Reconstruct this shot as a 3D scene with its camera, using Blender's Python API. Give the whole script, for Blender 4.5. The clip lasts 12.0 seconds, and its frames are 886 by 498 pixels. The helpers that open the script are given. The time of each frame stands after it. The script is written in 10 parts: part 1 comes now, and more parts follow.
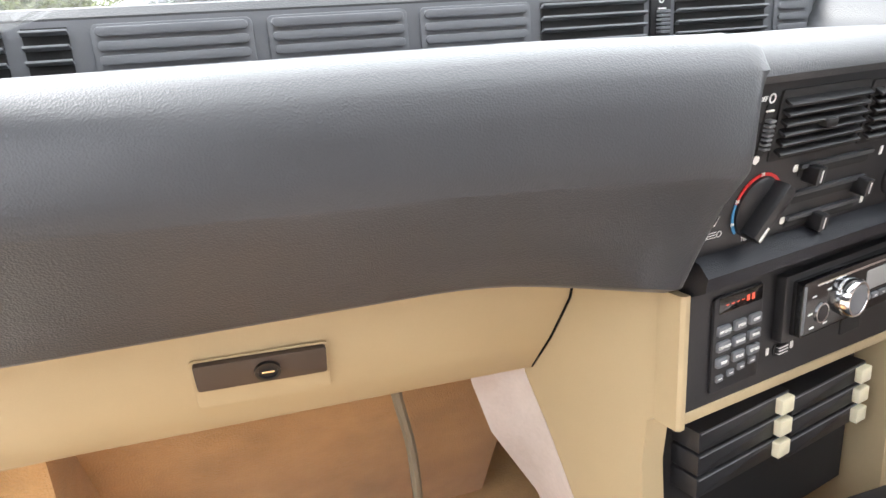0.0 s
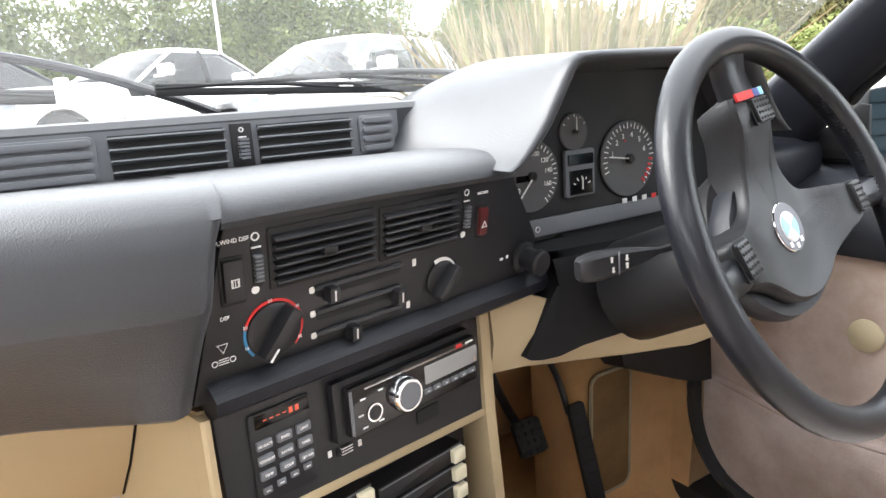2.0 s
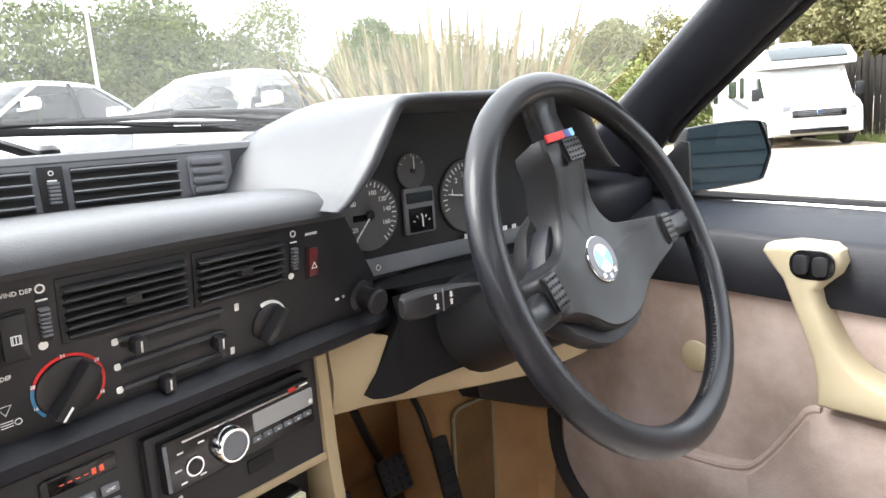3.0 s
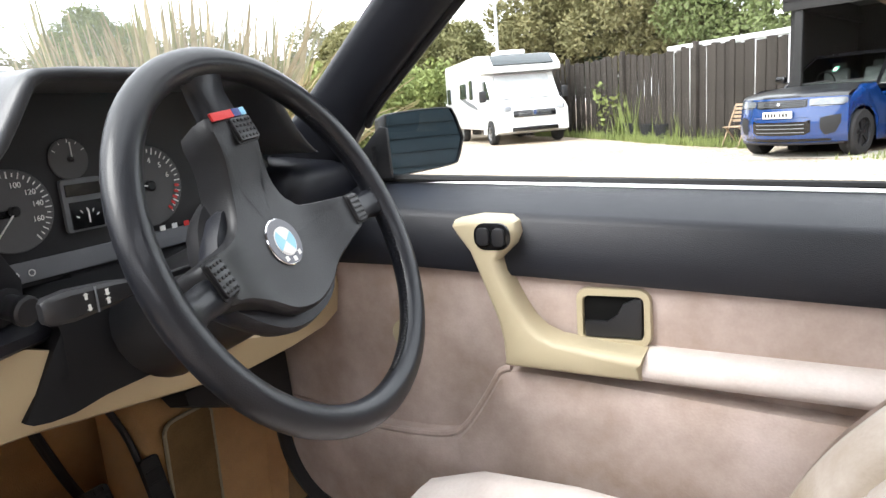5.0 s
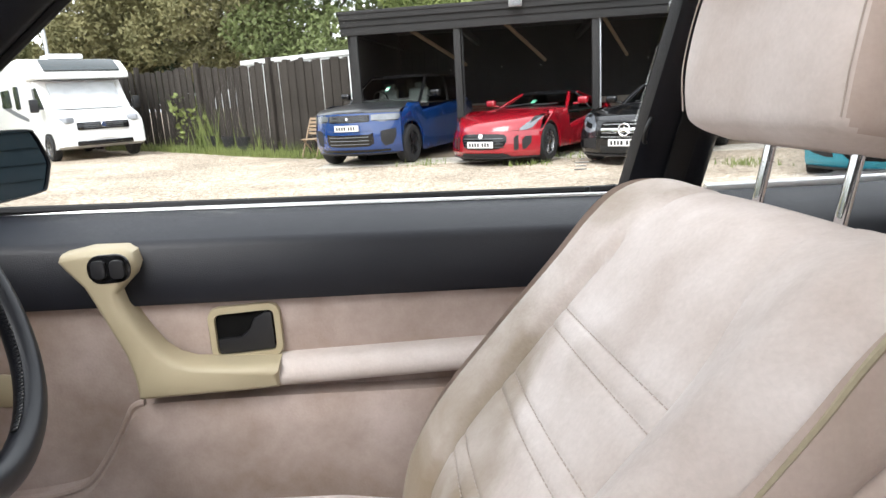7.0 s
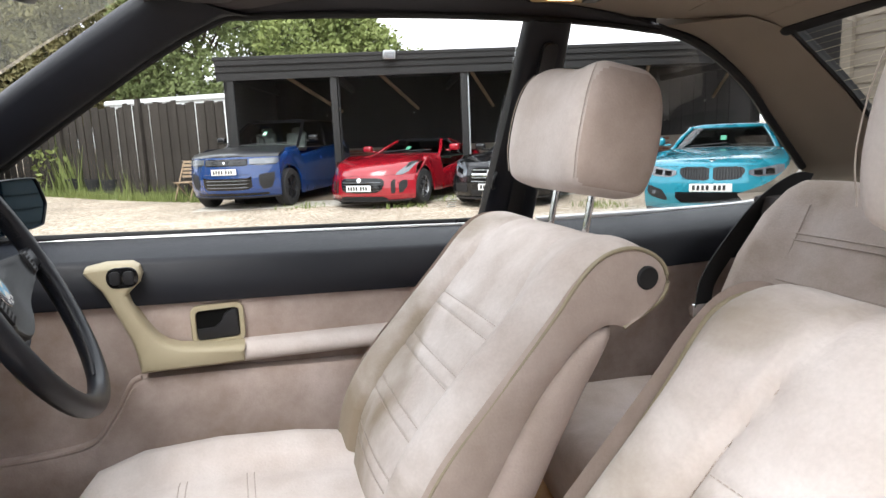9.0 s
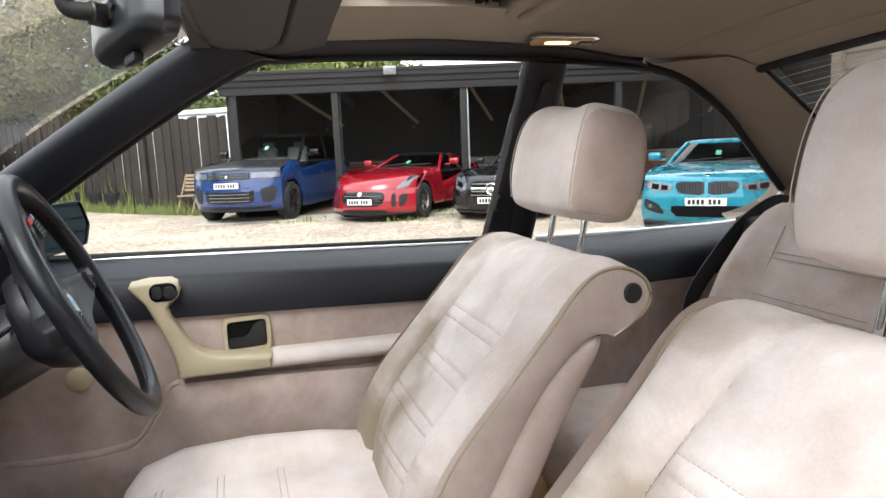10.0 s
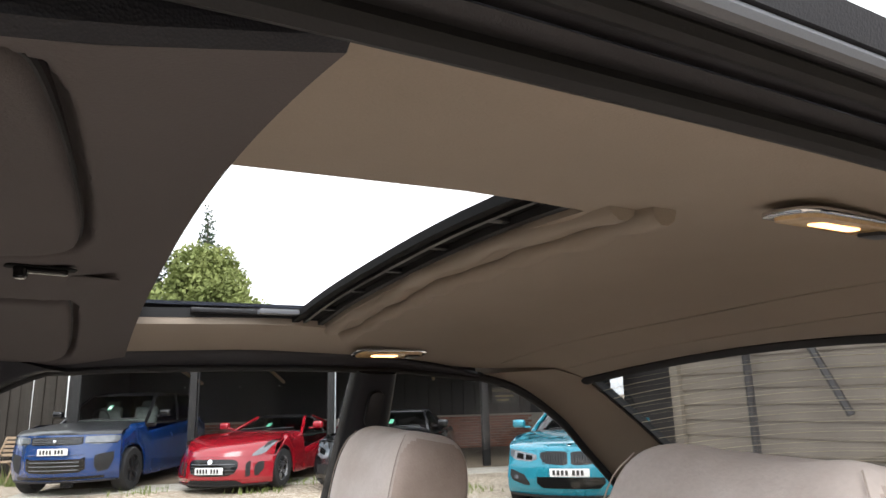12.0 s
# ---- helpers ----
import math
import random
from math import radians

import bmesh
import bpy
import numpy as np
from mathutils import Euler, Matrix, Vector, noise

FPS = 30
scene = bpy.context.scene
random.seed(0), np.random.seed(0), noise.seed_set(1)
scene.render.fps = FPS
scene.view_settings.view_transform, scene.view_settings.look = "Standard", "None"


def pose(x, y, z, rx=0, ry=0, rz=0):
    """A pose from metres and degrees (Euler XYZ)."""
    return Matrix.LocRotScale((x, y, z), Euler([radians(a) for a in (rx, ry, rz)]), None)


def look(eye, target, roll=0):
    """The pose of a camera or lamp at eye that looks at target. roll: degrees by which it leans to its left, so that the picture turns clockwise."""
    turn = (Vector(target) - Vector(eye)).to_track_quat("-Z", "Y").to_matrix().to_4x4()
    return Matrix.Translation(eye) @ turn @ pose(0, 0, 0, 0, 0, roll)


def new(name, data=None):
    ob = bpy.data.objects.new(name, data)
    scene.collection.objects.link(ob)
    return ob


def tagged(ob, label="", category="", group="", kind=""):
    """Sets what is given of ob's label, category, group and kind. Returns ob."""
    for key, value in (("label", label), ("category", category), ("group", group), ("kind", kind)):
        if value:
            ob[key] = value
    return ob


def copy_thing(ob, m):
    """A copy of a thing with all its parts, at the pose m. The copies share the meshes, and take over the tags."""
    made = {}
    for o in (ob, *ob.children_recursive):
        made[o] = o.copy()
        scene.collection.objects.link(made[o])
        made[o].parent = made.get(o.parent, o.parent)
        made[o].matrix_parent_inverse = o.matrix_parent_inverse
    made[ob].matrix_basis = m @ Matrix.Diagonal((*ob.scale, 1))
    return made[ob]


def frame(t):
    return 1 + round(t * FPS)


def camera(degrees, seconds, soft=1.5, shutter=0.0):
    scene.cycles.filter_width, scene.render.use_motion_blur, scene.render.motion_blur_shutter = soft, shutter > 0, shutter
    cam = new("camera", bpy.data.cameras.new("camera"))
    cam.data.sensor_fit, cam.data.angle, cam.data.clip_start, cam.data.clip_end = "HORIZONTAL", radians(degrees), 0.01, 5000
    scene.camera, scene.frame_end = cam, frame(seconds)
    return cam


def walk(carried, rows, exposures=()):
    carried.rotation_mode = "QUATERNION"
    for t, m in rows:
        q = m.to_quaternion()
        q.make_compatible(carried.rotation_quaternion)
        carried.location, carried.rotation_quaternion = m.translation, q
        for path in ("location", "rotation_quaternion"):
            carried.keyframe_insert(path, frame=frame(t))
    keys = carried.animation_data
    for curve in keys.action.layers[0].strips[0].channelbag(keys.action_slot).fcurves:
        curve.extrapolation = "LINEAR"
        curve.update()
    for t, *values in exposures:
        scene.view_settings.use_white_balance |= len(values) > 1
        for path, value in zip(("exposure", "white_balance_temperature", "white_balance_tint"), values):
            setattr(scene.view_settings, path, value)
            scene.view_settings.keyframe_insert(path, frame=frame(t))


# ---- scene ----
# The walk: seconds, eye, target, roll.
cam = camera(67.4, 12.0)
PATH = [
    (0, (-0.507, -0.177, 0.932), (0.045, 1.654, 0.345), -3.9),
    (0.5, (-0.419, -0.211, 0.961), (0.204, 1.606, 0.403), -4.1),
    (1, (-0.356, -0.251, 0.967), (0.381, 1.539, 0.465), -4.1),
    (1.5, (-0.318, -0.283, 0.970), (0.571, 1.447, 0.503), -4.0),
    (2, (-0.279, -0.311, 0.973), (0.743, 1.354, 0.547), -4.2),
    (2.5, (-0.250, -0.337, 0.976), (0.887, 1.261, 0.588), -4.3),
    (3, (-0.219, -0.358, 0.975), (1.061, 1.138, 0.624), -4.3),
    (3.2, (-0.213, -0.362, 0.973), (1.122, 1.083, 0.616), -4.2),
    (5, (-0.154, -0.408, 0.945), (1.568, 0.525, 0.541), -4.6),
    (5.5, (-0.144, -0.412, 0.927), (1.673, 0.310, 0.508), -4.5),
    (6, (-0.145, -0.412, 0.922), (1.752, 0.045, 0.486), -4.3),
    (6.5, (-0.157, -0.409, 0.937), (1.784, -0.242, 0.483), -3.8),
    (7, (-0.221, -0.380, 0.969), (1.715, -0.594, 0.516), -3.4),
    (7.5, (-0.289, -0.369, 0.997), (1.622, -0.824, 0.619), -2.9),
    (7.7, (-0.332, -0.368, 1.006), (1.563, -0.894, 0.644), -3.1),
    (9.5, (-0.751, -0.194, 1.015), (1.130, -0.781, 0.670), -2.4),
    (10, (-0.786, -0.178, 1.047), (1.099, -0.771, 0.738), -2.4),
    (10.5, (-0.768, -0.166, 1.078), (1.128, -0.802, 1.103), -2.1),
    (11, (-0.777, -0.174, 1.106), (1.086, -0.844, 1.385), -1.7),
    (11.5, (-0.791, -0.203, 1.122), (0.991, -0.998, 1.563), -1.7),
    (12, (-0.755, -0.301, 1.162), (0.952, -1.246, 1.600), -1.5),
]
EXPOSURES = [(0, 2.75), (1.5, 2.65), (2.5, 2.55), (3.2, 2.47), (5, 2.1), (5.5, 2.0), (6.5, 1.68), (7.5, 1.38), (9.5, 1.36), (10, 1.42), (11, 1.27), (12, 1.12)]
walk(cam, [(t, look(eye, target, roll)) for t, eye, target, roll in PATH], EXPOSURES)

# ---- world and light: bright overcast day ----
world = bpy.data.worlds.new("world")
scene.world = world
world.use_nodes = True
wn, wl = world.node_tree.nodes, world.node_tree.links
sky = wn.new("ShaderNodeTexSky")
sky.sky_type, sky.sun_disc = "NISHITA", False
sky.sun_elevation, sky.sun_rotation = radians(48), radians(-62)
sky.air_density, sky.dust_density = 1.0, 1.0
grey = wn.new("ShaderNodeHueSaturation")
grey.inputs["Saturation"].default_value = 0.12
wl.new(sky.outputs[0], grey.inputs["Color"])
cloud = wn.new("ShaderNodeMixRGB")
cloud.inputs["Fac"].default_value = 0.6
cloud.inputs["Color2"].default_value = (8.35, 8.6, 9.15, 1)
wl.new(grey.outputs[0], cloud.inputs["Color1"])
wl.new(cloud.outputs[0], wn["Background"].inputs["Color"])
wn["Background"].inputs["Strength"].default_value = 0.15
sun_data = bpy.data.lights.new("sun", "SUN")
sun_data.energy, sun_data.angle, sun_data.color = 1.3, radians(35), (1.0, 0.985, 0.965)
sun = new("sun", sun_data)
sun.matrix_world = look((0, 0, 30), (0 - 30 * math.cos(radians(48)) * math.sin(radians(-62)), 0 - 30 * math.cos(radians(48)) * math.cos(radians(-62)), 30 - 30 * math.sin(radians(48))))


# ---- materials ----
def material(name, base, rough=0.6, metal=0.0, spots=0.15, scale=8.0, fine=300.0, bump=0.0, bump_scale=None, second=None, mix_scale=2.0, coat=0.0, voronoi=False, sheen=0.0, spec=0.5, per_object=0.0, coat_rough=0.04):
    m = bpy.data.materials.new(name)
    m.use_nodes = True
    n, l = m.node_tree.nodes, m.node_tree.links
    p = n["Principled BSDF"]
    p.inputs["Metallic"].default_value = metal
    p.inputs["Coat Weight"].default_value = coat
    p.inputs["Coat Roughness"].default_value = coat_rough
    p.inputs["Specular IOR Level"].default_value = spec
    p.inputs["Sheen Weight"].default_value = sheen
    p.inputs["Sheen Roughness"].default_value = 0.6
    tc = n.new("ShaderNodeTexCoord")
    big = n.new("ShaderNodeTexNoise")
    big.inputs["Scale"].default_value = scale
    big.inputs["Detail"].default_value = 5
    big.inputs["Roughness"].default_value = 0.6
    l.new(tc.outputs["Object"], big.inputs["Vector"])
    small = n.new("ShaderNodeTexNoise")
    small.inputs["Scale"].default_value = fine
    small.inputs["Detail"].default_value = 3
    l.new(tc.outputs["Object"], small.inputs["Vector"])
    ramp = n.new("ShaderNodeValToRGB")
    ramp.color_ramp.elements[0].position, ramp.color_ramp.elements[1].position = 0.3, 0.72
    lo = second if second else tuple(c * (1 - spots) for c in base)
    ramp.color_ramp.elements[0].color = (*lo, 1)
    ramp.color_ramp.elements[1].color = (*base, 1)
    l.new(big.outputs["Fac"], ramp.inputs["Fac"])
    mix = n.new("ShaderNodeMixRGB")
    mix.blend_type = "MULTIPLY"
    mix.inputs["Fac"].default_value = min(1.0, spots * 1.5)
    l.new(ramp.outputs["Color"], mix.inputs["Color1"])
    fr = n.new("ShaderNodeMapRange")
    fr.inputs["To Min"].default_value, fr.inputs["To Max"].default_value = 0.65, 1.25
    l.new(small.outputs["Fac"], fr.inputs["Value"])
    l.new(fr.outputs[0], mix.inputs["Color2"])
    out = mix.outputs["Color"]
    if per_object:
        oi = n.new("ShaderNodeObjectInfo")
        mr = n.new("ShaderNodeMapRange")
        mr.inputs["To Min"].default_value, mr.inputs["To Max"].default_value = 1 - per_object, 1 + per_object
        l.new(oi.outputs["Random"], mr.inputs["Value"])
        m2 = n.new("ShaderNodeMixRGB")
        m2.blend_type, m2.inputs["Fac"].default_value = "MULTIPLY", 1.0
        l.new(out, m2.inputs["Color1"])
        l.new(mr.outputs[0], m2.inputs["Color2"])
        out = m2.outputs["Color"]
    l.new(out, p.inputs["Base Color"])
    rr = n.new("ShaderNodeMapRange")
    rr.inputs["To Min"].default_value, rr.inputs["To Max"].default_value = max(0.02, rough - 0.08), min(1.0, rough + 0.08)
    l.new(big.outputs["Fac"], rr.inputs["Value"])
    l.new(rr.outputs[0], p.inputs["Roughness"])
    if bump:
        b = n.new("ShaderNodeBump")
        b.inputs["Strength"].default_value = bump
        b.inputs["Distance"].default_value = 0.002
        src = small.outputs["Fac"]
        if voronoi:
            v = n.new("ShaderNodeTexVoronoi")
            v.inputs["Scale"].default_value = bump_scale or fine
            l.new(tc.outputs["Object"], v.inputs["Vector"])
            src = v.outputs["Distance"]
        l.new(src, b.inputs["Height"])
        l.new(b.outputs[0], p.inputs["Normal"])
    return m


def glow(name, colour, strength):
    m = bpy.data.materials.new(name)
    m.use_nodes = True
    p = m.node_tree.nodes["Principled BSDF"]
    p.inputs["Base Color"].default_value = (*colour, 1)
    p.inputs["Emission Color"].default_value = (*colour, 1)
    p.inputs["Emission Strength"].default_value = strength
    return m


def pane(name, tint, gloss=1.0, haze=0.0):
    m = bpy.data.materials.new(name)
    m.use_nodes = True
    n, l = m.node_tree.nodes, m.node_tree.links
    n.remove(n["Principled BSDF"])
    tr = n.new("ShaderNodeBsdfTransparent")
    tr.inputs[0].default_value = (*tint, 1)
    gl = n.new("ShaderNodeBsdfGlossy")
    gl.inputs["Roughness"].default_value = 0.01
    fre = n.new("ShaderNodeFresnel")
    fre.inputs["IOR"].default_value = 1.45
    mul = n.new("ShaderNodeMath")
    mul.operation = "MULTIPLY"
    mul.inputs[1].default_value = gloss
    l.new(fre.outputs[0], mul.inputs[0])
    mx = n.new("ShaderNodeMixShader")
    l.new(mul.outputs[0], mx.inputs["Fac"])
    l.new(tr.outputs[0], mx.inputs[1])
    l.new(gl.outputs[0], mx.inputs[2])
    out = mx.outputs[0]
    if haze:
        # pale translucent film paints a veil of glare over the pane
        film = n.new("ShaderNodeBsdfTranslucent")
        film.inputs[0].default_value = (0.9, 0.9, 0.88, 1)
        spots = n.new("ShaderNodeTexNoise")
        spots.inputs["Scale"].default_value = 3.0
        spots.inputs["Detail"].default_value = 6
        rng = n.new("ShaderNodeMapRange")
        rng.inputs["From Min"].default_value, rng.inputs["From Max"].default_value = 0.3, 0.7
        rng.inputs["To Min"].default_value, rng.inputs["To Max"].default_value = haze * 0.6, haze * 1.4
        l.new(spots.outputs["Fac"], rng.inputs["Value"])
        mx2 = n.new("ShaderNodeMixShader")
        l.new(rng.outputs[0], mx2.inputs["Fac"])
        l.new(out, mx2.inputs[1])
        l.new(film.outputs[0], mx2.inputs[2])
        out = mx2.outputs[0]
    l.new(out, n["Material Output"].inputs["Surface"])
    return m


M = {}
M["vinyl"] = material("vinyl_charcoal", (0.030, 0.032, 0.037), 0.45, coat=0.30, coat_rough=0.34, spec=0.42, sheen=0.06, spots=0.2, scale=5, fine=900, bump=0.22, bump_scale=700, voronoi=True)
M["vinyl_black"] = material("vinyl_black", (0.011, 0.012, 0.017), 0.42, spec=0.35, spots=0.2, scale=6, fine=900, bump=0.2, bump_scale=800, voronoi=True)
M["plastic"] = material("plastic_black", (0.017, 0.017, 0.019), 0.40, spec=0.45, spots=0.25, scale=12, fine=700, bump=0.08)
M["plastic_grey"] = material("plastic_grey", (0.15, 0.157, 0.17), 0.5, spots=0.15, scale=9, fine=700, bump=0.08)
M["gloss_black"] = material("gloss_black", (0.008, 0.008, 0.009), 0.12, spots=0.2, scale=12)
M["rubber"] = material("rubber_black", (0.012, 0.012, 0.013), 0.7, spots=0.3, scale=20, fine=500, bump=0.1)
M["leather"] = material("wheel_leather", (0.009, 0.010, 0.014), 0.42, spec=0.28, coat=0.22, coat_rough=0.14, spots=0.3, scale=9, fine=1200, bump=0.10, bump_scale=700, voronoi=True)
M["rail_vinyl"] = material("rail_vinyl", (0.026, 0.025, 0.029), 0.5, spec=0.5, spots=0.25, scale=5, fine=700, bump=0.15)
M["dash_dark"] = material("dull_black_plastic", (0.008, 0.008, 0.009), 0.6, spec=0.18, spots=0.2, scale=10, fine=600, bump=0.08)
M["beige"] = material("beige_plastic", (0.44, 0.345, 0.205), 0.5, spots=0.09, scale=4, fine=900, bump=0.1)
M["beige_olive"] = material("beige_olive_plastic", (0.41, 0.352, 0.235), 0.45, spots=0.06, scale=6, fine=900, bump=0.06)
M["carpet"] = material("tan_carpet", (0.60, 0.35, 0.15), 0.95, spots=0.35, scale=7, fine=420, bump=0.9, sheen=0.2, spec=0.1)
M["carpet_dark"] = material("worn_carpet", (0.24, 0.15, 0.07), 0.95, spots=0.45, scale=9, fine=420, bump=0.9, spec=0.1)
M["suede"] = material("pale_suede", (0.65, 0.59, 0.56), 0.9, scale=8, fine=220, bump=0.3, second=(0.49, 0.42, 0.38), spots=0.18, sheen=0.15, spec=0.15)
M["suede_worn"] = material("worn_suede", (0.62, 0.545, 0.515), 0.9, scale=6, fine=240, bump=0.25, second=(0.40, 0.32, 0.26), spots=0.2, sheen=0.1, spec=0.15)
M["door_cloth"] = material("door_suede", (0.52, 0.435, 0.40), 0.92, scale=7, fine=260, bump=0.25, second=(0.30, 0.225, 0.185), spots=0.16, sheen=0.1, spec=0.12)
M["hub_vinyl"] = material("hub_vinyl", (0.011, 0.011, 0.013), 0.44, spec=0.4, spots=0.25, scale=8, fine=500, bump=0.10, bump_scale=600, voronoi=True)
M["suede_side"] = material("pinkish_suede", (0.50, 0.415, 0.375), 0.92, scale=9, fine=260, bump=0.25, second=(0.37, 0.295, 0.25), spots=0.14, sheen=0.1, spec=0.12)


def soiled_suede():
    """Pale suede with brown grime rubbed into the low outer bolster and the insert."""
    m = material("soiled_suede", (0.65, 0.595, 0.565), 0.9, scale=8, fine=220, bump=0.3, second=(0.45, 0.385, 0.345), spots=0.2, sheen=0.12, spec=0.15)
    n, l = m.node_tree.nodes, m.node_tree.links
    p = n["Principled BSDF"]
    old = p.inputs["Base Color"].links[0].from_socket
    tc = n.new("ShaderNodeTexCoord")
    stain = n.new("ShaderNodeTexNoise")
    stain.inputs["Scale"].default_value = 5.5
    stain.inputs["Detail"].default_value = 7
    stain.inputs["Distortion"].default_value = 0.6
    l.new(tc.outputs["Object"], stain.inputs["Vector"])
    sep = n.new("ShaderNodeSeparateXYZ")
    l.new(tc.outputs["Object"], sep.inputs[0])
    side = n.new("ShaderNodeMapRange")
    side.inputs["From Min"].default_value, side.inputs["From Max"].default_value = -0.10, 0.25
    side.inputs["To Min"].default_value, side.inputs["To Max"].default_value = -0.16, 0.20
    l.new(sep.outputs["X"], side.inputs["Value"])
    low_ = n.new("ShaderNodeMapRange")
    low_.inputs["From Min"].default_value, low_.inputs["From Max"].default_value = 0.42, 0.80
    low_.inputs["To Min"].default_value, low_.inputs["To Max"].default_value = 0.22, -0.22
    l.new(sep.outputs["Z"], low_.inputs["Value"])
    a = n.new("ShaderNodeMath")
    l.new(side.outputs[0], a.inputs[0])
    l.new(low_.outputs[0], a.inputs[1])
    b = n.new("ShaderNodeMath")
    l.new(stain.outputs["Fac"], b.inputs[0])
    l.new(a.outputs[0], b.inputs[1])
    r = n.new("ShaderNodeMapRange")
    r.inputs["From Min"].default_value, r.inputs["From Max"].default_value = 0.39, 0.70
    r.inputs["To Max"].default_value = 0.85
    l.new(b.outputs[0], r.inputs["Value"])
    mx = n.new("ShaderNodeMixRGB")
    l.new(r.outputs[0], mx.inputs["Fac"])
    l.new(old, mx.inputs["Color1"])
    mx.inputs["Color2"].default_value = (0.20, 0.150, 0.092, 1)
    l.new(mx.outputs[0], p.inputs["Base Color"])
    return m


M["suede_soiled"] = soiled_suede()
M["piping"] = material("olive_piping", (0.34, 0.295, 0.20), 0.6, spots=0.2, scale=40)
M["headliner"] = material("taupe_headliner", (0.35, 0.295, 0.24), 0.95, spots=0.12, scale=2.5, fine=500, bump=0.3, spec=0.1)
# darker cloth tone, with the shade of the tilted header mixed in
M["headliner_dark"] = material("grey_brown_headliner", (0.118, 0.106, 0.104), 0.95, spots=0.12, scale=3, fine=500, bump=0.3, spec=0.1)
M["chrome"] = material("chrome", (0.82, 0.82, 0.83), 0.10, metal=1.0, spots=0.05, scale=20)
M["alloy"] = material("alloy_wheel", (0.55, 0.55, 0.57), 0.28, metal=1.0, spots=0.1, scale=20)
M["white"] = material("white_print", (0.8, 0.8, 0.78), 0.6, spots=0.02, scale=20)
M["crease"] = material("shaded_crease", (0.27, 0.215, 0.18), 0.95, spots=0.2, scale=30)
M["mirror_back"] = material("satin_black", (0.020, 0.022, 0.026), 0.34, spots=0.25, scale=14, coat=0.35, coat_rough=0.25)
M["bright"] = material("bright_trim", (0.80, 0.80, 0.80), 0.38, metal=0.85, spots=0.05, scale=20)
M["hole"] = material("deep_black", (0.003, 0.003, 0.003), 0.8, spots=0.1, scale=20, spec=0.15)
M["red"] = material("red_print", (0.62, 0.03, 0.03), 0.5, spots=0.05, scale=20)
M["blue"] = material("blue_print", (0.05, 0.22, 0.42), 0.5, spots=0.05, scale=20)
M["navy"] = material("navy_print", (0.05, 0.07, 0.25), 0.5, spots=0.05, scale=20)
M["skyblue"] = material("light_blue_enamel", (0.25, 0.55, 0.75), 0.3, spots=0.05, scale=20)
M["green"] = material("green_plastic", (0.02, 0.22, 0.10), 0.4, spots=0.1, scale=20)
M["mirror"] = material("mirror_glass", (0.15, 0.23, 0.29), 0.02, metal=1.0, spots=0.0, scale=5)
for link in list(M["mirror"].node_tree.nodes["Principled BSDF"].inputs["Roughness"].links):
    M["mirror"].node_tree.links.remove(link)
M["mirror"].node_tree.nodes["Principled BSDF"].inputs["Roughness"].default_value = 0.015
M["mirror_blue"] = M["mirror"].copy()
for link in list(M["mirror_blue"].node_tree.nodes["Principled BSDF"].inputs["Base Color"].links):
    M["mirror_blue"].node_tree.links.remove(link)
M["mirror_blue"].node_tree.nodes["Principled BSDF"].inputs["Base Color"].default_value = (0.055, 0.095, 0.145, 1)
M["lamp"] = glow("lit_bulb", (1.0, 0.52, 0.20), 2.2)
M["lamp_glass"] = material("lamp_lens", (0.70, 0.48, 0.24), 0.2, spots=0.3, scale=60)
M["display"] = material("grey_display", (0.30, 0.30, 0.29), 0.3, spots=0.05, scale=10)
M["red_display"] = glow("red_segments", (0.45, 0.06, 0.03), 0.25)
M["screen_glass"] = pane("windscreen_glass", (0.95, 0.97, 0.96), 0.28, 0.034)
M["side_glass"] = pane("side_glass", (0.95, 0.965, 0.965), 0.15)
M["rear_glass"] = pane("rear_glass", (0.70, 0.72, 0.72), 0.4)
M["cluster_glass"] = pane("cluster_glass", (0.88, 0.88, 0.88), 1.0)


# ---- mesh helpers ----
def ease(t):
    t = min(1.0, max(0.0, t))
    return t * t * (3 - 2 * t)


ORIGIN = {}


def thing(name, place, label, category, group=""):
    ob = new(name)
    ob.empty_display_size = 0.05
    ob.location = place
    ORIGIN[ob.name] = Vector(place)
    return tagged(ob, label, category, group)


def structure(ob, label, category=""):
    return tagged(ob, label, category, kind="structure")


def part(name, bm, mat, parent=None, label="", sharp=38.0, mats=()):
    bmesh.ops.recalc_face_normals(bm, faces=bm.faces[:])
    if parent is not None:
        root = parent
        while root.parent is not None:
            root = root.parent
        bmesh.ops.translate(bm, verts=bm.verts[:], vec=-ORIGIN.get(root.name, Vector((0, 0, 0))))
    limit = radians(sharp)
    for e in bm.edges:
        e.smooth = not (len(e.link_faces) == 2 and e.calc_face_angle(0) > limit)
    for f in bm.faces:
        f.smooth = True
    me = bpy.data.meshes.new(name)
    bm.to_mesh(me)
    bm.free()
    me.materials.append(mat)
    for m in mats:
        me.materials.append(m)
    ob = new(name, me)
    if parent is not None:
        ob.parent = parent
    if label:
        tagged(ob, label)
    return ob


def join(a, b):
    me = bpy.data.meshes.new("tmp")
    b.to_mesh(me)
    b.free()
    a.from_mesh(me)
    bpy.data.meshes.remove(me)
    return a


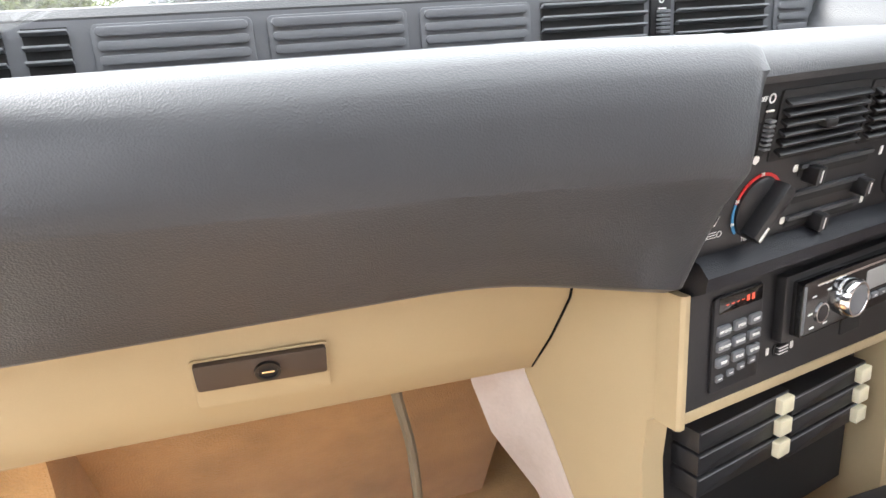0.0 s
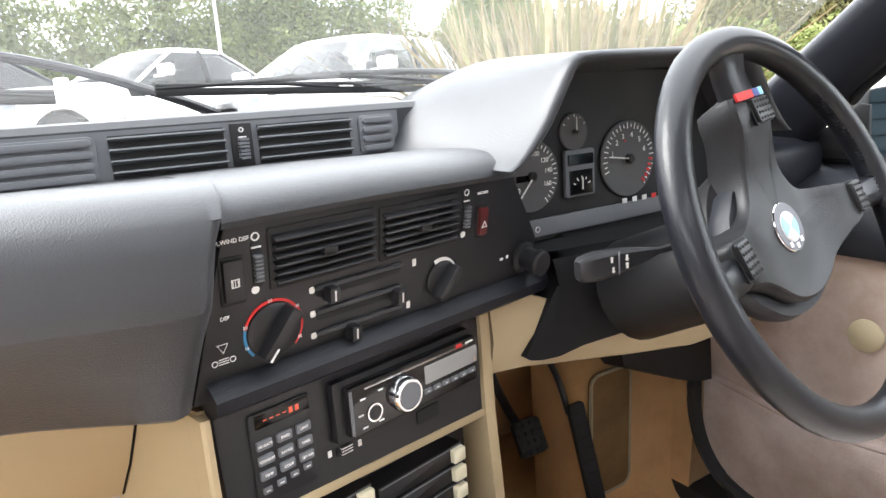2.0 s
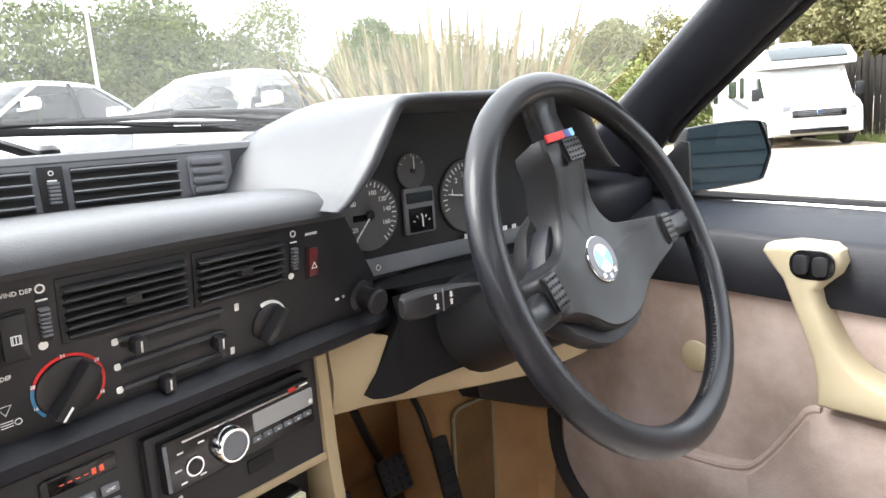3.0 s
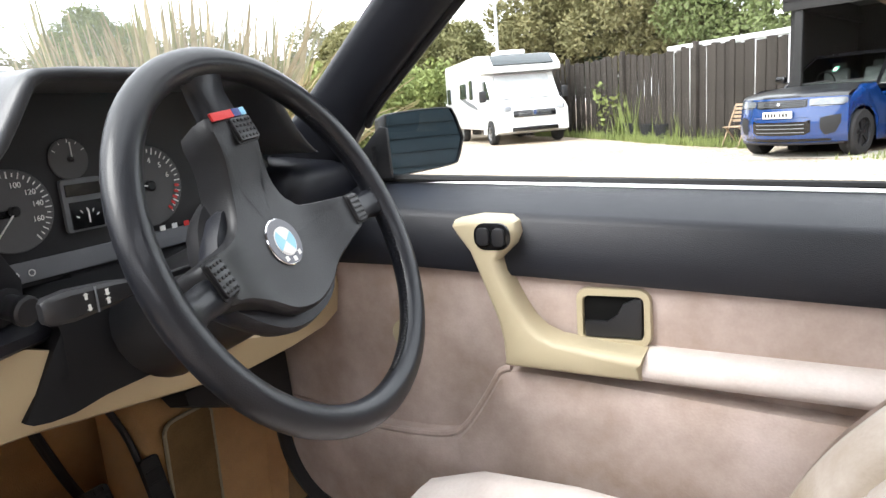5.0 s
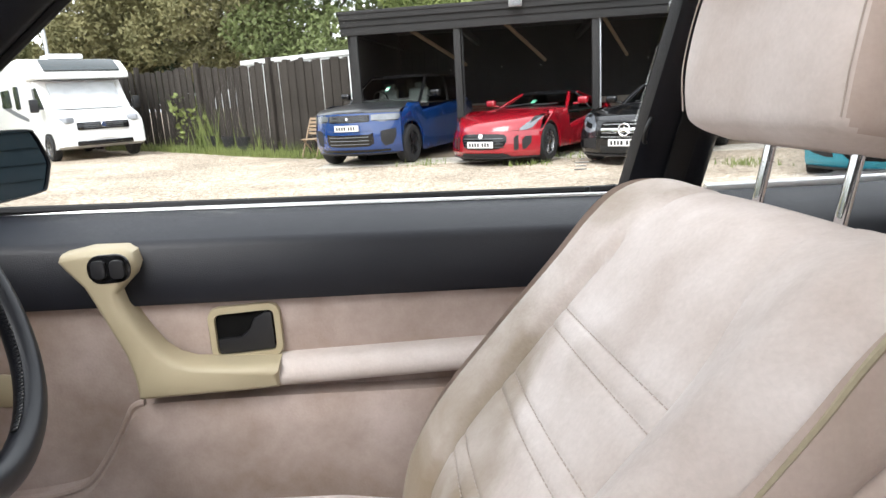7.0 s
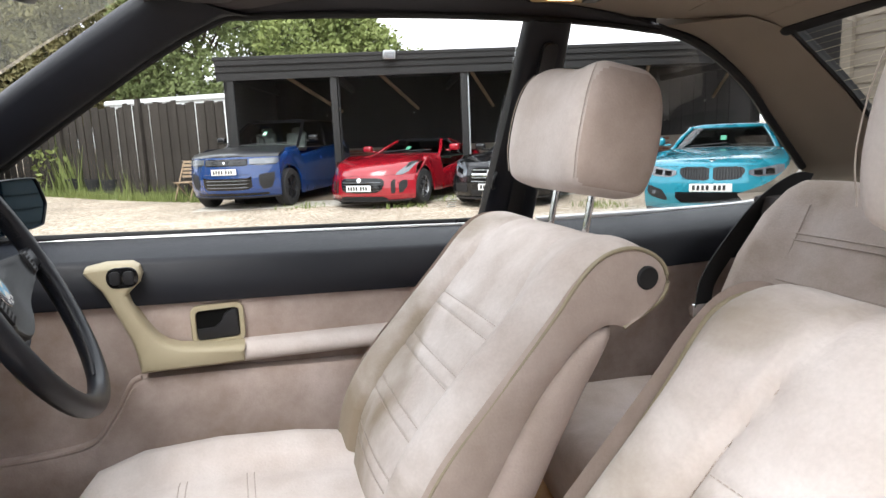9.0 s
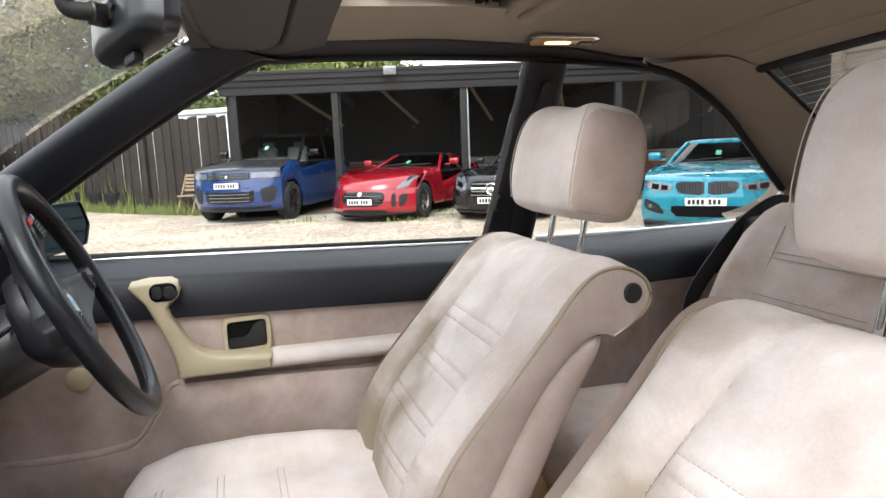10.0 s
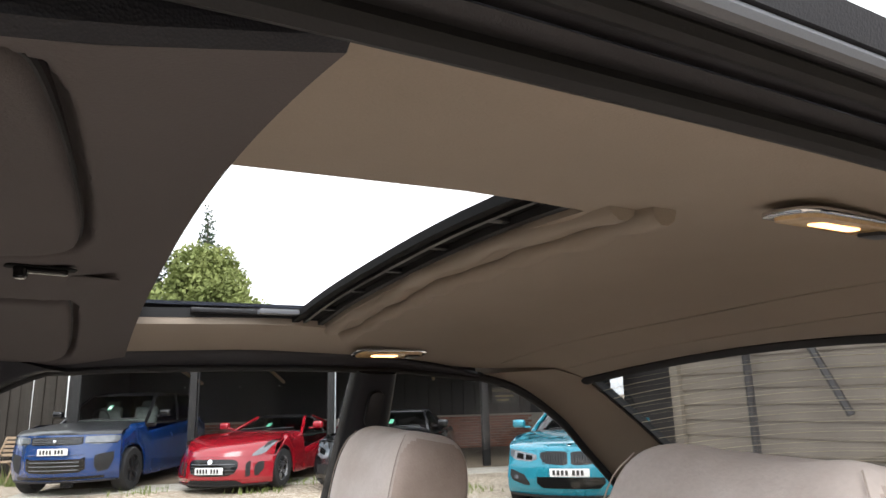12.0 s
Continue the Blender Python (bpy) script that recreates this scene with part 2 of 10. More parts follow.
def box(c, s, bevel=0.0, turn=None, seg=2):
    bm = bmesh.new()
    bmesh.ops.create_cube(bm, size=1.0)
    bmesh.ops.scale(bm, vec=s, verts=bm.verts[:])
    if bevel:
        bmesh.ops.bevel(bm, geom=bm.edges[:], offset=bevel, segments=seg, affect="EDGES", profile=0.6)
    if turn is not None:
        bmesh.ops.transform(bm, matrix=turn.to_4x4(), verts=bm.verts[:])
    bmesh.ops.translate(bm, vec=c, verts=bm.verts[:])
    return bm


def placed(bm, m):
    bmesh.ops.transform(bm, matrix=m, verts=bm.verts[:])
    return bm


def prism(poly, depth, m=None, bevel=0.0, seg=2):
    """A flat polygon of (u, v) pulled along w by depth, then set by the matrix m."""
    bm = bmesh.new()
    vs = [bm.verts.new((u, v, 0)) for u, v in poly]
    f = bm.faces.new(vs)
    ext = bmesh.ops.extrude_face_region(bm, geom=[f])
    bmesh.ops.translate(bm, vec=(0, 0, depth), verts=[e for e in ext["geom"] if isinstance(e, bmesh.types.BMVert)])
    if bevel:
        bmesh.ops.bevel(bm, geom=[e for e in bm.edges if len(e.link_faces) == 2 and e.calc_face_angle(0) > 0.9], offset=bevel, segments=seg, affect="EDGES", profile=0.6)
    if m is not None:
        bmesh.ops.transform(bm, matrix=m, verts=bm.verts[:])
    return bm


def loft(rings, closed=True, caps=True):
    bm = bmesh.new()
    rows = [[bm.verts.new(p) for p in ring] for ring in rings]
    n = len(rows[0])
    for a, b in zip(rows, rows[1:]):
        for i in range(n if closed else n - 1):
            j = (i + 1) % n
            bm.faces.new((a[i], a[j], b[j], b[i]))
    if caps and closed:
        bm.faces.new(rows[0])
        bm.faces.new(rows[-1])
    return bm


def spline(points, n, closed=False):
    """A smooth line through the points (Catmull-Rom), n steps a stretch."""
    p = [Vector(q) for q in points]
    out = []
    last = len(p) if closed else len(p) - 1
    for i in range(last):
        a = p[(i - 1) % len(p)] if closed or i else p[0] * 2 - p[1]
        b, c = p[i % len(p)], p[(i + 1) % len(p)]
        d = p[(i + 2) % len(p)] if closed or i + 2 < len(p) else p[-1] * 2 - p[-2]
        for k in range(n):
            t = k / n
            out.append(0.5 * (2 * b + (c - a) * t + (2 * a - 5 * b + 4 * c - d) * t * t + (3 * b - a - 3 * c + d) * t ** 3))
    if not closed:
        out.append(p[-1])
    return out


def tube(points, r, n=10, closed=False, flat=1.0, up=(0, 0, 1)):
    """A pipe along points; r is a number or one for each point; flat squeezes it."""
    p = [Vector(q) for q in points]
    rings = []
    for i, c in enumerate(p):
        a = p[i - 1] if i or closed else c
        b = p[(i + 1) % len(p)] if i + 1 < len(p) or closed else c
        d = (b - a).normalized()
        s = d.cross(Vector(up))
        if s.length < 1e-4:
            s = d.cross(Vector((1, 0, 0)))
        s.normalize()
        u = s.cross(d)
        rad = r[i] if isinstance(r, (list, tuple)) else r
        rings.append([c + rad * (math.cos(2 * math.pi * k / n) * s + flat * math.sin(2 * math.pi * k / n) * u) for k in range(n)])
    if closed:
        rings.append(rings[0])
        bm = loft(rings, caps=False)
        bmesh.ops.remove_doubles(bm, verts=bm.verts[:], dist=1e-6)
        return bm
    return loft(rings)


def lathe(profile, n, m=None):
    """Spins (radius, height) pairs about z."""
    rings = [[(r * math.cos(2 * math.pi * k / n), r * math.sin(2 * math.pi * k / n), h) for k in range(n)] for r, h in profile]
    if len(profile) == 4 and profile[0][1] == profile[-1][1]:
        bm = loft(rings + rings[:1], caps=False)
        bmesh.ops.remove_doubles(bm, verts=bm.verts[:], dist=1e-7)
    else:
        bm = loft(rings)
    if m is not None:
        bmesh.ops.transform(bm, matrix=m, verts=bm.verts[:])
    return bm


def disc(c, r, depth, axis, n=24, bevel=0.0):
    q = Vector(axis).to_track_quat("Z", "Y").to_matrix().to_4x4()
    prof = [(r, 0), (r, depth)] if not bevel else [(r, 0), (r, depth - bevel), (r - bevel, depth)]
    return lathe(prof, n, Matrix.Translation(c) @ q)


def axes(o, u, v, w):
    """A matrix with the origin o and the directions u, v, w."""
    u, v, w = (Vector(a).normalized() for a in (u, v, w))
    return Matrix(((u.x, v.x, w.x, o[0]), (u.y, v.y, w.y, o[1]), (u.z, v.z, w.z, o[2]), (0, 0, 0, 1)))


def rounded(w, h, r, n=4):
    """A rectangle with round corners, centred, as (u, v) pairs."""
    out = []
    for cx, cy, a0 in ((w / 2 - r, h / 2 - r, 0), (-w / 2 + r, h / 2 - r, 90), (-w / 2 + r, -h / 2 + r, 180), (w / 2 - r, -h / 2 + r, 270)):
        for k in range(n + 1):
            a = radians(a0 + 90 * k / n)
            out.append((cx + r * math.cos(a), cy + r * math.sin(a)))
    return out


def smooth_ring(points, n):
    return [tuple(p) for p in spline([(*q, 0) if len(q) == 2 else q for q in points], n, closed=True)]


def letters(text, size, m, mat, parent, name="lettering", depth=0.0004):
    cu = bpy.data.curves.new(name, "FONT")
    cu.body, cu.size, cu.extrude, cu.align_x, cu.align_y = text, size, depth, "CENTER", "CENTER"
    ob = bpy.data.objects.new(name, cu)
    me = bpy.data.meshes.new_from_object(ob)
    bpy.data.objects.remove(ob)
    bpy.data.curves.remove(cu)
    bm = bmesh.new()
    bm.from_mesh(me)
    bpy.data.meshes.remove(me)
    bmesh.ops.transform(bm, matrix=m, verts=bm.verts[:])
    return part(name, bm, mat, parent)


# ---- the car's shell ----
def xs(z):
    """Where the slanted side of the cabin lies at height z."""
    return 0.87 - 0.6 * (z - 0.80)


def side_pt(y, z, off=0.0):
    """A point on the side's plane, off metres inwards."""
    return Vector((xs(z) - off * 0.857, y, z - off * 0.514))


def mirrored(pts, s):
    """The points for the right side (s 1) or, swapped over, for the left side."""
    return [(p[0], p[1], p[2]) if s > 0 else (0.03 - p[0], p[1], p[2] + 0.06 * max(0.0, min(1.0, (p[2] - 0.6) / 0.5))) for p in pts]


def band(a, b, thick, s=1, inward=(-0.857, 0, -0.514)):
    """A strip between two lines of points, given a thickness inwards."""
    iv = Vector(inward) * thick
    rings = []
    for p, q in zip(a, b):
        p, q = Vector(p), Vector(q)
        ring = [p, q]
        for k in range(9):
            a = math.pi * k / 8
            ring.append((p + q) / 2 + (q - p) * 0.5 * math.copysign(abs(math.cos(a)) ** 0.6, math.cos(a)) + iv * (0.25 + math.sin(a) ** 0.6))
        rings.append(mirrored(ring, s))
    return loft(rings)


def roof_z(x, y):
    ys = [-1.46, -1.36, -1.2, -1.0, -0.6, -0.38, -0.25, -0.14, -0.05]
    zs = [1.222, 1.250, 1.288, 1.307, 1.322, 1.316, 1.305, 1.288, 1.262]
    return float(np.interp(y, ys, zs)) - 0.020 - 0.045 * (x - 0.56) - (0.054 if x > 0.04 else 0.055) * (abs(x - 0.04) / 0.6) ** 2.6 * float(np.interp(y, [-1.46, -1.15, -0.38, -0.13], [0.25, 1.0, 1.0, 0.45 if x > 0 else 1.0]))


SUN_L, SUN_X, SUN_F, SUN_R = -0.310, 0.40, -0.379, -0.695


def lattice(xv, yv, fz, skip):
    bm = bmesh.new()
    g = {}
    for i, x in enumerate(xv):
        for j, y in enumerate(yv):
            g[i, j] = bm.verts.new((x, y, fz(x, y)))
    for i in range(len(xv) - 1):
        for j in range(len(yv) - 1):
            if not skip((xv[i] + xv[i + 1]) / 2, (yv[j] + yv[j + 1]) / 2):
                bm.faces.new((g[i, j], g[i + 1, j], g[i + 1, j + 1], g[i, j + 1]))
    for v in [v for v in bm.verts if not v.link_faces]:
        bm.verts.remove(v)
    return bm


def in_sunroof(x, y):
    return SUN_L < x < SUN_X and SUN_R < y < SUN_F


def roof_edge(y):
    return float(np.interp(y, [-1.46, -1.25, -1.0, -0.1], [0.52, 0.585, 0.605, 0.60]))


VISOR_RIGHT = [(0.014, -0.132), (0.034, -0.156), (0.062, -0.172), (0.096, -0.184), (0.128, -0.194), (0.143, -0.212), (0.148, -0.250), (0.160, -0.280), (0.200, -0.289), (0.314, -0.292), (0.470, -0.291), (0.530, -0.284), (0.556, -0.262), (0.568, -0.215), (0.552, -0.172), (0.470, -0.152), (0.320, -0.138), (0.150, -0.131)]
VISOR_LEFT = [(-0.048, -0.128), (-0.113, -0.129), (-0.301, -0.146), (-0.430, -0.160), (-0.490, -0.172), (-0.520, -0.190), (-0.534, -0.225), (-0.532, -0.258), (-0.515, -0.274), (-0.470, -0.281), (-0.251, -0.293), (-0.130, -0.296), (-0.094, -0.287), (-0.080, -0.250), (-0.068, -0.210), (-0.050, -0.194), (-0.008, -0.185), (0.004, -0.172), (0.002, -0.148), (-0.012, -0.132)]


def header_z(x, y):
    """The under side of the padded lining between the sunroof and the windscreen."""
    return roof_z(x, y) - float(np.interp(y, [SUN_F, -0.30, -0.26, -0.14], [0.008, 0.018, 0.020, 0.006]))


def outline_gap(ring, x, y):
    """How far a point lies outside a closed outline; below nought inside."""
    best, inside = 9.0, False
    for (ax, ay), (bx, by) in zip(ring, ring[1:] + ring[:1]):
        t = max(0.0, min(1.0, ((x - ax) * (bx - ax) + (y - ay) * (by - ay)) / ((bx - ax) ** 2 + (by - ay) ** 2)))
        best = min(best, math.hypot(x - ax - t * (bx - ax), y - ay - t * (by - ay)))
        if (ay > y) != (by > y) and x < (bx - ax) * (y - ay) / (by - ay) + ax:
            inside = not inside
    return -best if inside else best


def build_ceiling():
    yv = sorted({*np.linspace(-1.34, SUN_R, 16).tolist(), *np.linspace(SUN_R, SUN_F, 6).tolist()})
    us = sorted({*np.linspace(-1, 1, 17).tolist(), (SUN_L - 0.03) / 0.574, (SUN_X - 0.03) / 0.574})
    bm = bmesh.new()
    rows = []
    for y in yv:
        rows.append([bm.verts.new((0.03 + u * (roof_edge(y) - 0.03), y, roof_z(0.03 + u * (roof_edge(y) - 0.03), y))) for u in us])
    for a, b, y0, y1 in zip(rows, rows[1:], yv, yv[1:]):
        for i in range(len(us) - 1):
            if not in_sunroof(0.03 + (us[i] + us[i + 1]) / 2 * 0.572, (y0 + y1) / 2):
                bm.faces.new((a[i], a[i + 1], b[i + 1], b[i]))
    top = bmesh.ops.extrude_face_region(bm, geom=bm.faces[:])
    bmesh.ops.translate(bm, vec=(0, 0, 0.012), verts=[g for g in top["geom"] if isinstance(g, bmesh.types.BMVert)])
    structure(part("ceiling", bm, M["headliner"]), "taupe cloth headliner with an open sunroof", "headliner")
    # front section, darker, padded, with recesses in which the visors lie
    yv = np.linspace(SUN_F, -0.13, 84).tolist()
    xv = np.linspace(-0.545, 0.60, 230).tolist()
    deep = {}
    for x in xv:
        for y in yv:
            d = min(outline_gap(VISOR_LEFT, x, y), outline_gap(VISOR_RIGHT, x, y))
            deep[x, y] = 0.020 * (1 - ease((d - 0.003) / 0.009))
    bm = lattice(xv, yv, lambda x, y: header_z(x, y) + deep[x, y], lambda x, y: False)
    bm2 = lattice(xv[::8], [yv[0], yv[40], yv[-1]], lambda x, y: roof_z(x, y) + 0.026, lambda x, y: False)
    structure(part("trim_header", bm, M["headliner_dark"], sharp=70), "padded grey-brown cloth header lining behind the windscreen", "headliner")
    edge = [(-0.545, y, header_z(-0.545, y)) for y in np.linspace(SUN_F, -0.13, 12)]
    side = loft([[Vector(p), Vector(p) + Vector((-0.006, 0, 0.004)), Vector(p) + Vector((-0.012, 0, 0.03)), Vector(p) + Vector((-0.012, 0, 0.10)), Vector(p) + Vector((0.01, 0, 0.10)), Vector(p) + Vector((0.01, 0, 0.004))] for p in edge])
    structure(part("trim_header_side", side, M["vinyl_black"]), "dark edge of the header lining", "trim")
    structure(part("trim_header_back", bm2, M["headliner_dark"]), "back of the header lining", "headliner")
    # steel roof above
    yv = sorted({*np.linspace(-1.40, -0.72, 10).tolist(), SUN_F, *np.linspace(SUN_F, -0.10, 5).tolist()})
    xv = sorted({*np.linspace(-0.57, 0.63, 15).tolist(), SUN_L, SUN_X + 0.02})
    bm = lattice(xv, yv, lambda x, y: roof_z(x, y) + 0.04, lambda x, y: SUN_L < x < SUN_X + 0.02 and -0.72 < y < SUN_F)
    top = bmesh.ops.extrude_face_region(bm, geom=bm.faces[:])
    bmesh.ops.translate(bm, vec=(0, 0, 0.006), verts=[g for g in top["geom"] if isinstance(g, bmesh.types.BMVert)])
    structure(part("trim_roof_skin", bm, M["paint"]), "dark painted steel roof skin with a sunroof opening", "car roof")


M["paint"] = material("dark_blue_paint", (0.012, 0.016, 0.028), 0.25, spots=0.1, scale=4, coat=1.0)
build_ceiling()


def build_sunroof():
    t = thing("sunroof", (0, -0.6, 1.33), "open steel sunroof with a black seal and rolled cloth edge", "sunroof")

    def beam(x0, y0, x1, y1, wide, tall, lift):
        rows = []
        for k in range(13):
            x, y = x0 + (x1 - x0) * k / 12, y0 + (y1 - y0) * k / 12
            z = roof_z(x, y) + lift
            dx, dy = (0, wide / 2) if abs(x1 - x0) > abs(y1 - y0) else (wide / 2, 0)
            rows.append([(x - dx, y - dy, z), (x + dx, y + dy, z), (x + dx, y + dy, z + tall), (x - dx, y - dy, z + tall)])
        return loft(rows)

    part("rear_channel", beam(SUN_L - 0.02, -0.671, SUN_X + 0.02, -0.671, 0.054, 0.010, 0.012), M["hole"], t, "black sunroof channel")
    part("panel_edge", beam(SUN_L - 0.01, -0.638, SUN_X + 0.01, -0.638, 0.012, 0.011, 0.006), M["hole"], t, "edge of the slid back roof panel")
    part("channel_rib", beam(SUN_L - 0.01, -0.655, SUN_X + 0.01, -0.655, 0.006, 0.007, 0.006), M["plastic"], t)
    part("channel_rib", beam(SUN_L - 0.01, -0.684, SUN_X + 0.01, -0.684, 0.010, 0.010, 0.004), M["rubber"], t)
    for k in range(5):
        x = SUN_L + 0.10 + 0.13 * k
        part("channel_clip", box((x, -0.669, roof_z(x, -0.669) + 0.010), (0.012, 0.022, 0.006), 0.001), M["plastic"], t)
    for x in (SUN_L - 0.006, SUN_X + 0.006):
        part("side_channel", beam(x, SUN_R, x, SUN_F + 0.02, 0.016, 0.016, 0.012), M["rubber"], t)
    part("front_channel", beam(SUN_L, SUN_F + 0.008, SUN_X, SUN_F + 0.008, 0.016, 0.03, 0.010), M["rubber"], t)
    pts = [(x, SUN_R - 0.012 + 0.005 * math.sin(11 * x + 2) + 0.003 * math.sin(27 * x), roof_z(x, SUN_R - 0.012) + 0.002) for x in np.linspace(SUN_L - 0.03, SUN_X + 0.02, 40)]
    part("cloth_fold", tube(pts, [0.012 + 0.003 * math.sin(13 * i / 39 * 3.1 + 1) for i in range(40)], 10), M["headliner"], t, "rumpled taupe cloth fold")
    pts = [(x, SUN_R - 0.055 + 0.006 * math.sin(14 * x + 1) + 0.004 * math.sin(31 * x), roof_z(x, SUN_R - 0.055) - 0.003) for x in np.linspace(SUN_L - 0.05, SUN_X + 0.03, 40)]
    part("cloth_roll", tube(pts, [0.013 + 0.003 * math.sin(17 * i / 39 * 3.1) for i in range(40)], 10), M["headliner"], t, "rumpled taupe cloth roll")
    part("rail", box((SUN_X - 0.01, -0.55, roof_z(SUN_X, -0.55) + 0.02), (0.012, 0.18, 0.008), 0.002), M["plastic"], t)
    part("rail", box((SUN_X - 0.035, -0.60, roof_z(SUN_X, -0.6) + 0.017), (0.02, 0.07, 0.008), 0.002), M["plastic_grey"], t)


build_sunroof()

A_SIDE = [side_pt(-0.30, 1.236), side_pt(-0.24, 1.228), side_pt(-0.10, 1.154), side_pt(0.161, 0.987), side_pt(0.215, 0.945), side_pt(0.30, 0.87)]
A_FRONT = [Vector((0.585, -0.16, 1.275)), side_pt(-0.115, 1.256), side_pt(0.045, 1.160), side_pt(0.291, 1.005), side_pt(0.38, 0.95), side_pt(0.47, 0.895)]
RAIL_OUT = [side_pt(y, z) for y, z in ((-0.24, 1.229), (-0.40, 1.238), (-0.62, 1.240), (-0.85, 1.236), (-1.0, 1.228), (-1.14, 1.215))]
RAIL_IN = [(0.572, -0.16, 1.268), (0.572, -0.40, 1.268), (0.572, -0.62, 1.270), (0.577, -0.85, 1.262), (0.594, -1.0, 1.246), (0.612, -1.14, 1.222)]
for s in (1, -1):
    word = "right" if s > 0 else "left"
    bm = band(spline(A_SIDE, 4), spline(A_FRONT, 4), 0.03, s)
    structure(part("trim_a_pillar", bm, M["vinyl_black"]), "black vinyl covered windscreen pillar", "pillar")
    bm = band(spline(RAIL_OUT, 4), spline(RAIL_IN, 4), 0.014, s)
    structure(part("trim_roof_rail", bm, M["rail_vinyl"]), "black rubber sealed rail over the door opening", "roof rail")
    bm = tube(mirrored(spline([p + Vector((-0.012, 0, -0.012)) for p in A_SIDE[:5]][::-1] + [Vector(p) + Vector((-0.014, 0, -0.010)) for p in RAIL_OUT[1:]], 4), s), 0.007, 8)
    structure(part("trim_door_seal", bm, M["rubber"]), "black rubber door seal", "seal")
    rows = [mirrored([Vector(p) + Vector(o) for o in ((-0.004, 0, 0.004), (0.020, 0, 0.004), (0.040, 0, 0.006), (0.044, 0, 0.020), (0.0, 0, 0.05))], s) for p in spline(RAIL_OUT, 4)]
    structure(part("trim_gutter", loft(rows), M["rail_vinyl"]), "dark gutter panel outside the roof rail", "trim")
    for ox, rr, mt in ((0.017, 0.006, "rubber"), (0.035, 0.0045, "plastic_grey")):
        structure(part("trim_gutter_seal", tube(mirrored([Vector(p) + Vector((ox, 0, 0.002)) for p in spline(RAIL_OUT, 4)], s), rr, 8), M[mt]), "ribbed seal along the roof gutter", "seal")
    # pillar behind the door
    b_front = [side_pt(-0.808, 0.79), side_pt(-0.816, 0.95), side_pt(-0.822, 1.10), side_pt(-0.826, 1.236)]
    b_rear = [side_pt(-0.952, 0.78), side_pt(-0.945, 0.95), side_pt(-0.935, 1.10), side_pt(-0.924, 1.232)]
    bm = band(spline(b_front, 4), spline(b_rear, 4), 0.03, s)
    structure(part("trim_b_pillar", bm, M["vinyl_black"]), "black vinyl pillar behind the door", "pillar")
    if s > 0:
        bs = thing("seat_belt_anchor", tuple(side_pt(-0.878, 1.19, 0.035)), "black seat belt guide and webbing on the pillar", "seat belt")
        q = axes(side_pt(-0.878, 1.165, 0.036), (0, -1, 0), (-0.514 * s, 0, 0.857), (-0.857 * s, 0, -0.514))
        part("guide", prism(rounded(0.034, 0.085, 0.015), 0.012, q, 0.003), M["plastic"], bs)
        part("webbing", band([side_pt(-0.862, z, 0.042) for z in (0.80, 0.95, 1.13)], [side_pt(-0.90, z, 0.042) for z in (0.80, 0.95, 1.13)], 0.002), M["rubber"], bs)
        part("hook", tube(spline([side_pt(-0.824, 0.93, 0.025), side_pt(-0.812, 0.92, 0.040), side_pt(-0.814, 0.90, 0.040), side_pt(-0.826, 0.89, 0.025)], 4), 0.003, 8), M["plastic"], bs)
    # lining between the rear side window and the rear window
    q_edge = [side_pt(-1.14, 1.215), side_pt(-1.24, 1.192), side_pt(-1.34, 1.150), side_pt(-1.45, 1.09), side_pt(-1.55, 1.02), side_pt(-1.66, 0.945), side_pt(-1.755, 0.88), side_pt(-1.765, 0.835), side_pt(-1.72, 0.795), side_pt(-1.63, 0.770)]
    r_edge = [Vector(p) for p in ((0.52, -1.30, 1.222), (0.52, -1.36, 1.208), (0.522, -1.40, 1.193), (0.54, -1.50, 1.135), (0.565, -1.62, 1.065), (0.60, -1.75, 0.985), (0.63, -1.87, 0.915), (0.64, -1.92, 0.885), (0.65, -1.95, 0.86), (0.66, -1.97, 0.80))]
    a, b = spline(q_edge, 3), spline(r_edge, 3)
    rows = []
    for p, q in zip(a, b):
        mid = (p + q) / 2 + Vector((-0.012, 0, 0.0))
        rows.append(mirrored([p + Vector((-0.012, 0, 0)), p.lerp(mid, 0.5), mid, q.lerp(mid, 0.5), q, q + Vector((0.04, -0.03, 0.03)), p + Vector((0.03, 0, 0.03))], s))
    structure(part("trim_c_pillar", loft(rows), M["headliner"]), "taupe cloth lined rear pillar", "pillar")
    bm = tube(mirrored([p + Vector((-0.012, 0, -0.004)) for p in spline(q_edge[:7], 4)], s), 0.011, 8)
    structure(part("trim_quarter_seal", bm, M["rubber"]), "black rubber rear side window seal", "seal")
    bm = tube(mirrored([p + Vector((-0.006, 0, 0.0)) for p in spline([side_pt(-1.775, 0.87), side_pt(-1.765, 0.835), side_pt(-1.72, 0.797), side_pt(-1.63, 0.773), side_pt(-1.35, 0.772), side_pt(-0.97, 0.779)], 5)], s), 0.008, 8, flat=1.4)
    structure(part("trim_quarter_strip", bm, M["bright"]), "bright metal strip under the rear side window", "trim")
    bm = loft([mirrored([r + Vector(o) for o in ((0.004, -0.01, 0), (-0.018, 0.0, 0.0), (-0.01, -0.02, 0.014), (0.02, -0.02, 0.014))], s) for r in spline(r_edge[2:], 3)])
    structure(part("trim_rear_window_seal", bm, M["rubber"]), "black rubber rear window seal", "seal")
    # rear side panel below the window
    rows = []
    for y in np.linspace(-0.80, -1.95, 12):
        zt = float(np.interp(y, [-1.95, -1.7, -1.2, -0.8], [0.80, 0.775, 0.768, 0.782]))
        rows.append(mirrored([(0.885, y, zt), (0.86, y, zt + 0.004), (0.775, y, zt - 0.035), (0.752, y, zt - 0.06), (0.74, y, zt - 0.115), (0.90, y, zt - 0.115)], s))
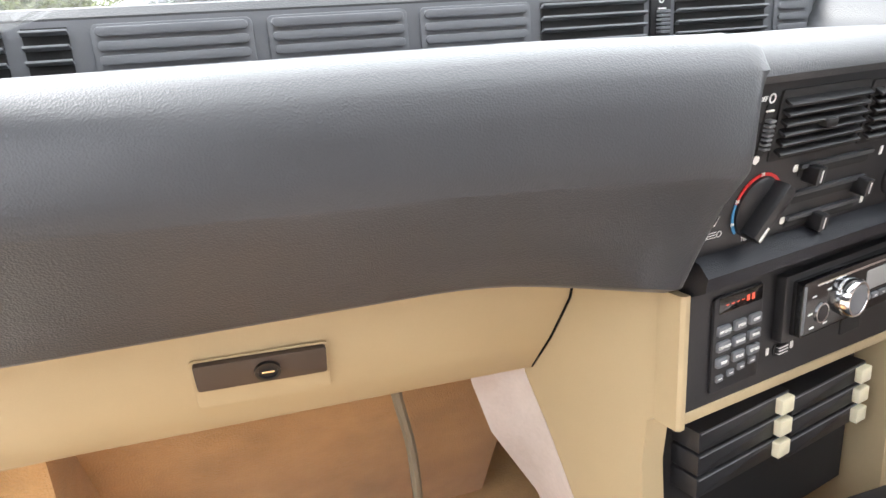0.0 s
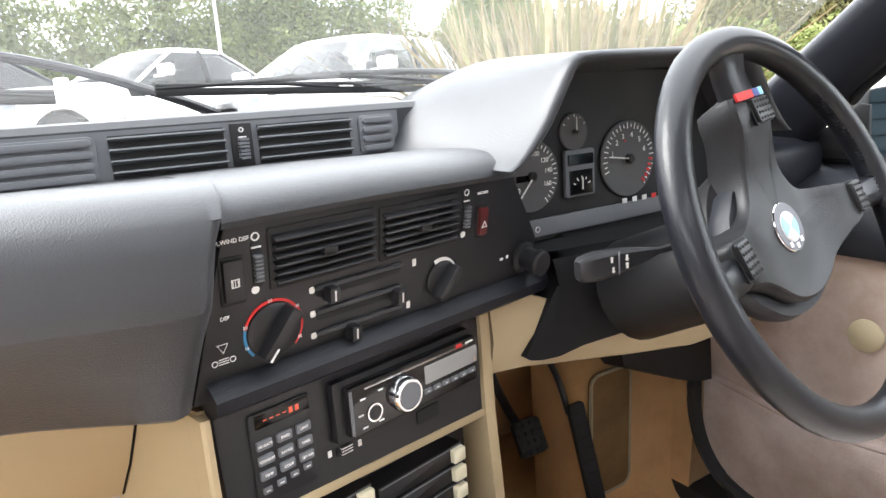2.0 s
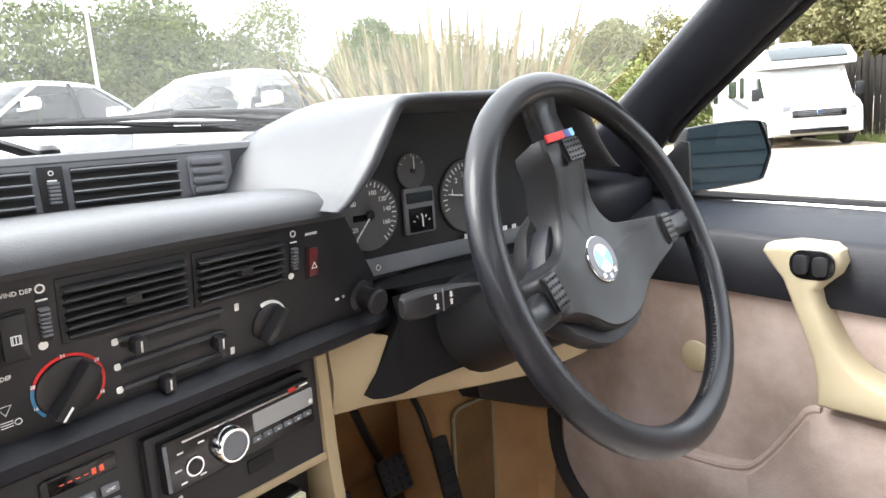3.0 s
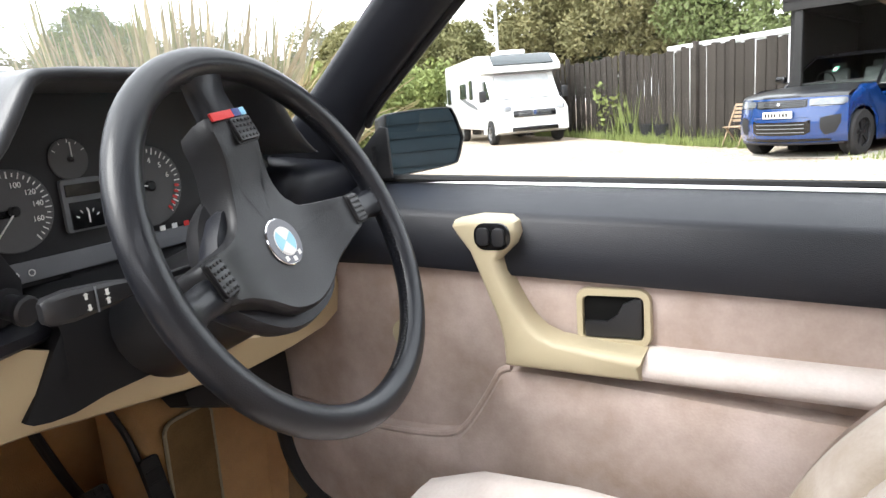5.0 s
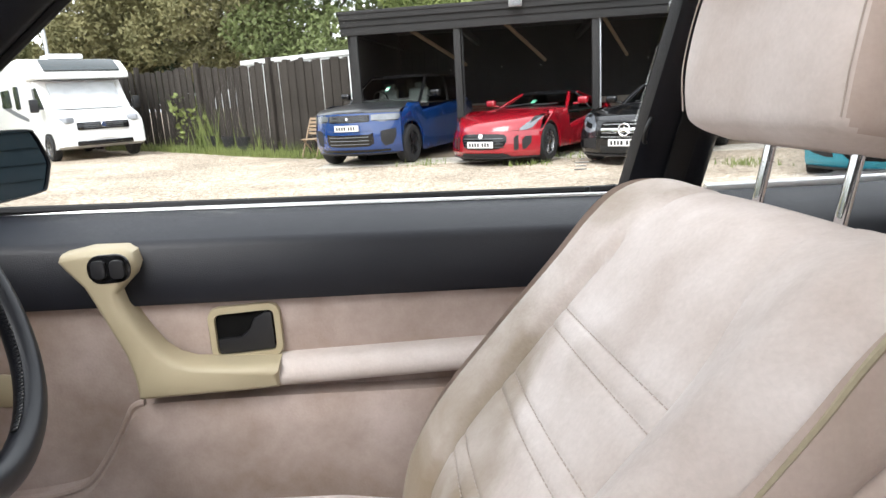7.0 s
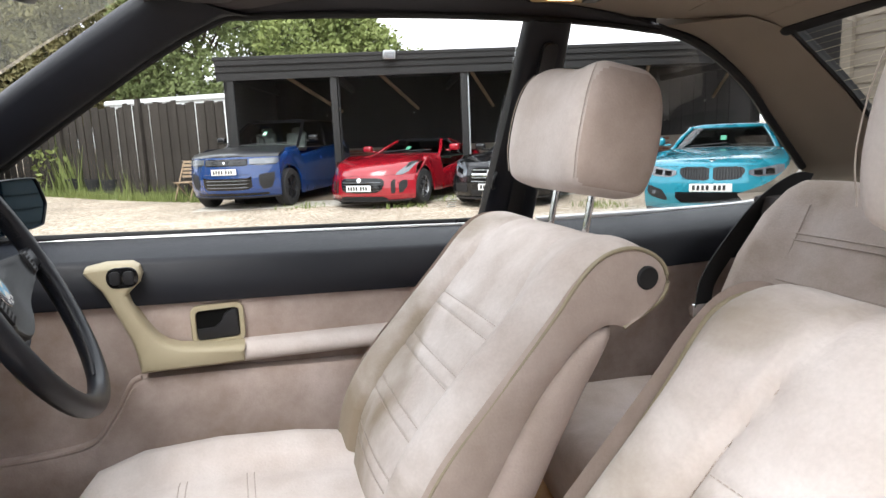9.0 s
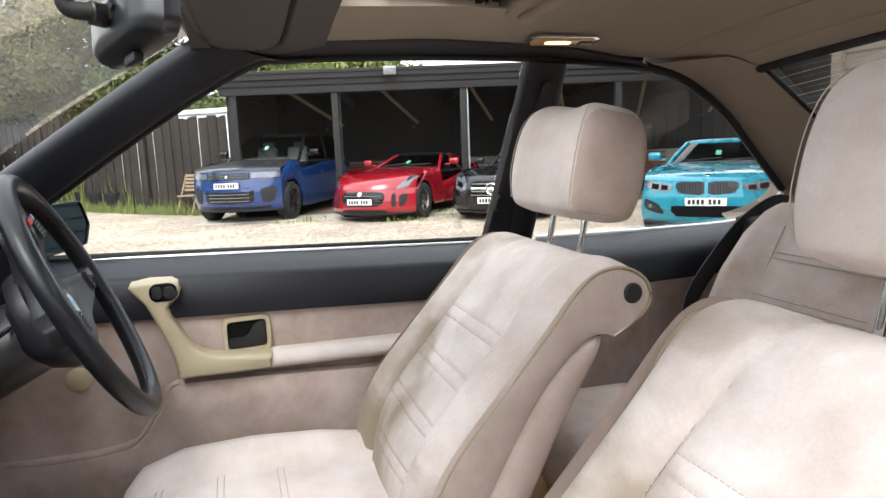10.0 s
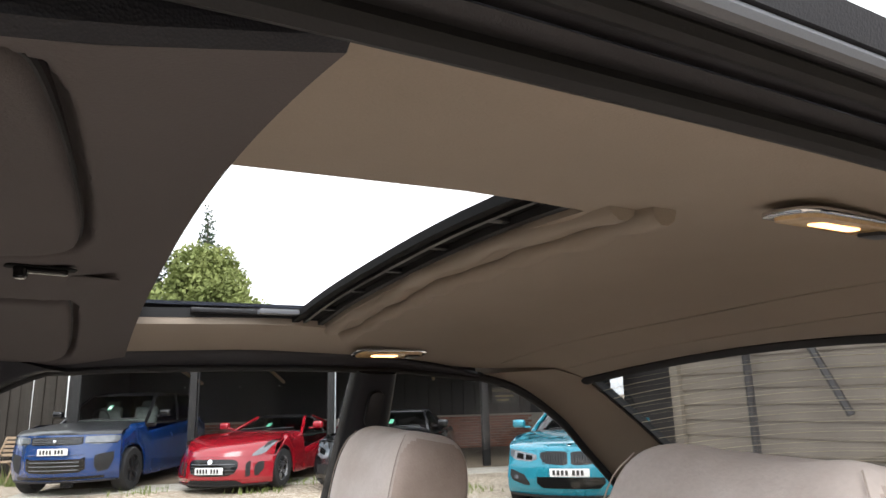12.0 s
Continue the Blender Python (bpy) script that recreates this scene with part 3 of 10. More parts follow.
    structure(part("wall_rear_side_upper", loft(rows), M["vinyl_black"]), "black vinyl upper panel beside the rear seat", "side panel")
    rows = [mirrored([(0.90, y, 0.66), (0.748, y, 0.66), (0.752, y, 0.45), (0.74, y, 0.15), (0.90, y, 0.15)], s) for y in (-0.80, -1.2, -1.6, -1.95)]
    structure(part("wall_rear_side_lower", loft(rows), M["door_cloth"]), "pinkish beige suede panel beside the rear seat", "side panel")
    # glass
    ring = [side_pt(-0.93, 1.232), side_pt(-0.95, 0.782)] + [side_pt(-1.63, 0.772), side_pt(-1.72, 0.797), side_pt(-1.762, 0.84), side_pt(-1.752, 0.88), side_pt(-1.66, 0.948), side_pt(-1.55, 1.022), side_pt(-1.45, 1.092), side_pt(-1.34, 1.152), side_pt(-1.24, 1.194), side_pt(-1.14, 1.217)]
    o = Vector((0.004, 0, 0.0024))
    bm = loft([mirrored([p + o * k for p in ring], s) for k in (0, 1)])
    g = part("window_rear_" + word, bm, M["side_glass"])
    g.visible_shadow = False
    structure(g, "clear rear side window", "window")

# header above the windscreen
rows = []
for x in np.linspace(-0.545, 0.60, 21):
    y0 = -0.118 + 0.022 * (1 - (x / 0.6) ** 2) - 0.03 * max(0.0, x)
    z0 = roof_z(x * 0.80, -0.12) + 0.016
    rows.append([(x, y0 + 0.012, z0 + 0.02), (x, y0 + 0.006, z0 - 0.010), (x, y0 - 0.004, z0 - 0.020), (x, y0 - 0.022, z0 - 0.022), (x, y0 - 0.05, z0 - 0.010), (x, y0 - 0.06, z0 + 0.02), (x, y0, z0 + 0.04)])
bm = loft(rows)
structure(part("trim_windscreen_header", bm, M["vinyl_black"]), "dark padded rail along the top of the windscreen", "trim")
# windscreen
rows = []
for k in range(9):
    t = k / 8
    row = []
    for u in np.linspace(-1, 1, 13):
        bow = 1 - u * u
        top = Vector((0.585 * u, -0.115 + 0.045 * bow, 1.262 + 0.02 * bow))
        bot = Vector((0.80 * u, 0.49 + 0.28 * bow, 0.885 + 0.03 * bow))
        row.append(top.lerp(bot, t) + Vector((0, 0.015, 0.012)) * math.sin(math.pi * t))
    rows.append(row)
bm = loft(rows, closed=False)
g = part("windscreen", bm, M["screen_glass"])
g.visible_shadow = False
structure(g, "large clear raked windscreen", "windscreen")
# rear window with fine heating lines
rows = []
for k in range(7):
    t = k / 6
    rows.append([Vector(((0.52 + 0.115 * t) * u, -1.40 - 0.52 * t - 0.10 * (1 - u * u), 1.195 - 0.315 * t + 0.05 * (1 - u * u) + 0.01 * math.sin(math.pi * t))) for u in np.linspace(-1, 1, 13)])
g = part("rear_window", loft(rows, closed=False), M["rear_glass"])
g.visible_shadow = False
structure(g, "tinted heated rear window", "window")
heater = new("rear_window_heater")
tagged(heater, "thin orange-brown heating wires on the rear window", "heating wire")
ORIGIN[heater.name] = Vector((0, 0, 0))
for k in range(13):
    t = 0.08 + 0.07 * k
    pts = [Vector(((0.50 + 0.115 * t) * u, -1.40 - 0.52 * t - 0.10 * (1 - u * u) + 0.004, 1.195 - 0.315 * t + 0.05 * (1 - u * u) + 0.01 * math.sin(math.pi * t) - 0.002)) for u in np.linspace(-1, 1, 13)]
    part("wire", tube(pts, 0.0006, 4), M["piping"], heater)
rows, rows2 = [], []
for x in np.linspace(-0.53, 0.53, 17):
    bow = 1 - (x / 0.52) ** 2
    e = Vector((x, -1.398 - 0.10 * bow, 1.195 + 0.05 * bow))
    rows.append([e + Vector(o) for o in ((0, 0.012, 0.004), (0, 0.0, -0.006), (0, -0.012, -0.008), (0, -0.02, 0.01), (0, 0.0, 0.02))])
    a = Vector((x * 1.02, -1.33, roof_z(x * 1.02, -1.33) - 0.001))
    rows2.append([a, a.lerp(e, 0.35) + Vector((0, 0, 0.002)), a.lerp(e, 0.7) + Vector((0, 0, 0.003)), e + Vector((0, 0.006, 0.006)), e + Vector((0, 0, 0.04)), a + Vector((0, 0, 0.03))])
structure(part("trim_rear_lining", loft(rows2), M["headliner"]), "taupe cloth lining above the rear window", "headliner")
seam = [(x, -1.17 - 0.05 * (1 - (x / 0.55) ** 2), roof_z(x, -1.17 - 0.05 * (1 - (x / 0.55) ** 2)) - 0.0006) for x in np.linspace(-0.54, 0.55, 30)]
structure(part("trim_headliner_seam", tube(seam, 0.0014, 6), M["headliner"]), "seam across the rear headliner", "seam")
bm = loft(rows)
structure(part("trim_rear_header", bm, M["rubber"]), "dark edge above the rear window", "trim")
# shelf behind the rear seat, and boot panel
structure(part("trim_parcel_shelf", box((0, -1.78, 0.80), (1.36, 0.62, 0.05), 0.01), M["headliner_dark"]), "dark cloth parcel shelf below the rear window", "shelf")
structure(part("trim_boot_lid", box((0, -2.45, 0.80), (1.5, 0.95, 0.12), 0.05), M["paint"]), "dark painted boot lid", "boot lid")
# floor, bulkhead and sills
bm = loft([[(x, 1.05, 0.62), (x, 0.98, 0.30), (x, 0.80, 0.17), (x, 0.45, 0.13), (x, -0.6, 0.13), (x, -0.62, 0.22), (x, -1.35, 0.24), (x, -1.35, 0.05), (x, 1.15, 0.05), (x, 1.15, 0.62)] for x in (-0.80, -0.4, 0, 0.4, 0.80)])
structure(part("floor", bm, M["carpet"]), "tan carpeted car floor rising into the footwells", "floor")
structure(part("wall_bulkhead", box((0, 1.12, 0.72), (1.6, 0.06, 0.40), 0.01), M["plastic"]), "black bulkhead behind the dashboard", "bulkhead")
structure(part("wall_rear_bulkhead", box((0, -1.62, 0.45), (1.6, 0.06, 0.72), 0.01), M["rubber"]), "panel behind the rear seat", "bulkhead")
for s in (1, -1):
    rows = [mirrored([(0.80, y, 0.70), (0.755, y, 0.66), (0.75, y, 0.30), (0.73, y, 0.13), (0.86, y, 0.10), (0.86, y, 0.70)], s) for y in (0.47, 0.7, 0.9, 1.10)]
    structure(part("wall_footwell_side", loft(rows), M["carpet"]), "tan carpeted side of the footwell", "side panel")
    structure(part("trim_sill", box((s * 0.80, -0.2, 0.14), (0.14, 1.6, 0.10), 0.02), M["rubber"]), "black door sill", "sill")
rows = [[(x, 0.48, 0.68), (x, 0.56, 0.52), (x, 0.66, 0.34), (x, 0.74, 0.20), (x, 0.80, 0.15), (x, 0.92, 0.15), (x, 0.92, 0.68)] for x in np.linspace(-0.76, -0.19, 6)]
structure(part("trim_toe_board", loft(rows), M["carpet"]), "tan carpeted toe board of the passenger footwell", "floor")
rows = [[(x, 0.62, 0.68), (x, 0.69, 0.52), (x, 0.77, 0.34), (x, 0.85, 0.20), (x, 0.92, 0.15), (x, 1.0, 0.15), (x, 1.0, 0.68)] for x in np.linspace(0.17, 0.745, 6)]
structure(part("trim_toe_board", loft(rows), M["carpet"]), "tan carpeted toe board of the driver's footwell", "floor")
# the car's outer front: bonnet and wings
bm = loft([[(x, 0.62 + 0.26 * (1 - (x / 0.86) ** 2), 0.895), (x, 1.2, 0.93 - 0.03 * (x / 0.86) ** 2), (x, 1.75, 0.885 - 0.03 * (x / 0.86) ** 2), (x, 2.25, 0.81 - 0.03 * (x / 0.86) ** 2), (x, 2.28, 0.66), (x, 0.80, 0.66)] for x in np.linspace(-0.84, 0.84, 15)])
bon = part("bonnet", bm, M["paint"])
tagged(bon, "dark glossy bonnet of the car", "bonnet")
bm = loft([[(x, 0.60 + 0.26 * (1 - (x / 0.86) ** 2), 0.885), (x, 0.52 + 0.27 * (1 - (x / 0.86) ** 2), 0.875), (x, 0.52 + 0.27 * (1 - (x / 0.86) ** 2), 0.80), (x, 0.66 + 0.26 * (1 - (x / 0.86) ** 2), 0.80)] for x in np.linspace(-0.84, 0.84, 15)])
structure(part("trim_cowl", bm, M["rubber"]), "black cowl panel below the windscreen", "trim")
for s in (1, -1):
    rows = [mirrored([(0.86, y, 0.885), (0.90, y, 0.84), (0.91, y, 0.30), (0.84, y, 0.30), (0.83, y, 0.86)], s) for y in (0.40, 0.9, 1.5, 2.2)]
    structure(part("trim_wing", loft(rows), M["paint"]), "dark painted front wing", "wing")


# ---- dashboard ----
SLANT, LEAN = 0.215, -0.20
CU = Vector((1.0, SLANT, 0.0)).normalized()
CV = Vector((0.0, LEAN, 1.0)).normalized()
CN = CU.cross(CV).normalized()
LN = Vector((0.23, -1.0, 0.0)).normalized()
LU = Vector((1.0, 0.23, 0.0)).normalized()


def cp(x, z, w=0.0):
    """A point on the heater panel's face at the car's x and height z, w metres towards the driver."""
    return Vector((x, 0.2535 + SLANT * x + LEAN * (z - 0.85), z)) + CN * w


def cm(x, z, w=0.0):
    return axes(cp(x, z, w), CU, CV, CN)


def lp(x, z, w=0.0):
    """The same on the upright console below."""
    return Vector((x, 0.278 + 0.23 * x, z)) + LN * w


dash = thing("dashboard", (0, 0.4, 0.75), "charcoal vinyl dashboard with its centre angled towards the driver", "dashboard")


def build_dash():
    # passenger side roll
    rows = []
    for x in np.linspace(-0.80, -0.197, 30):
        k = max(0.0, (x + 0.38) / 0.21)
        k = min(1.0, k) ** 1.6
        zc = 0.853 - 0.035 * (x + 0.66)
        zb = 0.757 - 0.006 * (x + 0.66) - 0.016 * k
        yb = 0.260 - 0.030 * k
        lean = 0.24 * min(1.0, max(0.0, (x + 0.32) / 0.13))
        crest = 0.930 - 0.004 * max(0.0, (x + 0.30) / 0.14)
        ring = [(x, 0.46, 0.9195), (x, 0.38, crest - 0.006), (x, 0.31, crest - 0.001), (x, 0.265, crest), (x, 0.240, crest - 0.003), (x, 0.220, crest - 0.011), (x, 0.207, crest - 0.025), (x, 0.2005, crest - 0.044), (x, 0.1955, zc + 0.016), (x, 0.1945, zc + 0.0015), (x, 0.196, zc - 0.0015), (x, 0.2105, zc - 0.025), (x, 0.2105 + (yb - 0.2105) * 0.45, (zc + zb) / 2 - 0.008), (x, yb - 0.004, zb + 0.006), (x, yb + 0.008, zb), (x, 0.46, zb + 0.002)]
        out = -0.020 * ease((x + 0.36) / 0.16)
        rows.append([(a + lean * (c - 0.815), b + (out if b < 0.30 else 0.0), c) for a, b, c in ring])
    end = rows[-1]
    for dx, dy in ((0.005, 0.0012), (0.0095, 0.0045), (0.0130, 0.010), (0.0155, 0.020), (0.0170, 0.038), (0.0180, 0.070)):
        rows.append([(a + dx, b + (dy * (1 - 0.88 * ease((c - 0.880) / 0.025)) if b < 0.35 else 0.0), c) for a, b, c in end])
    part("passenger_pad", loft(rows), M["vinyl"], dash, "padded charcoal vinyl roll")
    # top pad over the console, with a lip
    rows = []
    for x in np.linspace(-0.160, 0.205, 24):
        y0 = 0.2315 + 0.215 * x + 0.02 * max(0.0, (x - 0.17) / 0.03) ** 2 
        zt = 0.9255 - 0.020 * max(0.0, (x + 0.02))
        zj = 0.9195 - 0.035 * max(0.0, x + 0.02)
        rows.append([(x, 0.46, zj), (x, y0 + 0.13, zt - 0.001), (x, y0 + 0.075, zt), (x, y0 + 0.045, zt - 0.002), (x, y0 + 0.026, zt - 0.006), (x, y0 + 0.012, zt - 0.013), (x, y0 + 0.004, zt - 0.022), (x, y0 + 0.0025, zt - 0.029), (x, y0 + 0.007, zt - 0.0345), (x, y0 + 0.022, zt - 0.036), (x, 0.46, zt - 0.036)])
    part("console_brow", loft(rows), M["vinyl"], dash)
    # upper shelf with the vent face
    rows = []
    for x in np.linspace(-0.80, 0.26, 22):
        b = 0.06 * (1 - ((x) / 0.86) ** 2)
        rows.append([(x, 0.452, 0.895), (x, 0.452, 0.909), (x, 0.452, 0.972), (x, 0.458, 0.979), (x, 0.47, 0.981), (x, 0.60 + b, 0.955), (x, 0.68 + b * 2.2, 0.915), (x, 0.68 + b * 2.2, 0.86), (x, 0.50, 0.86)])
    part("top_shelf", loft(rows), M["vinyl"], dash)
    rows = []
    for x in np.linspace(0.26, 0.82, 12):
        b = 0.06 * (1 - ((x) / 0.86) ** 2)
        rows.append([(x, 0.44, 0.86), (x, 0.44, 0.955), (x, 0.60 + b, 0.945), (x, 0.68 + b * 2.2, 0.91), (x, 0.68 + b * 2.2, 0.84)])
    part("top_shelf", loft(rows), M["vinyl"], dash)


build_dash()


def build_vents():
    """The row of slats along the dashboard's top."""
    y0 = 0.450
    zones = [(-0.80, -0.665, "open"), (-0.655, -0.618, "open"), (-0.606, -0.474, "blank"), (-0.466, -0.336, "blank"), (-0.328, -0.212, "blank"), (-0.204, -0.084, "open"), (-0.050, 0.068, "open"), (0.076, 0.128, "blank")]
    grille = part("vent_grille", box((-0.336, y0 + 0.002, 0.944), (0.94, 0.004, 0.052)), M["plastic_grey"], dash, "dark grey defroster vents with slats")
    for a, b, kind in zones:
        c, w = (a + b) / 2, b - a
        if kind == "open":
            part("vent_recess", box((c, y0 - 0.0005, 0.943), (w - 0.004, 0.003, 0.044)), M["rubber"], grille)
            for k in range(4):
                part("slat", box((c, y0 - 0.004, 0.9265 + 0.0115 * k), (w - 0.003, 0.010, 0.0022), 0.0006, Matrix.Rotation(radians(-20), 3, "X")), M["plastic_grey"], grille)
        else:
            part("blank_panel", prism(rounded(w - 0.004, 0.046, 0.006), 0.003, axes((c, y0 - 0.0005, 0.943), (1, 0, 0), (0, 0, 1), (0, -1, 0)), 0.001), M["plastic_grey"], grille)
            for k in range(4):
                part("slat", prism(rounded(w - 0.012, 0.0075, 0.0036), 0.004, axes((c, y0 - 0.003, 0.926 + 0.0113 * k), (1, 0, 0), (0, 0, 1), (0, -1, 0)), 0.0012), M["plastic_grey"], grille)
    part("thumbwheel_slot", box((-0.067, y0 - 0.002, 0.943), (0.024, 0.004, 0.05), 0.001), M["plastic"], grille)
    for k in range(6):
        part("thumbwheel_rib", box((-0.067, y0 - 0.008, 0.930 + 0.004 * k), (0.011, 0.010, 0.0028), 0.0008), M["plastic_grey"], grille)
    part("ring_mark", lathe([(0.0028, 0), (0.0028, 0.0006), (0.0018, 0.0006), (0.0018, 0)], 14, axes((-0.067, y0 - 0.0042, 0.961), (1, 0, 0), (0, 0, 1), (0, -1, 0))), M["white"], grille)
    part("mark", box((-0.067, y0 - 0.006, 0.953), (0.009, 0.001, 0.0015)), M["white"], grille)


build_vents()


def build_hood():
    front = [(0.150, 0.8985), (0.160, 0.9035), (0.175, 0.916), (0.191, 0.933), (0.204, 0.948), (0.222, 0.975), (0.237, 0.998), (0.246, 1.0105), (0.258, 1.0175), (0.29, 1.0200), (0.42, 1.0215)]
    back = [(0.094, 0.9125), (0.116, 0.920), (0.130, 0.940), (0.146, 0.963), (0.170, 0.982), (0.200, 1.000), (0.236, 1.015), (0.268, 1.0235), (0.30, 1.0285), (0.35, 1.0315), (0.42, 1.032)]

    def ring(y, pts, g=0.0, drop=0.0):
        both = pts + [(0.84 - x, z) for x, z in pts[-2::-1]]
        out = []
        for x, z in both:
            d = Vector((0.42 - x, 0, 0.90 - z))
            d.x *= 0.6
            q = Vector((x, y + 0.02 * (x - 0.18), z - drop * max(0.0, (z - 0.90) / 0.13)))
            out.append(q + d.normalized() * g)
        return out

    def between(k, y):
        return ring(y, [(a[0] + (b[0] - a[0]) * k, a[1] + (b[1] - a[1]) * k) for a, b in zip(front, back)])

    rows = [ring(0.66, back, 0, 0.075), ring(0.60, back, 0, 0.042), ring(0.53, back, 0, 0.014), ring(0.46, back)]
    rows += [between(k, 0.25 + 0.21 * k) for k in (0.8, 0.6, 0.4, 0.2, 0.06)]
    rows += [ring(0.2480, front), ring(0.2440, front, 0.0035), ring(0.2440, front, 0.009), ring(0.2490, front, 0.014), ring(0.262, front, 0.0165), ring(0.345, front, 0.022)]
    part("instrument_hood", loft(rows, closed=False), M["vinyl"], dash, "charcoal vinyl instrument hood", sharp=60)


build_hood()
CY = 0.345


def gm(x, z, w=0.0):
    return axes((x, CY - w, z), (1, 0, 0), (0, 0, 1), (0, -1, 0))


def build_cluster():
    cl = part("instrument_panel", prism([(0.17, 0.79), (0.67, 0.79), (0.67, 0.90), (0.62, 1.0), (0.25, 1.0), (0.19, 0.90)], 0.02, axes((0, CY + 0.021, 0), (1, 0, 0), (0, 0, 1), (0, -1, 0))), M["plastic"], dash, "instrument panel with round white-numbered dials")

    def dial(x, z, r, a0, a1, n, needle, numbers=()):
        part("dial_face", disc((x, CY - 0.0005, z), r, 0.003, (0, -1, 0), 40, 0.001), M["dial"], cl)
        bm = bmesh.new()
        for k in range(n + 1):
            a = radians(a0 + (a1 - a0) * k / n)
            long = k % 2 == 0
            join(bm, box((0, 0, 0), (r * (0.16 if long else 0.09), 0.0006, r * 0.028), 0, None))
            vs = bm.verts[-8:]
            bmesh.ops.transform(bm, matrix=Matrix.Translation((x, CY - 0.0042, z)) @ Matrix.Rotation(-a, 4, "Y") @ Matrix.Translation((r * 0.86, 0, 0)), verts=vs)
        part("dial_scale", bm, M["white"], cl)
        a = radians(needle)
        part("needle", box((x + 0.4 * r * math.cos(a), CY - 0.009, z + 0.4 * r * math.sin(a)), (r * 0.85, 0.002, r * 0.035), 0.0006, Matrix.Rotation(-a, 3, "Y")), M["white"], cl)
        part("hub", disc((x, CY - 0.004, z), r * 0.13, 0.007, (0, -1, 0), 18, 0.002), M["plastic"], cl)
        for text, ang in numbers:
            g = radians(ang)
            letters(text, r * 0.19, gm(x + 0.62 * r * math.cos(g), z + 0.62 * r * math.sin(g), 0.0042), M["white"], cl, "numeral")

    dial(0.260, 0.8755, 0.046, 235, -55, 32, 228, (("20", 215), ("60", 145), ("100", 75), ("120", 40), ("140", 10), ("160", -25)))
    dial(0.436, 0.880, 0.053, 200, -50, 28, 172, (("1", 165), ("2", 135), ("3", 110), ("4", 80), ("5", 50), ("6", 20)))
    dial(0.335, 0.925, 0.024, 150, 30, 4, 90)
    part("odometer", box((0.250, CY - 0.0045, 0.8735), (0.03, 0.001, 0.008)), M["gloss_black"], cl)
    part("gauge_block", prism(rounded(0.052, 0.062, 0.004), 0.006, gm(0.342, 0.871), 0.0015), M["plastic_grey"], cl)
    part("gauge_window", box((0.342, CY - 0.007, 0.859), (0.040, 0.002, 0.032)), M["gloss_black"], cl)
    part("gauge_window", box((0.342, CY - 0.007, 0.889), (0.044, 0.002, 0.014)), M["gloss_black"], cl)
    bm = bmesh.new()
    for k in range(5):
        a = radians(150 - 30 * k)
        join(bm, box((0.342 + 0.015 * math.cos(a), CY - 0.0085, 0.850 + 0.015 * math.sin(a)), (0.004, 0.0006, 0.0012), 0, Matrix.Rotation(-a, 3, "Y")))
    part("gauge_scale", bm, M["white"], cl)
    part("needle", box((0.343, CY - 0.009, 0.857), (0.0015, 0.001, 0.016)), M["white"], cl)
    part("arc", box((0.428, CY - 0.0045, 0.905), (0.004, 0.0008, 0.002)), M["red"], cl)
    for k in range(5):
        part("red_mark", box((0.428 + 0.052 * math.cos(radians(-10 - 9 * k)), CY - 0.0046, 0.885 + 0.052 * math.sin(radians(-10 - 9 * k))), (0.007, 0.0008, 0.0035), 0, Matrix.Rotation(radians(10 + 9 * k), 3, "Y")), M["red"], cl)
    part("warning_strip", prism(rounded(0.40, 0.023, 0.003), 0.004, gm(0.437, 0.8075), 0.001), M["plastic_grey"], cl)
    for k in range(6):
        part("warning_light", box((0.425 + 0.020 * k, CY - 0.0055, 0.822), (0.009, 0.001, 0.007), 0.0005), M["red"] if k == 3 else M["white"], cl)
    for k, x in enumerate((0.248, 0.266)):
        part("symbol", lathe([(0.004, 0), (0.004, 0.0006), (0.003, 0.0006), (0.003, 0)], 14, gm(x, 0.806, 0.0045)), M["white"], cl)
    g = part("cover_glass", prism([(0.185, 0.80), (0.665, 0.80), (0.655, 0.92), (0.61, 0.995), (0.255, 0.995), (0.20, 0.92)], 0.002, axes((0, CY - 0.028, 0), (1, 0, 0), (0, 0.10, 1), (0, -1, 0.10))), M["cluster_glass"], cl, "clear instrument cover")
    g.visible_shadow = False


M["dial"] = material("dial_black", (0.085, 0.085, 0.088), 0.5, spots=0.1, scale=30)
build_cluster()


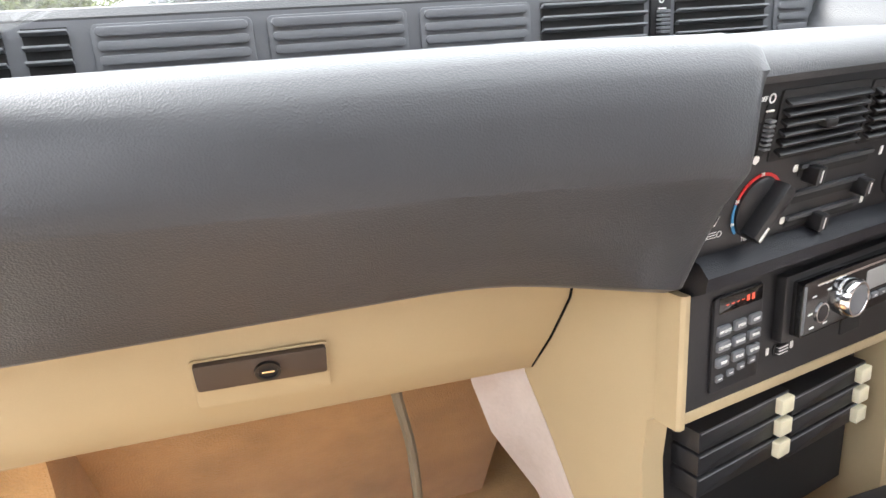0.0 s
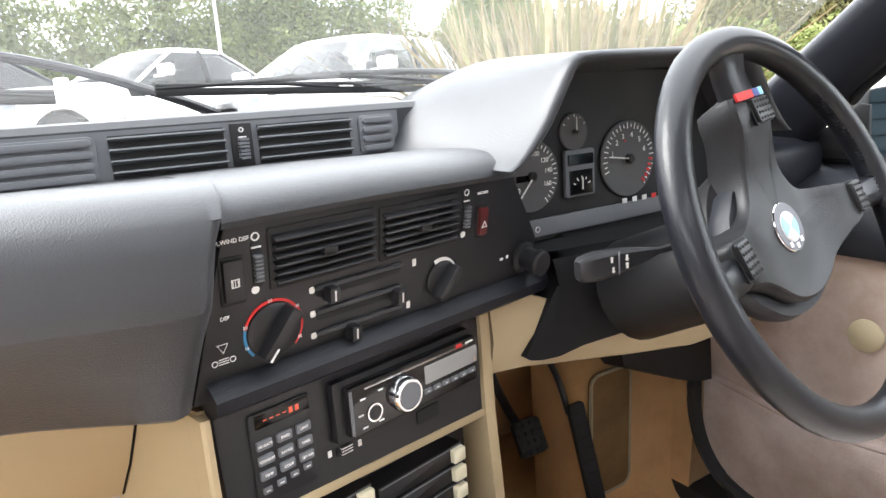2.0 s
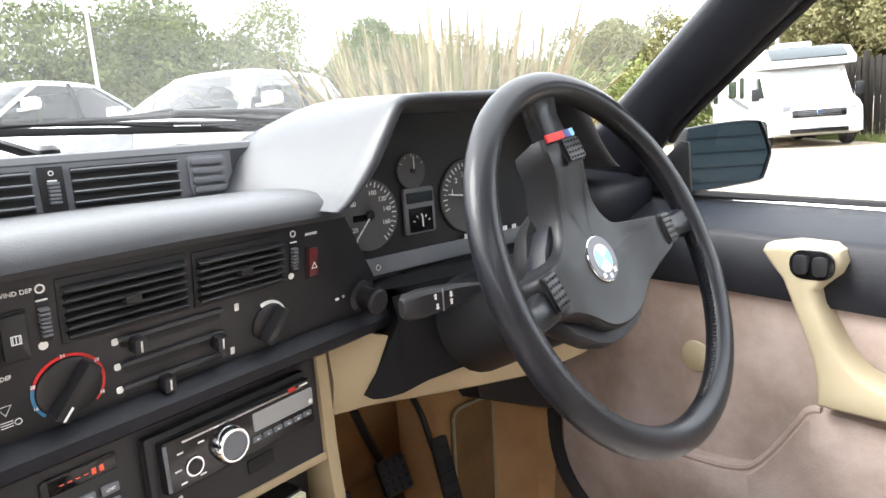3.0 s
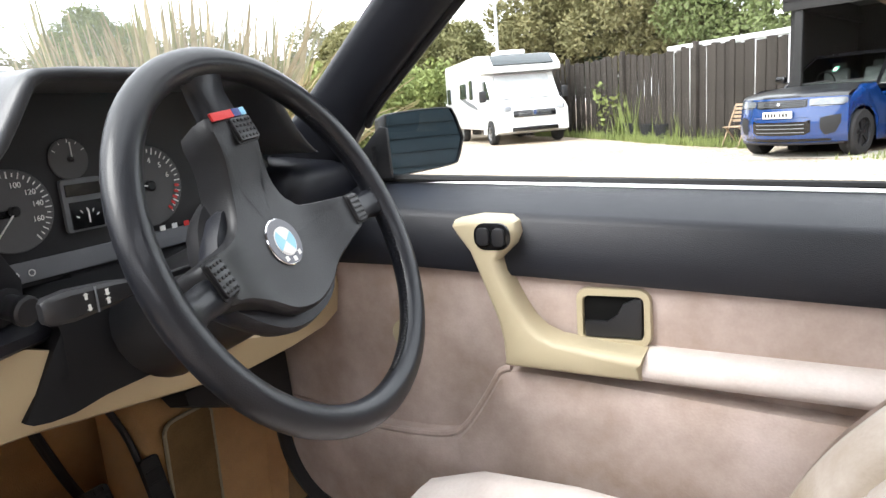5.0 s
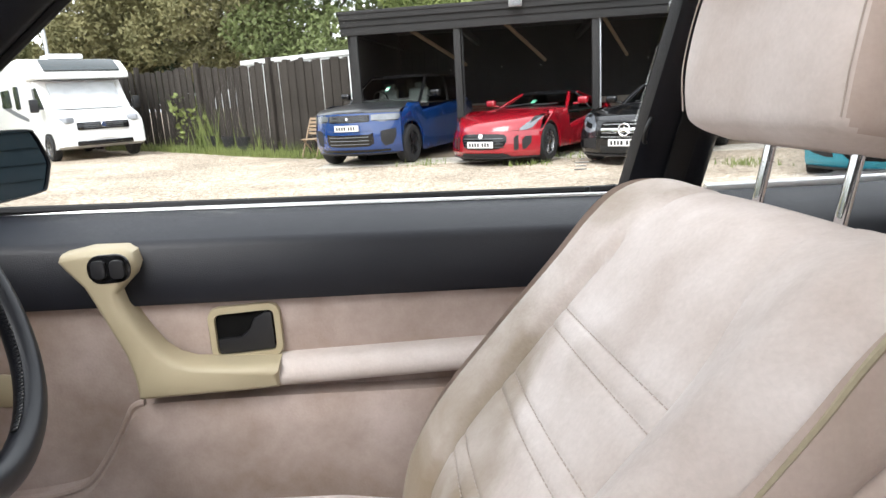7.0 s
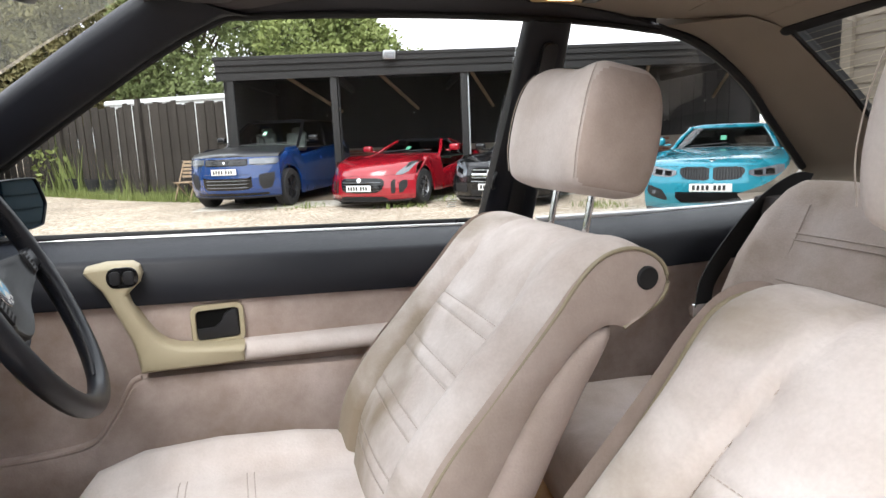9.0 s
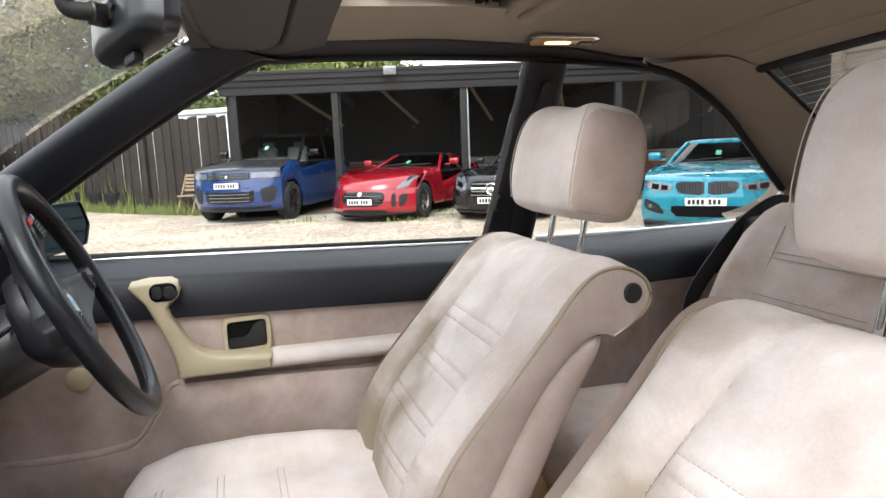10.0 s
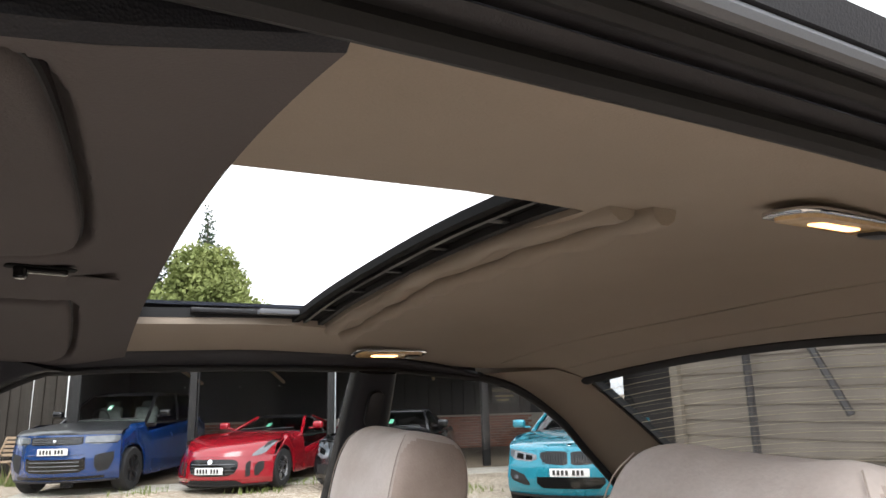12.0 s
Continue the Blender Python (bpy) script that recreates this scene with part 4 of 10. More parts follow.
def build_console():
    # upper panel with the heater controls
    pan = part("heater_panel", prism([(-0.200, -0.108), (0.205, -0.102), (0.245, -0.075), (0.245, -0.045), (0.192, 0.040), (0.185, 0.048), (-0.158, 0.050)], 0.03, cm(0, 0.85, -0.030), 0.002), M["plastic"], dash, "black heater control panel")

    def flat(name, x, z, w, h, d, mat, r=0.002, lift=0.0, label=""):
        return part(name, prism(rounded(w, h, r), d, cm(x, z, lift), min(0.001, d * 0.4)), M[mat], pan, label)

    # two air vents with slats
    for x0, x1, z0, z1, tilt in ((-0.120, -0.011, 0.832, 0.882, 0), (-0.004, 0.099, 0.831, 0.880, 0)):
        c, w, zc, h = (x0 + x1) / 2, x1 - x0, (z0 + z1) / 2, z1 - z0
        flat("vent_frame", c, zc, w + 0.004, h + 0.006, 0.002, "rubber")
        n = 6
        for k in range(n):
            part("slat", placed(box((0, 0, 0), (w - 0.003, 0.0025, 0.010), 0.0006), cm(c, z0 + 0.006 + (h - 0.012) * k / (n - 1), 0.004) @ Matrix.Rotation(radians(25), 4, "X")), M["plastic"], pan)
        if x0 > -0.05:
            for k in range(6):
                flat("fin", x0 + 0.012 + (w - 0.024) * k / 5, zc, 0.0016, h - 0.006, 0.004, "plastic", 0.0005, 0.001)
        flat("vent_tab", c, zc, 0.014, 0.007, 0.012, "rubber", 0.002)
    for x, zz in ((-0.131, 0.0), (0.113, 0.0)):
        flat("slider_slot", x, 0.8555, 0.009, 0.040, 0.001, "rubber")
        for k in range(7):
            flat("slider_rib", x, 0.8425 + 0.0035 * k, 0.0075, 0.0022, 0.006, "plastic_grey", 0.0008)
        flat("slider_mark", x, 0.8705, 0.009, 0.0016, 0.002, "white", 0.0005)
        part("open_mark", lathe([(0.0038, 0), (0.0038, 0.0007), (0.0026, 0.0007), (0.0026, 0)], 18, cm(x, 0.8795, 0.0004)), M["white"], pan)
        part("closed_mark", disc(cp(x - 0.003, 0.8335, 0.0), 0.0036, 0.001, CN, 18), M["white"], pan)
    # rear window switch and lettering
    flat("switch_frame", -0.1535, 0.8465, 0.022, 0.042, 0.002, "rubber")
    flat("demist_switch", -0.1535, 0.8475, 0.018, 0.036, 0.006, "plastic", 0.002, 0, "black rocker switch")
    part("switch_symbol", lathe([(0.0052, 0), (0.0052, 0.0005), (0.0042, 0.0005), (0.0042, 0)], 4, cm(-0.1535, 0.846, 0.0062) @ Matrix.Rotation(radians(45), 4, "Z")), M["white"], pan)
    for k in (-1, 0, 1):
        flat("switch_symbol", -0.1535 + 0.0022 * k, 0.846, 0.0007, 0.006, 0.0005, "white", 0.0002, 0.0062)
    letters("R.WIND DEF", 0.0052, cm(-0.1505, 0.8795, 0.0005), M["white"], pan)
    letters("DEF", 0.0048, cm(-0.1625, 0.8155, 0.0005), M["white"], pan)
    letters("HAZARD", 0.0042, cm(0.1385, 0.8755, 0.0005), M["white"], pan)
    letters("TEMP", 0.0062, cm(-0.1235, 0.7665, 0.0005), M["white"], pan)
    # demist symbol
    part("fan_symbol", lathe([(0.0058, 0), (0.0058, 0.0004), (0.0050, 0.0004), (0.0050, 0)], 3, cm(-0.1665, 0.7905, 0.0003) @ Matrix.Rotation(radians(-90), 4, "Z")), M["white"], pan)
    for dx in (-0.006, 0.006):
        part("arrow_symbol", lathe([(0.0028, 0), (0.0028, 0.0004), (0.0022, 0.0004), (0.0022, 0)], 16, cm(-0.1665 + dx * 1.3, 0.7775, 0.0003)), M["white"], pan)
    for k in range(3):
        flat("arrow_symbol", -0.1665, 0.7755 + 0.0022 * k, 0.009, 0.0007, 0.0004, "white", 0.0002, 0.0003)
    # temperature knob with red and blue ring
    tx, tz = -0.1197, 0.7925

    def arc(a0, a1, r0, r1, mat):
        n = 20
        rows = []
        for k in range(n + 1):
            a = radians(a0 + (a1 - a0) * k / n)
            rows.append([(r * math.cos(a), r * math.sin(a), h) for r, h in ((r0, 0.0003), (r1, 0.0003), (r1, 0.0012), (r0, 0.0012))])
        bm = loft(rows)
        bmesh.ops.transform(bm, matrix=cm(tx, tz, 0.0), verts=bm.verts[:])
        part("scale_ring", bm, M[mat], pan)

    arc(-45, 165, 0.0268, 0.0293, "red")
    arc(165, 222, 0.0268, 0.0293, "blue")
    knob = part("temperature_knob", lathe([(0.0260, 0), (0.0260, 0.003), (0.023, 0.005)], 32, cm(tx, tz, 0.0)), M["plastic"], pan, "round black temperature knob")
    part("grip", placed(box((0, 0, 0), (0.014, 0.052, 0.016), 0.004), cm(tx, tz, 0.011) @ Matrix.Rotation(radians(-38), 4, "Z")), M["plastic"], knob)
    part("pointer", placed(box((0, 0, 0), (0.0018, 0.013, 0.001)), cm(tx, tz, 0.0195) @ Matrix.Rotation(radians(-38), 4, "Z") @ Matrix.Translation((0, -0.018, 0))), M["white"], knob)
    for k, a in enumerate((200, 160, 95, 35, -30)):
        letters(("16", "20", "24", "28", "32")[k], 0.0042, cm(tx + 0.0281 * math.cos(radians(a)), tz + 0.0281 * math.sin(radians(a)), 0.0013), M["white"], pan, "numeral")
    # fan knob
    fx, fz = 0.0795, 0.789
    knob = part("fan_knob", lathe([(0.021, 0), (0.021, 0.002), (0.018, 0.004)], 28, cm(fx, fz, 0.0)), M["plastic"], pan, "round black fan knob")
    part("grip", placed(box((0, 0, 0), (0.012, 0.042, 0.016), 0.004), cm(fx, fz, 0.011) @ Matrix.Rotation(radians(-40), 4, "Z")), M["plastic"], knob)
    rows = []
    for k in range(13):
        a = radians(115 - 95 * k / 12)
        rows.append([((0.0235 + d * (0.0004 + 0.0022 * (1 - k / 12))) * math.cos(a), (0.0235 + d * (0.0004 + 0.0022 * (1 - k / 12))) * math.sin(a), h) for d, h in ((-1, 0.0003), (1, 0.0003), (1, 0.001), (-1, 0.001))])
    bm = loft(rows)
    bmesh.ops.transform(bm, matrix=cm(fx, fz, 0.0), verts=bm.verts[:])
    part("fan_scale", bm, M["white"], pan)
    # three sliding levers
    for zl, dz, pos in ((0.8135, -0.011, 0.12), (0.790, -0.011, 0.93), (0.768, -0.010, 0.36)):
        flat("lever_slot", -0.027, zl, 0.100, 0.007, 0.0008, "rubber", 0.003)
        flat("lever_rail", -0.027, zl + 0.0065, 0.104, 0.0040, 0.004, "vinyl", 0.002)
        flat("lever_knob", -0.076 + 0.098 * pos, zl, 0.011, 0.0155, 0.014, "plastic", 0.002)
        flat("lever_mark", -0.076 + 0.098 * pos, zl, 0.0022, 0.011, 0.0145, "white", 0.0005)
        flat("lever_symbol", -0.080, zl + 0.004 + 0.001, 0.006, 0.0065, 0.0006, "white", 0.002)
    flat("lever_symbol", 0.041, 0.817, 0.005, 0.008, 0.0006, "white", 0.001)
    flat("lever_symbol", 0.034, 0.772, 0.005, 0.008, 0.0006, "white", 0.001)
    # hazard switch
    flat("switch_frame", 0.1375, 0.8435, 0.016, 0.038, 0.002, "rubber")
    flat("hazard_switch", 0.1375, 0.8445, 0.0125, 0.032, 0.006, "hazard", 0.002, 0, "dark red hazard switch")
    part("hazard_symbol", lathe([(0.0050, 0), (0.0050, 0.0005), (0.0036, 0.0005), (0.0036, 0)], 3, cm(0.1375, 0.8405, 0.0062) @ Matrix.Rotation(radians(90), 4, "Z")), M["white"], pan)
    flat("light_symbol", 0.178, 0.789, 0.006, 0.0035, 0.0005, "white", 0.001)
    flat("light_symbol", 0.188, 0.790, 0.004, 0.004, 0.0005, "white", 0.001)
    part("light_knob", lathe([(0.019, 0), (0.020, 0.004), (0.014, 0.006), (0.014, 0.020), (0.0165, 0.024), (0.0165, 0.030), (0.014, 0.0325)], 28, cm(0.2165, 0.784, 0.0)), M["plastic"], pan, "round black light switch")
    # ledge under the heater panel
    rows = []
    for x in np.linspace(-0.184, 0.266, 14):
        e = max(0, (x - 0.235) / 0.031)
        rows.append([tuple(cp(x, z, w)) for z, w in ((0.762, -0.01), (0.760, 0.008), (0.752, 0.018 - 0.006 * e), (0.740, 0.018 - 0.006 * e), (0.730, 0.006), (0.730, -0.02))])
    part("ledge", loft(rows), M["vinyl_black"], dash)


M["hazard"] = material("dark_red_switch", (0.09, 0.012, 0.012), 0.35, spots=0.1, scale=30)
build_console()


def low(x, z, w=0.0):
    return axes(lp(x, z, w), LU, (0, 0, 1), LN)


def build_lower_console():
    con = thing("centre_console", (0, 0.3, 0.2), "beige framed black centre console with radio and cassette drawers", "console")

    def flat(name, x, z, w, h, d, mat, r=0.002, lift=0.0, label="", parent=None):
        return part(name, prism(rounded(w, h, r), d, low(x, z, lift), min(0.001, d * 0.4)), M[mat], parent or con, label)

    # back plate and black panel
    part("panel", prism([(-0.187, 0.735), (0.145, 0.735), (0.145, 0.607), (-0.184, 0.621)], 0.02, low(0, 0, -0.02)), M["plastic"], con)
    part("drawer_bay", prism([(-0.172, 0.61), (0.145, 0.602), (0.145, 0.40), (-0.172, 0.40)], 0.02, low(0, 0, -0.055)), M["rubber"], con)
    # beige frame: posts and bottom trim
    part("trim_strip", prism([(-0.186, 0.6125), (0.150, 0.597), (0.150, 0.607), (-0.186, 0.6225)], 0.03, low(0, 0, -0.028), 0.002), M["beige"], con, "beige trim strip")
    part("post", prism([(0.145, 0.735), (0.163, 0.735), (0.166, 0.60), (0.176, 0.45), (0.19, 0.25), (0.168, 0.25), (0.158, 0.45), (0.147, 0.60)], 0.10, low(0, 0, -0.095), 0.004), M["beige"], con, "beige console post")
    # passenger side cheek
    cheek = [(0.245, 0.735), (0.245, 0.622), (0.262, 0.606), (0.266, 0.56), (0.26, 0.45), (0.25, 0.30), (0.25, 0.12), (0.28, 0.12), (0.292, 0.36), (0.343, 0.489), (0.373, 0.554), (0.400, 0.602), (0.400, 0.735)]
    rows = []
    for off in (0.0, 0.022):
        rows.append([(-0.192 + off - 0.40 * (y - 0.245), y, z) for y, z in cheek])
    part("cheek", loft(rows), M["beige"], con, "beige plastic console cheek")
    part("cheek_edge", loft([[tuple(low(-0.194, z, w) @ Vector((0, 0, 0)) + Vector((dx, 0, 0))) for dx, w in ((0, -0.02), (0, 0.003), (0.003, 0.005), (0.008, 0.004), (0.010, -0.02))] for z in (0.732, 0.68, 0.625, 0.612)]), M["beige"], con)
    # trip computer
    pad = flat("trip_computer", -0.122, 0.675, 0.064, 0.088, 0.003, "plastic", 0.003, 0, "black trip computer keypad")
    flat("display", -0.1205, 0.711, 0.057, 0.014, 0.0035, "gloss_black", 0.001, 0, "", pad)
    for k in range(6):
        flat("segment", -0.138 + 0.0065 * k, 0.7105, 0.0042, 0.0014 if k < 4 else 0.006, 0.0038, "red_display", 0.0003, 0, "", pad)
    names = (("HR·DATE", "SPEED", "LIMIT"), ("CONSUM", "RANGE", "TIMER"), ("TEMP", "CODE", "SET·RES"))
    for r in range(3):
        for c in range(3):
            b = flat("button", -0.142 + 0.020 * c, 0.689 - 0.0145 * r, 0.0155, 0.009, 0.006, "plastic_grey", 0.0015, 0, "", pad)
            letters(names[r][c], 0.0036, low(-0.142 + 0.020 * c, 0.689 - 0.0145 * r, 0.0062), M["white"], b)
    for c in range(4):
        b = flat("button", -0.144 + 0.014 * c, 0.6445 + 0.0015 * c, 0.009, 0.006, 0.005, "plastic_grey", 0.001, 0, "", pad)
        flat("mark", -0.144 + 0.014 * c, 0.6445 + 0.0015 * c, 0.005, 0.0014, 0.0053, "white", 0.0003, 0, "", b)
    # fader wheel with symbols
    flat("fader_slot", -0.057, 0.645, 0.022, 0.012, 0.001, "rubber", 0.004)
    flat("fader_wheel", -0.057, 0.645, 0.016, 0.009, 0.004, "plastic", 0.004)
    for dx in (-0.018, 0.018):
        flat("speaker_symbol", -0.057 + dx, 0.645 - 0.1 * dx, 0.0045, 0.007, 0.0006, "white", 0.0008)
    for dz in (-0.003, 0.0, 0.003):
        flat("fader_mark", -0.057, 0.645 + dz, 0.014, 0.0008, 0.0045, "white", 0.0003)
    flat("blank_switch", 0.054, 0.638, 0.034, 0.016, 0.002, "rubber", 0.002)
    # cassette drawers
    for x0, col in ((-0.090, 0), (0.045, 1)):
        for r in range(3):
            z = 0.579 - 0.024 * r - 0.0125 * col
            d = part("cassette_drawer", prism(rounded(0.130, 0.021, 0.001), 0.05, low(x0, z, -0.055), 0.001), M["plastic"], con, "black cassette drawer")
            part("tab", prism(rounded(0.019, 0.0165, 0.0015), 0.008, low(x0 + 0.052, z, -0.005), 0.0015), M["cream"], d, "cream drawer tab")
            part("edge_line", prism(rounded(0.126, 0.0012, 0.0004), 0.001, low(x0, z + 0.0085, -0.0055)), M["plastic_grey"], d)
    # tray below, tunnel to the rear
    part("tray", join(box((0.0, 0.17, 0.455), (0.26, 0.16, 0.03), 0.01), box((0.0, 0.17, 0.475), (0.20, 0.11, 0.012), 0.005)), M["plastic"], con)
    rows = [[(-0.16 - a, y, 0.10), (-0.13, y, z - 0.03), (-0.10, y, z), (0.10, y, z), (0.13, y, z - 0.03), (0.16 + a, y, 0.10)] for y, z, a in ((0.24, 0.44, 0.06), (0.10, 0.42, 0.04), (-0.1, 0.36, 0.02), (-0.4, 0.32, 0), (-0.62, 0.32, 0))]
    part("tunnel", loft(rows), M["carpet_dark"], con, "brown carpeted tunnel")
    rows = [[(-0.03 - 0.05 * (1 - t), 0.06 + 0.05 * (1 - t) - 0.0 * t, 0.41 + 0.12 * t), (0.03 + 0.05 * (1 - t), 0.06 + 0.05 * (1 - t), 0.41 + 0.12 * t), (0.03 + 0.05 * (1 - t), 0.0 - 0.05 * (1 - t), 0.41 + 0.12 * t), (-0.03 - 0.05 * (1 - t), 0.0 - 0.05 * (1 - t), 0.41 + 0.12 * t)] for t in (0, 0.3, 0.7, 1.0)]
    gl = thing("gear_lever", (0.0, 0.03, 0.41), "black gear lever with a round shift-pattern knob", "gear lever")
    part("gaiter", loft(rows), M["leather"], gl)
    part("stick", tube([(0.0, 0.03, 0.42), (-0.05, 0.02, 0.58), (-0.085, 0.016, 0.66)], 0.008, 10), M["chrome"], gl)
    kb = part("knob", lathe([(0.012, -0.03), (0.022, -0.012), (0.026, 0.004), (0.024, 0.018), (0.015, 0.026)], 24, Matrix.Translation((-0.087, 0.016, 0.663))), M["gloss_black"], gl, "glossy black knob")
    for dx in (-0.006, 0, 0.006):
        part("shift_mark", box((-0.087 + dx, 0.016, 0.6895), (0.0010, 0.013, 0.0008)), M["white"], kb)
    part("shift_mark", box((-0.087, 0.016, 0.6895), (0.013, 0.0010, 0.0008)), M["white"], kb)
    return con


M["cream"] = material("cream_plastic", (0.72, 0.66, 0.48), 0.5, spots=0.06, scale=30)
build_lower_console()


def lowr(x, z, w=0.0):
    return low(x - 0.008, z, w)


def build_radio():
    ra = thing("car_radio", tuple(lp(0.033, 0.69)), "silver-knobbed black car radio with a grey display", "radio")

    def flat(name, x, z, w, h, d, mat, r=0.002, lift=0.0, label="", parent=None):
        return part(name, prism(rounded(w, h, r), d, lowr(x, z, lift), min(0.0012, d * 0.4)), M[mat], parent or ra, label)

    flat("surround", 0.032, 0.688, 0.194, 0.064, 0.010, "plastic", 0.003)
    face = flat("front", 0.036, 0.688, 0.182, 0.052, 0.020, "gloss_black", 0.003)
    flat("cd_slot", 0.040, 0.708, 0.150, 0.0028, 0.0205, "chrome", 0.001, 0, "", face)
    flat("display", 0.085, 0.693, 0.082, 0.020, 0.0212, "display", 0.002, 0, "grey display", face)
    part("volume_knob", lathe([(0.0185, 0), (0.0185, 0.010), (0.0165, 0.013), (0.0145, 0.013), (0.0140, 0.0115)], 32, lowr(0.014, 0.686, 0.019)), M["chrome"], face, "silver volume knob")
    part("knob_cap", lathe([(0.0140, 0), (0.0135, 0.0015)], 28, lowr(0.014, 0.686, 0.0302)), M["plastic_grey"], face)
    part("round_button", lathe([(0.0095, 0), (0.0095, 0.003), (0.0080, 0.003), (0.0078, 0.001)], 24, lowr(-0.024, 0.680, 0.019)), M["chrome"], face)
    part("button_cap", lathe([(0.0075, 0), (0.007, 0.002)], 20, lowr(-0.024, 0.680, 0.0205)), M["plastic"], face)
    for k in range(6):
        flat("preset_button", 0.047 + 0.0135 * k, 0.6755, 0.0115, 0.0055, 0.0225, "plastic_grey", 0.001, 0, "", face)
        flat("button_print", 0.047 + 0.0135 * k, 0.6755, 0.004, 0.0018, 0.0228, "white", 0.0003, 0, "", face)
    for x, z in ((-0.036, 0.698), (-0.014, 0.700), (-0.040, 0.682), (-0.036, 0.668), (-0.016, 0.668)):
        flat("button_print", x, z, 0.007, 0.0022, 0.0205, "white", 0.0003, 0, "", face)
    flat("eject_button", 0.098, 0.7095, 0.010, 0.0045, 0.0212, "red", 0.001, 0, "small red button", face)
    flat("brand_bar", 0.114, 0.7095, 0.012, 0.0022, 0.0208, "white", 0.0004, 0, "", face)
    part("jack", lathe([(0.003, 0), (0.003, 0.002), (0.002, 0.002)], 16, lowr(0.120, 0.688, 0.020)), M["chrome"], face)
    flat("left_edge", -0.050, 0.688, 0.004, 0.046, 0.0208, "plastic_grey", 0.001, 0, "", face)


build_radio()


def build_glovebox():
    gb = thing("glovebox", (-0.46, 0.36, 0.62), "closed beige plastic glovebox with a brown latch", "glovebox")
    rows = []
    for x in np.linspace(-0.76, -0.230, 12):
        zb = 0.620 - 0.012 * (x + 0.76) / 0.53
        rows.append([(x, 0.325, 0.775), (x, 0.341, 0.70), (x, 0.364, 0.652), (x, 0.386, zb + 0.004), (x, 0.392, zb), (x, 0.402, zb - 0.003), (x, 0.46, zb + 0.02), (x, 0.46, 0.775)])
    part("lid", loft(rows), M["beige"], gb, "beige glovebox lid")
    m = axes((-0.512, 0.3450, 0.690), (1, 0, -0.035), (0, -0.42, 1), (0, -1, -0.42))
    part("finger_recess", prism(rounded(0.110, 0.058, 0.004), 0.0015, m @ Matrix.Translation((0, -0.012, -0.0005)), 0.0006), M["beige"], gb)
    part("latch", prism(rounded(0.105, 0.030, 0.003), 0.006, m, 0.0015), M["latch"], gb, "brown latch plate")
    part("lock", lathe([(0.0105, 0), (0.0105, 0.003), (0.008, 0.003), (0.0075, 0.001)], 24, m @ Matrix.Translation((0.004, 0.0, 0.006))), M["plastic"], gb, "round black lock")
    part("key_slot", placed(box((0, 0, 0), (0.010, 0.002, 0.001)), m @ Matrix.Translation((0.004, 0.0, 0.0085))), M["chrome"], gb)
    part("lower_lip", box((-0.50, 0.428, 0.617), (0.52, 0.06, 0.006), 0.002), M["beige"], gb)
    part("lid_gap", tube([(-0.0955 - 0.4 * y, y - 0.0015, z) for y, z in ((0.330, 0.752), (0.341, 0.70), (0.364, 0.652), (0.388, 0.612))], 0.0012, 6), M["hole"], gb, "dark gap beside the lid")
    # pale lining beside the console and a cable
    rows = []
    for p, q in (((-0.257, 0.402, 0.625), (-0.305, 0.45, 0.62)), ((-0.254, 0.398, 0.600), (-0.295, 0.45, 0.570)), ((-0.244, 0.373, 0.554), (-0.275, 0.45, 0.504)), ((-0.232, 0.343, 0.489), (-0.220, 0.45, 0.408)), ((-0.215, 0.30, 0.40), (-0.19, 0.45, 0.32)), ((-0.205, 0.28, 0.12), (-0.17, 0.45, 0.13))):
        p, q, o = Vector(p), Vector(q), Vector((0.035, 0.012, 0))
        rows.append([p, p.lerp(q, 0.5) + Vector((0.002, 0, 0)), q, q + o, p + o])
    pl = part("trim_console_lining", loft(rows), M["suede"])
    structure(pl, "pale pink carpet edge beside the console", "trim")
    cable = part("cable", tube(spline([(-0.385, 0.44, 0.66), (-0.38, 0.46, 0.58), (-0.36, 0.50, 0.48), (-0.35, 0.53, 0.38), (-0.34, 0.58, 0.25), (-0.335, 0.6, 0.16)], 5), 0.0065, 8), M["cable"])
    tagged(cable, "grey cable hanging in the passenger footwell", "cable")
    return gb


M["latch"] = material("dark_brown_plastic", (0.06, 0.042, 0.032), 0.45, spots=0.1, scale=30)
M["cable"] = material("grey_cable", (0.22, 0.19, 0.14), 0.6, spots=0.1, scale=30)
build_glovebox()


